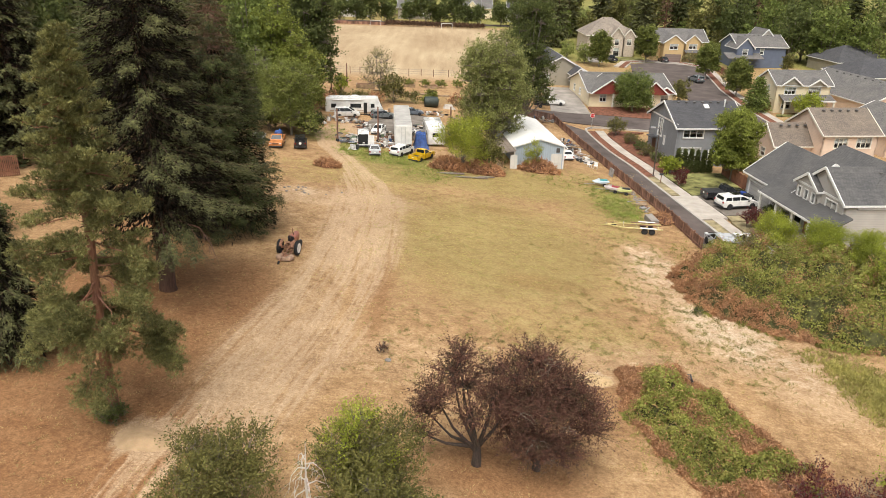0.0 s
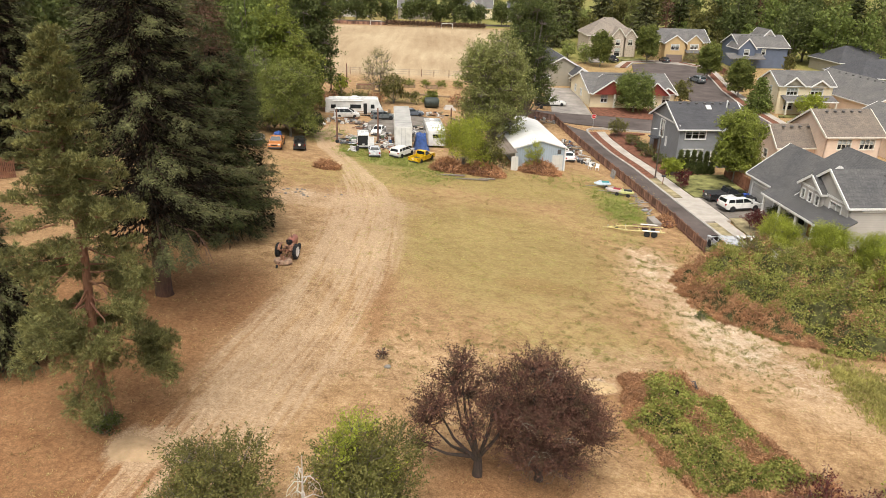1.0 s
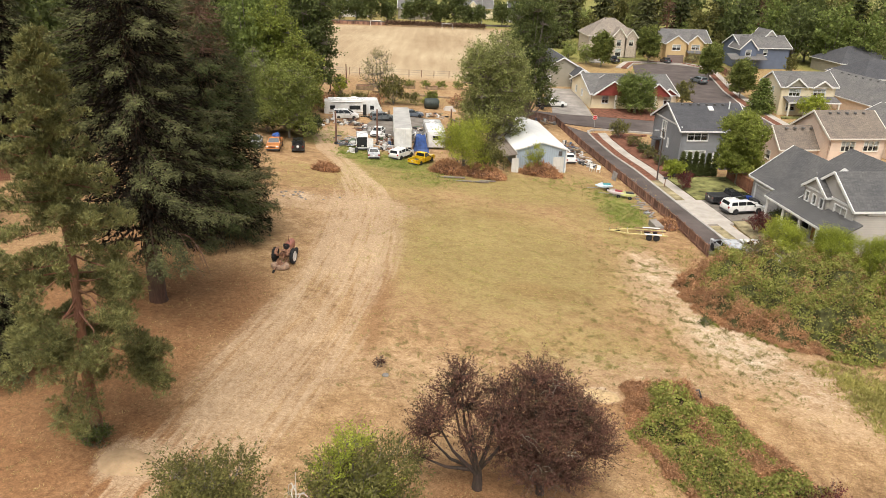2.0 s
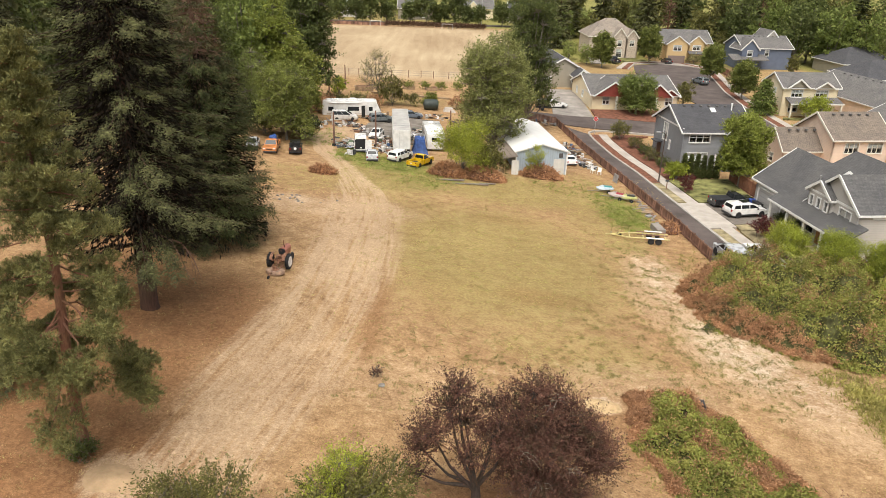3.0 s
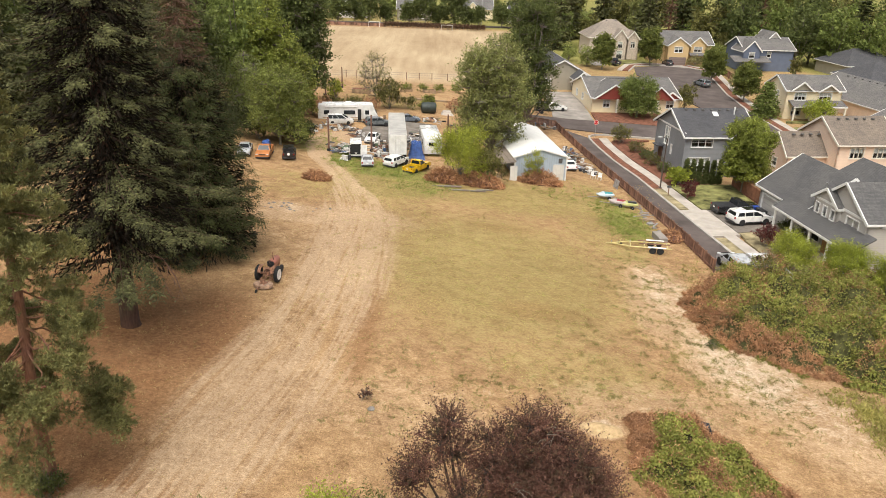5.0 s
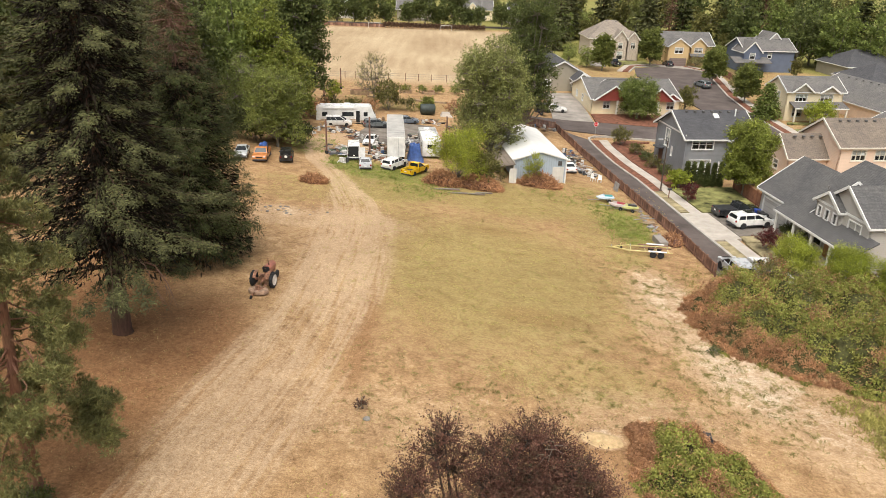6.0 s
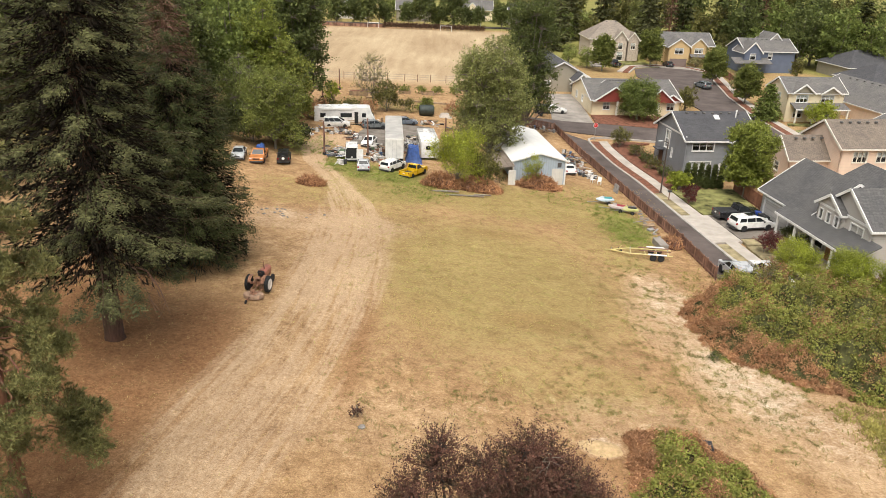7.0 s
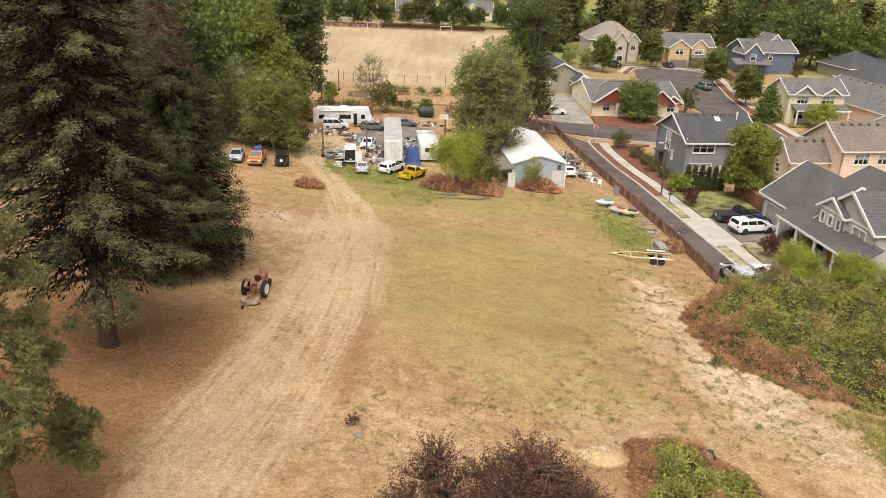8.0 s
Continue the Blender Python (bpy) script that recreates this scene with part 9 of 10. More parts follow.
def camper():
    v = thing("camper_trailer", "white camper trailer with rounded front and roof hatches", "trailer", pose(-1.9, 104.0, -0.85, 0, 0, 97))
    h, w = 4.2, 2.4
    out = [(-h, 0.6), (-h - 0.15, 1.6), (-h + 0.1, 2.7), (-h + 0.5, 2.85), (h - 1.0, 2.85), (h - 0.3, 2.5), (h, 1.5), (h - 0.1, 0.6)]
    part("body", hull(out, w, 0.06), P_WHITE, v, shaded=True)
    for x in (-2.6, -0.2, 2.2):
        part("roof_hatch", Shape().bevbox(x, 0.1, 2.84, 0.6, 0.6, 0.14, 0.04), WHITE_PLASTIC, v)
    part("roof_rack", Shape().beam((-1.6, -0.9, 2.95), (2.4, -0.9, 2.95), 0.05), METAL_GREY, v)
    for x0 in (-2.4, 0.4, 2.4):
        for sy in (-1, 1):
            part("side_window", Shape().bevbox(x0, sy * (w / 2 + 0.0), 1.55, 0.9, 0.04, 0.6, 0.02), DARK_GLASS, v)
    part("end_window", Shape().bevbox(-h - 0.1, 0, 1.6, 0.06, 1.1, 0.6, 0.02), DARK_GLASS, v)
    for sy in (-1, 1):
        wheel(v, 0.2, sy * (w / 2 - 0.1), 0.36, 0.22), wheel(v, -0.7, sy * (w / 2 - 0.1), 0.36, 0.22)
    part("skirt", Shape().box(0, 0, 0.42, 7.4, w - 0.2, 0.22), UNDER, v)
    part("tow_bar", Shape().beam((h - 0.2, 0, 0.5), (h + 1.1, 0, 0.45), 0.1), UNDER, v)


camper()


def utility_pole(x, y, hgt, rz=0.0):
    t = thing("wooden_pole", "weathered wooden pole standing in the yard", "pole", on_land(x, y, rz), "yard poles")
    part("pole", Shape().tube([(0, 0, -0.4), (0.02, 0, hgt * 0.5), (0, 0, hgt)], [0.13, 0.12, 0.1], 9), FENCE_WOOD, t, shaded=True)
    part("collar", Shape().lathe([(0.22, -0.1), (0.24, 0.25), (0.16, 0.35)], n=10), UNDER, t)


utility_pole(-14.4, 95.4, 4.3)
utility_pole(-9.3, 98.0, 4.8)
utility_pole(0.5, 106.0, 4.8)
utility_pole(-21.8, 138.3, 6.2)
utility_pole(-20.6, 151.0, 4.0, 20)

JUNK = [plain("junk_" + n, c, 0.75, vary=0.3, scale=2.0) for n, c in (("grey", (0.3, 0.29, 0.28)), ("rust", (0.2, 0.1, 0.06)), ("dark", (0.05, 0.05, 0.05)), ("white", (0.62, 0.6, 0.57)), ("wood", (0.3, 0.21, 0.13)), ("blue", (0.07, 0.13, 0.25)), ("green", (0.1, 0.14, 0.08)))]


def junk(x, y, rx, ry, n, seed, tall=0.7, stock=None):
    """Loose clutter: boards, sheets, boxes, drums, pipes and tyres strewn in a patch, each a thing of its own."""
    r = random.Random(seed)
    for _ in range(n):
        a, q = r.uniform(0, 6.28), math.sqrt(r.random())
        px, py = x + math.cos(a) * q * rx, y + math.sin(a) * q * ry
        k, mat = r.random(), r.choice(stock or JUNK[:5] * 3 + JUNK[3:4] * 3 + JUNK)
        tone = mat.name.split("_")[1]
        rz, lay = r.uniform(0, 360), r.uniform(0, tall * 0.3)
        if k < 0.4:
            s = Shape().bevbox(0, 0, 0, r.uniform(0.6, 1.7), r.uniform(0.1, 0.3), 0.05, 0.01)
            solid("board", s, mat, tone + " board lying in yard clutter", "board", on_land(px, py, rz, lay) @ pose(0, 0, 0, r.uniform(-8, 8), r.uniform(-14, 14), 0), "yard clutter")
        elif k < 0.62:
            s = Shape().bevbox(0, 0, 0, r.uniform(0.25, 0.75), r.uniform(0.2, 0.6), r.uniform(0.15, tall * 0.65), 0.03)
            solid("crate", s, mat, tone + " crate or bin in yard clutter", "crate", on_land(px, py, rz, -0.03), "yard clutter")
        elif k < 0.68:
            s = Shape().lathe([(0.2, 0), (0.22, 0.03), (0.2, 0.22), (0.22, 0.25), (0.2, 0.44), (0.22, 0.6), (0.18, 0.62)], n=12)
            solid("drum", s, mat, tone + " dented drum in yard clutter", "drum", on_land(px, py, rz, 0), "yard clutter", shaded=True)
        elif k < 0.84:
            s = Shape().tube([(-r.uniform(0.6, 1.5), 0, 0.06), (0, 0.05, 0.1), (r.uniform(0.6, 1.5), 0, 0.06)], 0.04, 6)
            solid("pipe", s, mat, tone + " pipe lying in yard clutter", "pipe", on_land(px, py, rz, lay), "yard clutter")
        elif k < 0.93:
            s = Shape().lathe([(0.18, -0.09), (0.3, -0.09), (0.33, 0), (0.3, 0.09), (0.18, 0.09)], 0, 0, 0.1, 14)
            solid("loose_tyre", s, TYRE, "worn tyre lying in yard clutter", "tyre", on_land(px, py, rz, 0), "yard clutter", shaded=True)
        else:
            s = Shape().slab([(-0.6, -0.35, 0.05), (0.6, -0.35, 0.25), (0.55, 0.35, 0.3), (-0.55, 0.35, 0.1)], (0, 0, 0.03))
            solid("sheet", s, mat, tone + " bent sheet in yard clutter", "sheet", on_land(px, py, rz, lay), "yard clutter")


junk(-13.0, 96.0, 1.5, 1.6, 30, 1, 0.9)
junk(-15.6, 110.6, 2.2, 1.6, 40, 2)
junk(-8.4, 100.5, 1.0, 4.0, 44, 3, 0.9)
junk(-8.0, 95.5, 1.4, 0.7, 15, 31, 0.5)
junk(-4.2, 110.0, 1.2, 4.5, 44, 4)
junk(-4.0, 124.0, 4.5, 2.0, 44, 5, 0.8)
junk(-11.5, 121.5, 2.0, 1.2, 17, 6)
junk(-18.5, 107.5, 1.2, 2.2, 23, 7)
junk(18.8, 110.0, 0.9, 6.0, 47, 8, 0.8)
junk(20.4, 102.5, 0.8, 2.2, 23, 9, 0.8)
junk(23.2, 82.0, 0.4, 3.6, 16, 10, 0.4, [JUNK[0], JUNK[1], JUNK[4]])
junk(16.5, 128.5, 2.4, 1.6, 27, 12, 0.9)
junk(-12.5, 106.5, 1.4, 1.2, 15, 13)
junk(-11.9, 92.0, 0.8, 0.4, 6, 14, 0.4)
junk(2.5, 118.0, 3.5, 5.0, 20, 15, 0.8)
junk(19.6, 108.0, 1.2, 7.0, 60, 16, 0.9)
junk(-13.0, 97.5, 1.6, 2.2, 34, 17, 0.9)
junk(-8.2, 98.5, 1.2, 3.0, 34, 18, 1.0)
junk(-14.5, 109.5, 2.6, 1.6, 30, 19, 0.7)
junk(-4.5, 106.0, 1.0, 5.0, 30, 20, 0.9)


def log(x, y, rz, L, r):
    solid("log", Shape().tube([(-L / 2, 0, r), (0, 0.06, r * 1.05), (L / 2, 0, r * 0.9)], [r, r * 0.95, r * 0.8], 9), BARK_GREY, "weathered log lying on the grass", "log", on_land(x, y, rz), "logs before the bush", shaded=True)


log(0.6, 85.4, 3, 3.4, 0.13), log(3.6, 85.0, -4, 3.0, 0.11), log(5.0, 86.0, 2, 2.0, 0.1), log(2.0, 84.6, -2, 2.2, 0.09)


def boat_trailer():
    v = thing("boat_trailer", "empty yellow boat trailer with twin axles", "trailer", on_land(20.0, 72.0, -8, 0.0) @ Matrix.Scale(0.9, 4))
    ym = TRAILER_YELLOW
    for sy in (-1, 1):
        part("side_rail", Shape().tube([(-3.4, 0, 0.5), (-1.6, sy * 0.75, 0.55), (2.9, sy * 0.85, 0.6)], 0.07, 6), ym, v)
        part("fender", Shape().bevbox(1.3, sy * 1.1, 0.72, 1.9, 0.3, 0.06, 0.02), WHITE_PLASTIC, v)
        part("bunk", Shape().beam((-0.6, sy * 0.45, 0.85), (2.7, sy * 0.45, 0.9), 0.12, 0.06), FENCE_WOOD, v)
        for x in (0.9, 1.7):
            wheel(v, x, sy * 1.05, 0.32, 0.2)
    for x in (-1.4, 0.1, 1.3, 2.5):
        part("cross_bar", Shape().beam((x, -0.8, 0.55), (x, 0.8, 0.55), 0.09), ym, v)
        part("bunk_post", Shape().box(x, 0.45, 0.55, 0.06, 0.06, 0.3), METAL_GREY, v)
    part("winch_post", Shape().beam((-2.6, 0, 0.55), (-2.4, 0, 1.1), 0.09), ym, v)
    part("tongue", Shape().beam((-4.0, 0, 0.42), (-3.2, 0, 0.5), 0.1), ym, v)
    part("jack", Shape().tube([(-3.4, 0.15, 0.0), (-3.4, 0.15, 0.75)], 0.04, 6), METAL_GREY, v)
    part("jack_wheel", Shape().lathe([(0.12, -0.04), (0.3, -0.05), (0.32, 0), (0.3, 0.05), (0.12, 0.04)], -2.5, 0.5, 0.32, 14, "y"), TYRE, v)


TRAILER_YELLOW = paint("faded_yellow_steel", (0.6, 0.5, 0.2), 0.5, 0.2)
boat_trailer()
bx = solid("concrete_box", Shape().bevbox(0, 0, -0.1, 2.2, 0.9, 0.7, 0.04), CONCRETE_OLD, "grey concrete box at the fence", "box", on_land(22.6, 75.6, 95))


def jet_ski(x, y, rz, hull_mat, seat_mat, label):
    v = thing("jet_ski", label, "jet ski", on_land(x, y, rz, 0.0) @ Matrix.Scale(0.74, 4), "jet skis on trailers")
    rings = []
    for px, w, z0, z1 in ((-1.4, 0.8, 0.55, 0.85), (-1.0, 1.05, 0.48, 0.9), (0.2, 1.1, 0.45, 0.95), (1.0, 0.8, 0.52, 1.0), (1.5, 0.25, 0.75, 1.0)):
        rings.append([(px, -w / 2, z0 + 0.12), (px, -w / 4, z0), (px, w / 4, z0), (px, w / 2, z0 + 0.12), (px, w / 2 - 0.04, z1 - 0.08), (px, w / 4, z1), (px, -w / 4, z1), (px, -w / 2 + 0.04, z1 - 0.08)])
    part("hull", Shape().loft(rings), hull_mat, v, shaded=True)
    part("seat", Shape().loft([[(-1.1, -0.2, 0.9), (-1.1, 0.2, 0.9), (-1.1, 0.15, 1.12), (-1.1, -0.15, 1.12)], [(0.2, -0.2, 0.92), (0.2, 0.2, 0.92), (0.2, 0.13, 1.2), (0.2, -0.13, 1.2)]]), seat_mat, v)
    part("cowl", Shape().loft([[(0.2, -0.28, 0.94), (0.2, 0.28, 0.94), (0.25, 0.16, 1.32), (0.25, -0.16, 1.32)], [(1.1, -0.2, 0.98), (1.1, 0.2, 0.98), (0.7, 0.1, 1.22), (0.7, -0.1, 1.22)]]), hull_mat, v)
    part("handlebar", Shape().tube([(0.25, -0.36, 1.36), (0.35, 0, 1.34), (0.25, 0.36, 1.36)], 0.025, 6), BLACK_PLASTIC, v)
    t = thing("ski_trailer", "small galvanised trailer under a jet ski", "trailer", on_land(x, y, rz, 0.0) @ Matrix.Scale(0.74, 4), "jet ski trailers")
    part("tow_bar", Shape().beam((1.2, 0, 0.38), (2.9, 0, 0.34), 0.09), METAL_GREY, t)
    for sy in (-0.5, 0.5):
        part("rail", Shape().beam((-1.4, sy, 0.4), (1.3, sy * 0.3, 0.4), 0.07), METAL_GREY, t)
        wheel(t, -0.5, sy * 1.3, 0.26, 0.14)
    part("cross_bar", Shape().beam((-0.5, -0.6, 0.34), (-0.5, 0.6, 0.34), 0.07), METAL_GREY, t)


jet_ski(19.7, 89.6, 185, paint("pale_blue_hull", (0.45, 0.53, 0.58), 0.4), paint("teal_seat", (0.05, 0.28, 0.3), 0.6), "white and teal jet ski on a trailer")
jet_ski(20.7, 87.0, 160, paint("off_white_hull", (0.42, 0.36, 0.34), 0.4), paint("dark_red_seat", (0.3, 0.03, 0.04), 0.6), "white and red jet ski on a trailer")
jet_ski(21.9, 86.6, 172, paint("pale_lime_hull", (0.42, 0.42, 0.16), 0.4), BLACK_PLASTIC, "yellow-green jet ski on a trailer")
solid("board", Shape().bevbox(0, 0, 0, 1.4, 0.06, 1.1, 0.01), JUNK[0], "grey panel leaning on the fence", "panel", on_land(22.2, 95.6, 100) @ pose(0, 0, 0, 10, 0, 0))


def garden_chair(x, y, rz):
    v = thing("garden_chair", "white plastic garden chair", "chair", on_land(x, y, rz), "white chairs by the fence")
    part("seat", Shape().bevbox(0, 0, 0.42, 0.5, 0.48, 0.04, 0.015), WHITE_PLASTIC, v)
    part("backrest", Shape().box(0, 0.24, 0.44, 0.5, 0.04, 0.46), WHITE_PLASTIC, v)
    for sx in (-0.22, 0.22):
        for sy in (-0.2, 0.22):
            part("leg", Shape().box(sx, sy, 0, 0.04, 0.04, 0.42), WHITE_PLASTIC, v)


garden_chair(20.0, 99.3, 30)
garden_chair(20.8, 99.0, -20)


def tractor():
    v = thing("tractor", "old rusty red farm tractor on the slope", "tractor", on_land(-12.1, 54.2, 82) @ Matrix.Scale(0.87, 4))
    red, rust = TRACTOR_RED, TRACTOR_RUST
    for sy in (-1, 1):
        t = part("rear_wheel", Shape().lathe([(0.42, -0.13), (0.58, -0.15), (0.63, -0.1), (0.65, 0), (0.63, 0.1), (0.58, 0.15), (0.42, 0.13)], 0, 0, 0, 24, "y"), TYRE, v, "tall ribbed rubber tyre", True, pose(-0.6, sy * 0.82, 0.65))
        part("rim", Shape().lathe([(0.46, 0.1), (0.44, 0.06), (0.4, 0.05), (0.3, 0.07), (0.12, 0.05), (0.05, 0.09)], 0, 0, 0, 20, "y"), RIM_WHITE, t, "chalky white rim", False, pose(0, sy * 0.05, 0, 0, 0, 0 if sy > 0 else 180))
        for k in range(16):
            a = k * math.pi / 8
            part("lug", Shape().box(0, 0, -0.03, 0.07, 0.26, 0.06), TYRE, t, m=pose(math.cos(a) * 0.65, 0, math.sin(a) * 0.65, 0, 90 - math.degrees(a), 0) @ pose(0, 0, 0, 0, 0, 20))
        t = part("front_wheel", Shape().lathe([(0.2, -0.07), (0.31, -0.08), (0.34, 0), (0.31, 0.08), (0.2, 0.07)], 0, 0, 0, 18, "y"), TYRE, v, "", True, pose(1.35, sy * 0.42, 0.34))
        part("rim", Shape().lathe([(0.2, -0.03), (0.19, 0.02), (0.05, 0.03)], 0, 0, 0, 14, "y"), red, t)
    part("engine_block", Shape().bevbox(0.75, 0, 0.55, 1.3, 0.42, 0.45, 0.05), rust, v)
    part("bonnet", Shape().loft([[(0.1, -0.32, 0.98), (0.1, 0.32, 0.98), (0.1, 0.32, 1.32), (0.1, 0.16, 1.5), (0.1, -0.16, 1.5), (0.1, -0.32, 1.32)], [(1.5, -0.29, 0.9), (1.5, 0.29, 0.9), (1.5, 0.29, 1.28), (1.5, 0.14, 1.44), (1.5, -0.14, 1.44), (1.5, -0.29, 1.28)]]), red, v)
    part("radiator", Shape().bevbox(1.52, 0, 0.62, 0.12, 0.46, 0.6, 0.03), red, v)
    part("gearbox", Shape().bevbox(-0.35, 0, 0.5, 1.0, 0.36, 0.4, 0.05), rust, v)
    part("rear_axle", Shape().tube([(-0.6, -0.74, 0.65), (-0.6, 0.74, 0.65)], 0.11, 10), rust, v)
    part("footplate", Shape().bevbox(-0.25, 0, 0.62, 0.5, 1.1, 0.04, 0.01), rust, v)
    part("dash_panel", Shape().bevbox(0.05, 0, 1.0, 0.06, 0.56, 0.46, 0.02), BLACK_PLASTIC, v, "dark dash panel with gauges")
    for sy in (-0.55, 0.55):
        arc = [[(-0.6 - math.cos(a) * 0.72, sy + w, 0.65 + math.sin(a) * 0.72) for w in (-0.13, 0.13)] + [(-0.6 - math.cos(a) * 0.69, sy + w, 0.65 + math.sin(a) * 0.69) for w in (0.13, -0.13)] for a in [radians(25 + 14 * i) for i in range(8)]]
        part("fender", Shape().loft(arc), rust, v)
    part("front_axle", Shape().tube([(1.35, -0.4, 0.36), (1.35, 0, 0.45), (1.35, 0.4, 0.36)], 0.06, 8), rust, v)
    part("seat_stem", Shape().tube([(-0.5, 0, 0.85), (-0.75, 0, 1.08)], 0.035, 6), rust, v)
    part("seat", Shape().lathe([(0.05, 0), (0.22, 0.05), (0.24, 0.12), (0.2, 0.1)], -0.78, 0, 1.08, 14), rust, v)
    part("steering_column", Shape().tube([(0.1, 0, 1.2), (-0.2, 0, 1.45)], 0.025, 6), rust, v)
    part("steering_wheel", Shape().tube([(-0.2 + math.cos(k * math.pi / 8) * 0.13, math.sin(k * math.pi / 8) * 0.2, 1.46 + math.cos(k * math.pi / 8) * 0.14) for k in range(17)], 0.018, 5), BLACK_PLASTIC, v)
    part("exhaust", Shape().tube([(0.9, 0.12, 1.3), (0.9, 0.12, 1.95)], 0.035, 8), rust, v)
    part("air_stack", Shape().tube([(0.45, -0.12, 1.3), (0.45, -0.12, 1.7)], 0.05, 8), rust, v)
    for sy in (-0.35, 0.35):
        part("lift_arm", Shape().beam((-0.7, sy, 0.5), (-1.5, sy * 1.1, 0.42), 0.06), rust, v)
    m = thing("mower", "round-cornered rusty mower deck behind the tractor", "mower deck", on_land(-12.2, 52.3, 82) @ Matrix.Scale(0.87, 4))
    ring = lambda k, z: [(math.cos(a) * 0.62 * k * (1.0 if math.cos(a) < 0.3 else 0.85), math.sin(a) * 0.82 * k, z) for a in [i * math.pi / 10 for i in range(20)]]
    part("deck", Shape().loft([ring(1.0, 0.12), ring(1.0, 0.36), ring(0.94, 0.42)]), DECK, m, shaded=True)
    part("gear_case", Shape().lathe([(0.3, 0.42), (0.26, 0.5), (0.16, 0.52), (0.14, 0.7)], n=12), rust, m)
    part("hitch_bar", Shape().beam((0.2, 0, 0.55), (1.0, 0, 0.75), 0.07), rust, m)
    for sy in (-0.5, 0.5):
        part("brace", Shape().beam((-0.4, sy * 0.3, 0.42), (0.8, sy, 0.5), 0.05), rust, m)
    part("tail_arm", Shape().beam((-0.6, 0.1, 0.35), (-1.15, 0.15, 0.3), 0.08), rust, m)
    part("tail_wheel", Shape().lathe([(0.06, -0.05), (0.17, -0.05), (0.18, 0), (0.17, 0.05), (0.06, 0.05)], -1.2, 0.15, 0.18, 12, "y"), TYRE, m)


DECK = plain("sun_bleached_rusty_deck", (0.38, 0.25, 0.17), 0.85, vary=0.4, scale=3.0)

RIM_WHITE = plain("chalky_white_rim", (0.75, 0.73, 0.7), 0.6, vary=0.2)
TRACTOR_RED = paint("faded_orange_red_paint", (0.42, 0.14, 0.085), 0.6, 0.3)
TRACTOR_RUST = plain("rusty_cast_iron", (0.3, 0.15, 0.09), 0.85, vary=0.5, scale=5.0)
tractor()
# ---------------------------------------------------------------- the mown field's edge
WIRE = plain("fence_wire", (0.3, 0.29, 0.27), 0.6, 0.5)
ff = thing("wire_fence", "post and wire fence along the mown field", "fence")
px_ = [-34, -30, -26.5, -22.2, -20, -17.2, -12.8, -9, -6.2, -3.4, 0, 3, 6.5, 10]
for x in px_:
    y = 168.6 + (x + 20) * 0.06
    part("post", Shape().box(x, y, float(gz(x, y)) - 0.3, 0.13, 0.13, 1.9), FENCE_WOOD, ff)
for a, b in zip(px_, px_[1:]):
    ya, yb = 168.6 + (a + 20) * 0.06, 168.6 + (b + 20) * 0.06
    for h in (0.5, 1.0, 1.45):
        part("wire", Shape().tube([(a, ya, float(gz(a, ya)) + h), (b, yb, float(gz(b, yb)) + h)], 0.02, 4), WIRE, ff)


def goal(x, y):
    g = thing("football_goal", "white football goal at the field's edge", "goal", on_land(x, y, 3), "football goals")
    for sx in (-2.0, 2.0):
        part("upright", Shape().tube([(sx, 0, 0), (sx, 0, 1.9)], 0.07, 8), WHITE_PLASTIC, g)
        part("stay", Shape().tube([(sx, 0, 1.9), (sx, 1.2, 0)], 0.04, 6), WHITE_PLASTIC, g)
    part("crossbar", Shape().tube([(-2.0, 0, 1.9), (2.0, 0, 1.9)], 0.07, 8), WHITE_PLASTIC, g)


goal(-28.2, 289.0), goal(-1.2, 284.5)
hd = None
for i in range(26):
    x = -24 + i * 1.45
    m = on_land(x, 290.5 - i * 0.15, i * 40)
    if hd is None:
        q = shoots(dome(1.9, 0.8, 6, 140), 60, 8, 0.32, 0.5, 140, 0.3, 0.8, 0.05, 3, 0.3, 0.0)
        hd = tree_thing("hedge_shrub", "clipped dark shrub in a row beyond the field", q[0], BARK_GREY, q[1], LEAF_RUST, "shrub", "row of shrubs beyond the field")
        hd.matrix_basis = m
    else:
        copy_thing(hd, m)
timber_fence("low board fence along the far edge of the field", [(-66, 293.5), (-24, 291.5)], 1.2, FENCE_WOOD, 0.6, 6.0)
ribbon("road_far", [(-80, 304), (40, 300)], [(-80, 311), (40, 307)], 0.06, 0.2, ASPHALT, "far street beyond the field", "road", 8)
for x in (-44, -27, 2, 12):
    t = thing("lamp_pole", "tall thin lamp pole beyond the field", "pole", on_land(x, 302), "far lamp poles")
    part("pole", Shape().tube([(0, 0, 0), (0, 0, 10)], [0.12, 0.07], 8), METAL_GREY, t)


def garden_bed(x, y, sx, sy, h, label):
    t = thing("raised_bed", label, "raised bed", on_land(x, y, 8), "raised beds before the field")
    for px, py, ax, ay in ((0, -sy / 2, sx, 0.08), (0, sy / 2, sx, 0.08), (-sx / 2, 0, 0.08, sy), (sx / 2, 0, 0.08, sy)):
        part("plank", Shape().box(px, py, -0.1, ax + 0.08, ay, h + 0.1), JUNK[4], t)
    part("soil", Shape().box(0, 0, -0.1, sx - 0.1, sy - 0.1, h), BARKDUST, t)


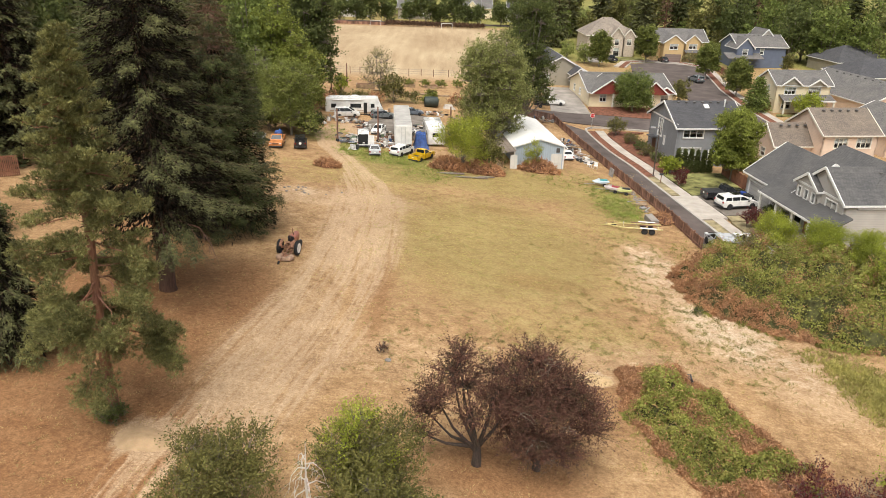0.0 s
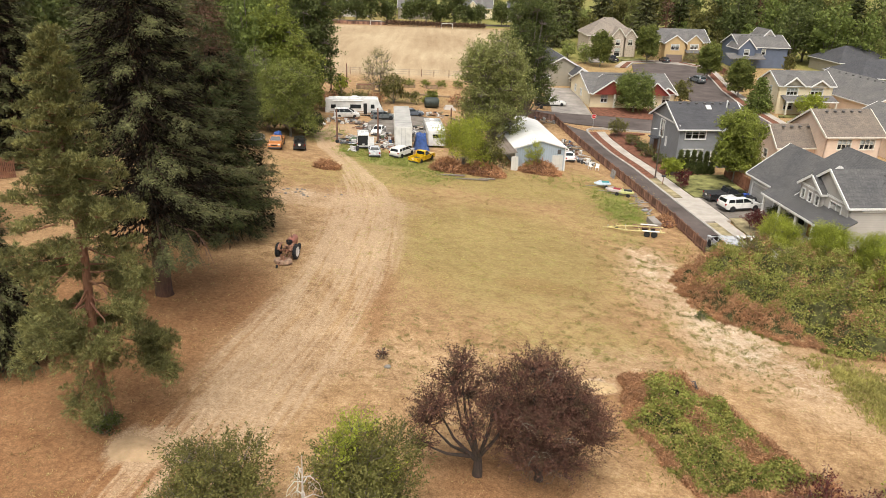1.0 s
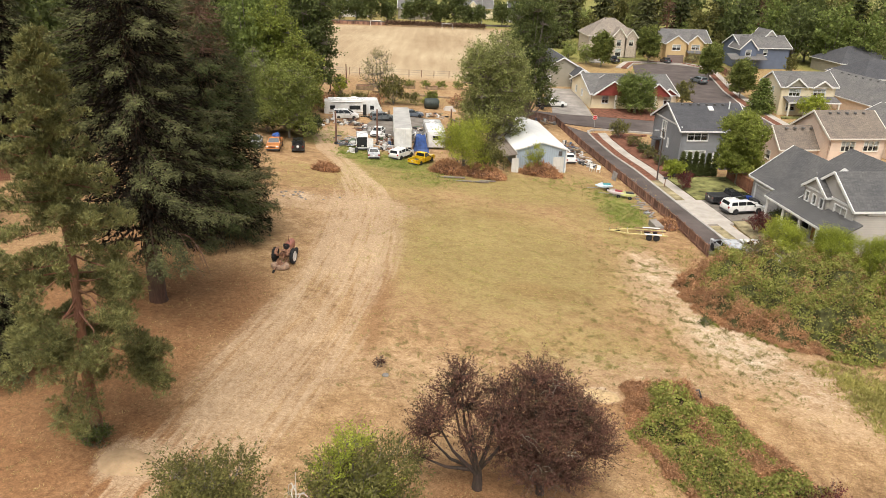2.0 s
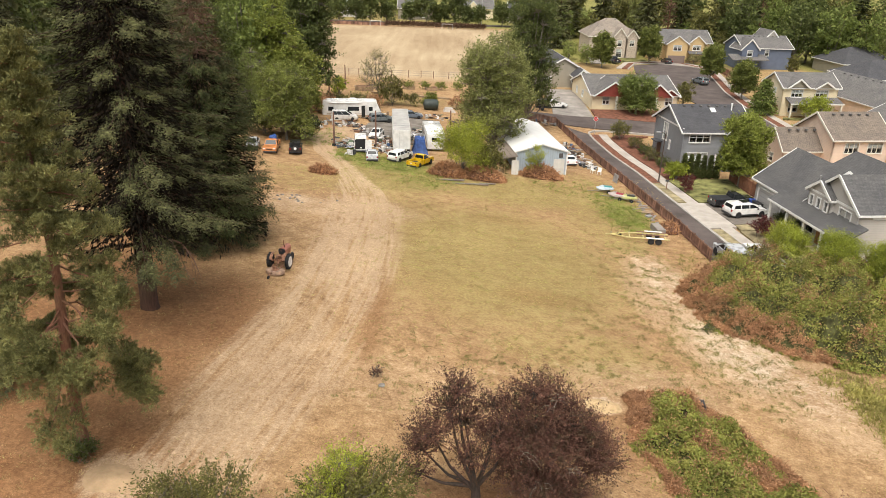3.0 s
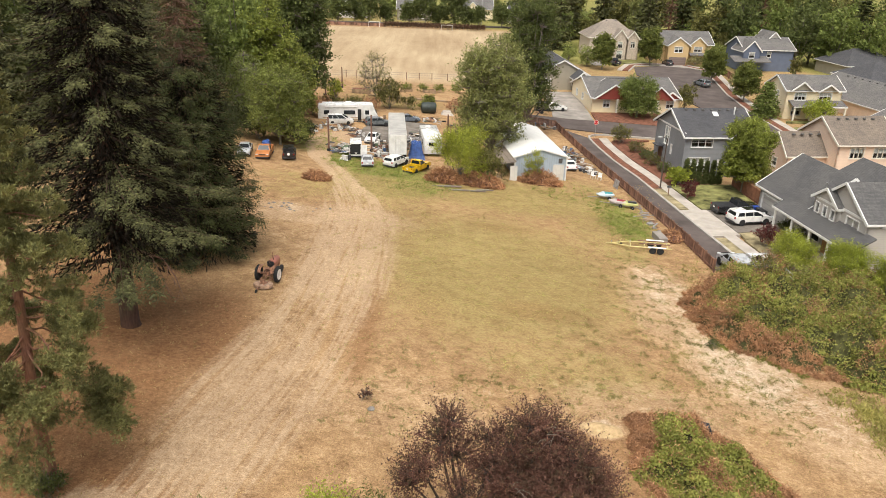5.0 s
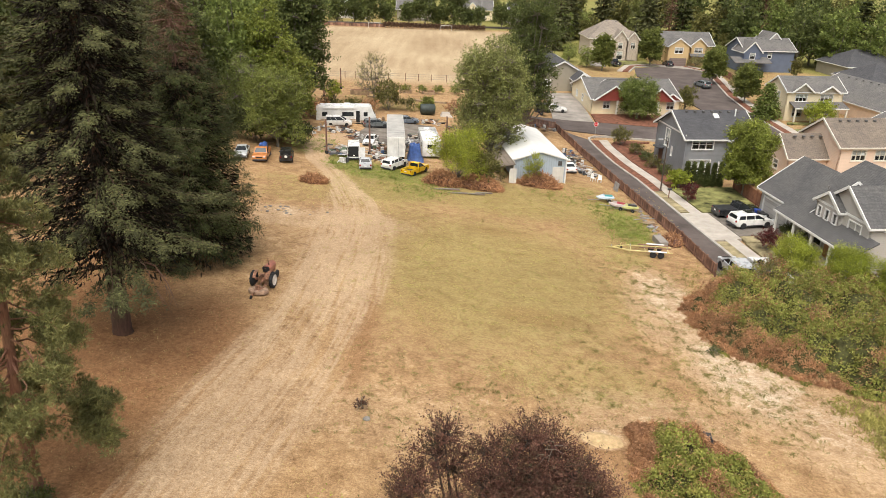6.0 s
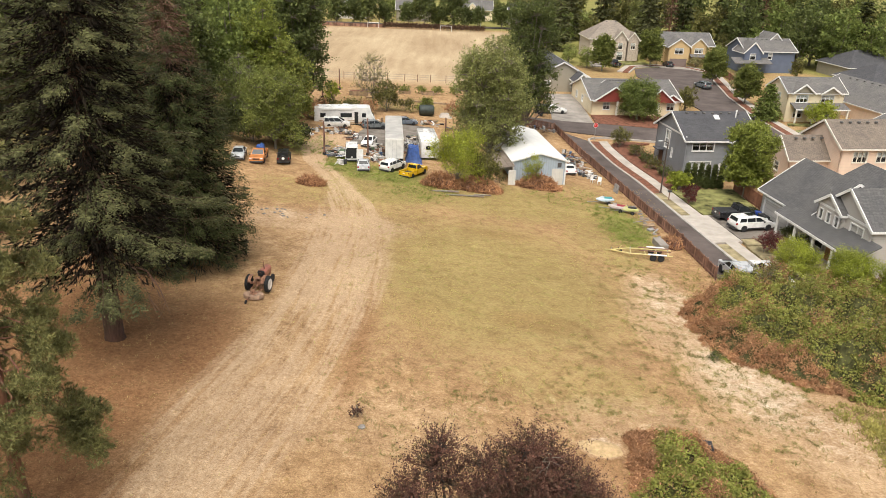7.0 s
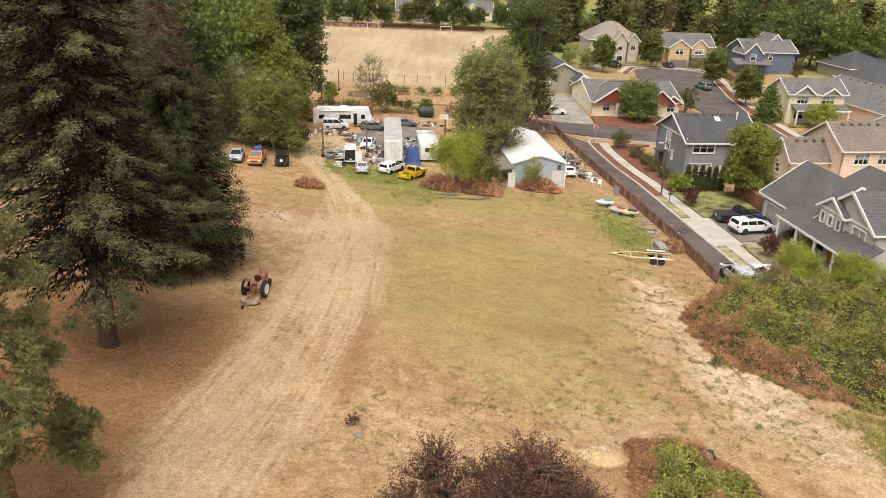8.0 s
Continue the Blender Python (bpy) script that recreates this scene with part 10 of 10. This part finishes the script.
garden_bed(-16.2, 145.3, 3.4, 1.6, 0.9, "grey timber raised bed with pale lid")
garden_bed(-8.0, 152.0, 2.2, 1.4, 0.6, "timber raised garden bed")
garden_bed(-3.4, 152.5, 2.2, 1.4, 0.6, "timber raised garden bed")
for i, (x, y) in enumerate(((-8.0, 152.0), (-4.6, 152.6), (-1.5, 153.5), (2, 154.5))):
    bush("leafy vegetable plants in a bed", x, y, 1.4, 1.2, LEAF_MAPLE, 150 + i, 30, 40, 0.26)
ribbon("bank_wall", [(-14.5, 142.3), (8, 142.8)], [(-14.5, 142.8), (8, 143.3)], 0.3, 0.6, JUNK[4], "low timber edging along the bank", "edging", 4)
for i, (x, y) in enumerate(((-20, 122), (-18.5, 125), (-15.5, 126), (-12.5, 127), (-6.5, 132.5), (-22, 119), (1.5, 134), (4, 131))):
    bush("rough brown-green scrub on the bank", x, y, 1.9, 1.9, LEAF_DEAD if i % 3 == 0 else LEAF_OLIVE, 160 + i, 40, 40, 0.3)

# white lean-to roof at the wood's edge
cp = thing("carport", "small white-roofed carport on thin white posts", "carport", on_land(-35.3, 55.0, 20))
part("roof", Shape().slab([(-6.0, -4.0, 2.9), (0.3, -4.0, 2.7), (0.3, 0.2, 2.7), (-6.0, 0.2, 2.9)], (0, 0, 0.12)), TRIM, cp)
part("fascia", Shape().beam((0.32, -4.0, 2.72), (0.32, 0.2, 2.72), 0.05, 0.2), WHITE_PLASTIC, cp)
for px_, py_ in ((0, 0), (0, -3.8), (-5.8, 0), (-5.8, -3.8)):
    part("post", Shape().box(px_, py_, -0.4, 0.12, 0.12, 3.15), TRIM, cp)
bush("dense dark shrub before the carport", -34.0, 50.5, 2.6, 2.0, LEAF_DEEP, 172, 110, 50, 0.22)

# ---------------------------------------------------------------- grass and small things on the ground
def grass(name, label, mat, tufts, weight, per=9, tall=(0.08, 0.22), seed=1, spread=0.1, area=(-27, 26, 17, 98), patchy=None):
    """Tufts of blades strewn where weight(x, y) is high."""
    global rng
    keep, rng = rng, np.random.default_rng(seed)
    n = tufts * 6
    px, py = rng.uniform(area[0], area[1], n), rng.uniform(area[2], area[3], n)
    py = area[2] + (py - area[2]) ** 1.25 / (area[3] - area[2]) ** 0.25
    w = weight(px, py) * (0.55 + 1.3 * np.maximum(0, bumpy(px, py, 0.5, seed) + 0.35 * bumpy(px, py, 1.7, seed + 2)))
    if patchy is not None:
        w = w * (0.6 * bumpy(px, py, 0.9, seed + 5) + 0.9 * bumpy(px, py, 2.8, seed + 6) > patchy) * 1.6
    k = rng.random(n) < w
    px, py = px[k][:tufts], py[k][:tufts]
    m = len(px)
    c = np.stack([px, py, gz(px, py) + 0.01], 1)
    c = np.repeat(c, per, 0) + rng.normal(size=(m * per, 3)) * np.array([spread, spread, 0])
    ax = rng.normal(size=(m * per, 3)) * np.array([0.7, 0.7, 0.1]) + np.array([0, 0, 0.75])
    ln = rng.uniform(tall[0], tall[1], m * per)
    ob = new(name, card_mesh(name, cards(c, ax, ln, ln * 0.2, 0.12), mat))
    rng = keep
    return tagged(ob, label, "grass", kind="stuff")


def open_ground(x, y):
    d, along = near_line(x, y, TRACK)
    return smooth(np.abs(d), 1.5, 5.5) * 0.8 + 0.2


grass("dry_grass", "short dry straw-coloured grass tufts", GRASS_DRY, 9500, lambda x, y: open_ground(x, y) * 0.6, 6, (0.07, 0.19), 201)
grass("green_grass", "sparse green grass tufts among straw", GRASS_GREEN, 11000, lambda x, y: np.clip(blobs(x, y, GREEN_AREAS) * 0.5 + blobs(x, y, BARE_AREAS[4:7]) * 0.28 + 0.01, 0, 1), 8, (0.06, 0.15), 202, patchy=0.05)
grass("green_grass", "lush green grass patch beside parked cars", GRASS_LUSH, 5600, lambda x, y: blobs(x, y, [(-7, 90, 5.5, 3.5, 1.0), (-11.5, 92, 2.5, 4, 0.9), (-2, 85, 4, 4, 0.5), (20, 82, 3.0, 8, 0.85), (-16, 100, 2, 6, 0.5), (16, 90, 6, 4, 0.2)]), 10, (0.1, 0.28), 203, 0.16, (-25, 26, 74, 112))
grass("dry_grass", "grey-green weeds at the thicket's foot", GRASS_GREY, 2600, lambda x, y: blobs(x, y, [(29, 41.5, 3.5, 4.5, 0.6), (24, 64, 2, 5, 0.5), (11, 33, 1.4, 4, 0.3)]), 10, (0.12, 0.3), 204, 0.2, (8, 36, 24, 70))

grass("green_weeds", "grey-green weed clumps on bare dusty ground", WEED, 5200, lambda x, y: np.clip(blobs(x, y, [(20, 50, 5, 9, 0.9), (19, 63, 4, 8, 0.7), (16, 44, 8, 3.5, 0.4), (17, 60, 3, 9, 0.6), (-1, 39, 5, 4, 0.2), (9, 43, 5, 3, 0.4), (3, 43, 8, 4, 0.3), (12, 49, 5, 5, 0.3)]), 0, 1), 15, (0.07, 0.17), 205, 0.11, (-6, 27, 36, 72), 0.12)


grass("tall_weeds", "tall yellow-green weeds along the thicket's foot", GRASS_GREY, 2600, lambda x, y: blobs(x, y, [(28.0, 40.5, 2.0, 4.5, 0.9), (31.5, 37.5, 3.0, 4.0, 0.7), (34, 41, 4, 2, 0.6), (26.5, 45.0, 1.2, 1.2, 0.4)]), 11, (0.15, 0.45), 206, 0.22, (22, 40, 30, 48))


def stone(x, y, r, seed, label, mat):
    q = random.Random(seed)
    rings = []
    for k, (f, z) in enumerate(((0.8, -0.1), (1.0, 0.15), (0.8, 0.4), (0.3, 0.52))):
        rings.append([(math.cos(a * math.pi / 4) * r * f * q.uniform(0.8, 1.15), math.sin(a * math.pi / 4) * r * f * q.uniform(0.8, 1.15), z * r * q.uniform(0.9, 1.1)) for a in range(8)])
    solid("stone", Shape().loft(rings), mat, label, "stone", on_land(x, y))


ROCK = plain("grey_rock", (0.24, 0.22, 0.2), 0.9, vary=0.25, scale=4)
stone(-3.1, 38.5, 0.22, 1, "grey stone lying in the field", ROCK)
bush("small withered dark weed in the field", -3.5, 39.5, 0.45, 0.35, LEAF_PLUM, 171, 16, 40, 0.1)
for i in range(26):
    q = random.Random(300 + i)
    stone(23.3 + q.uniform(-0.5, 0.3), 78 + q.uniform(0, 12), q.uniform(0.12, 0.32), 310 + i, "grey rubble stone along the fence", ROCK)
for i in range(22):
    q = random.Random(400 + i)
    stone(-14.6 + q.gauss(0, 1.6), 71.4 + q.gauss(0, 1.0), q.uniform(0.06, 0.18), 410 + i, "pale stone in a rubble patch", ROCK)
bush("small dark weed at the edge of bare ground", 20.0, 51.5, 0.6, 0.5, LEAF_DEEP, 170, 16, 40, 0.13)
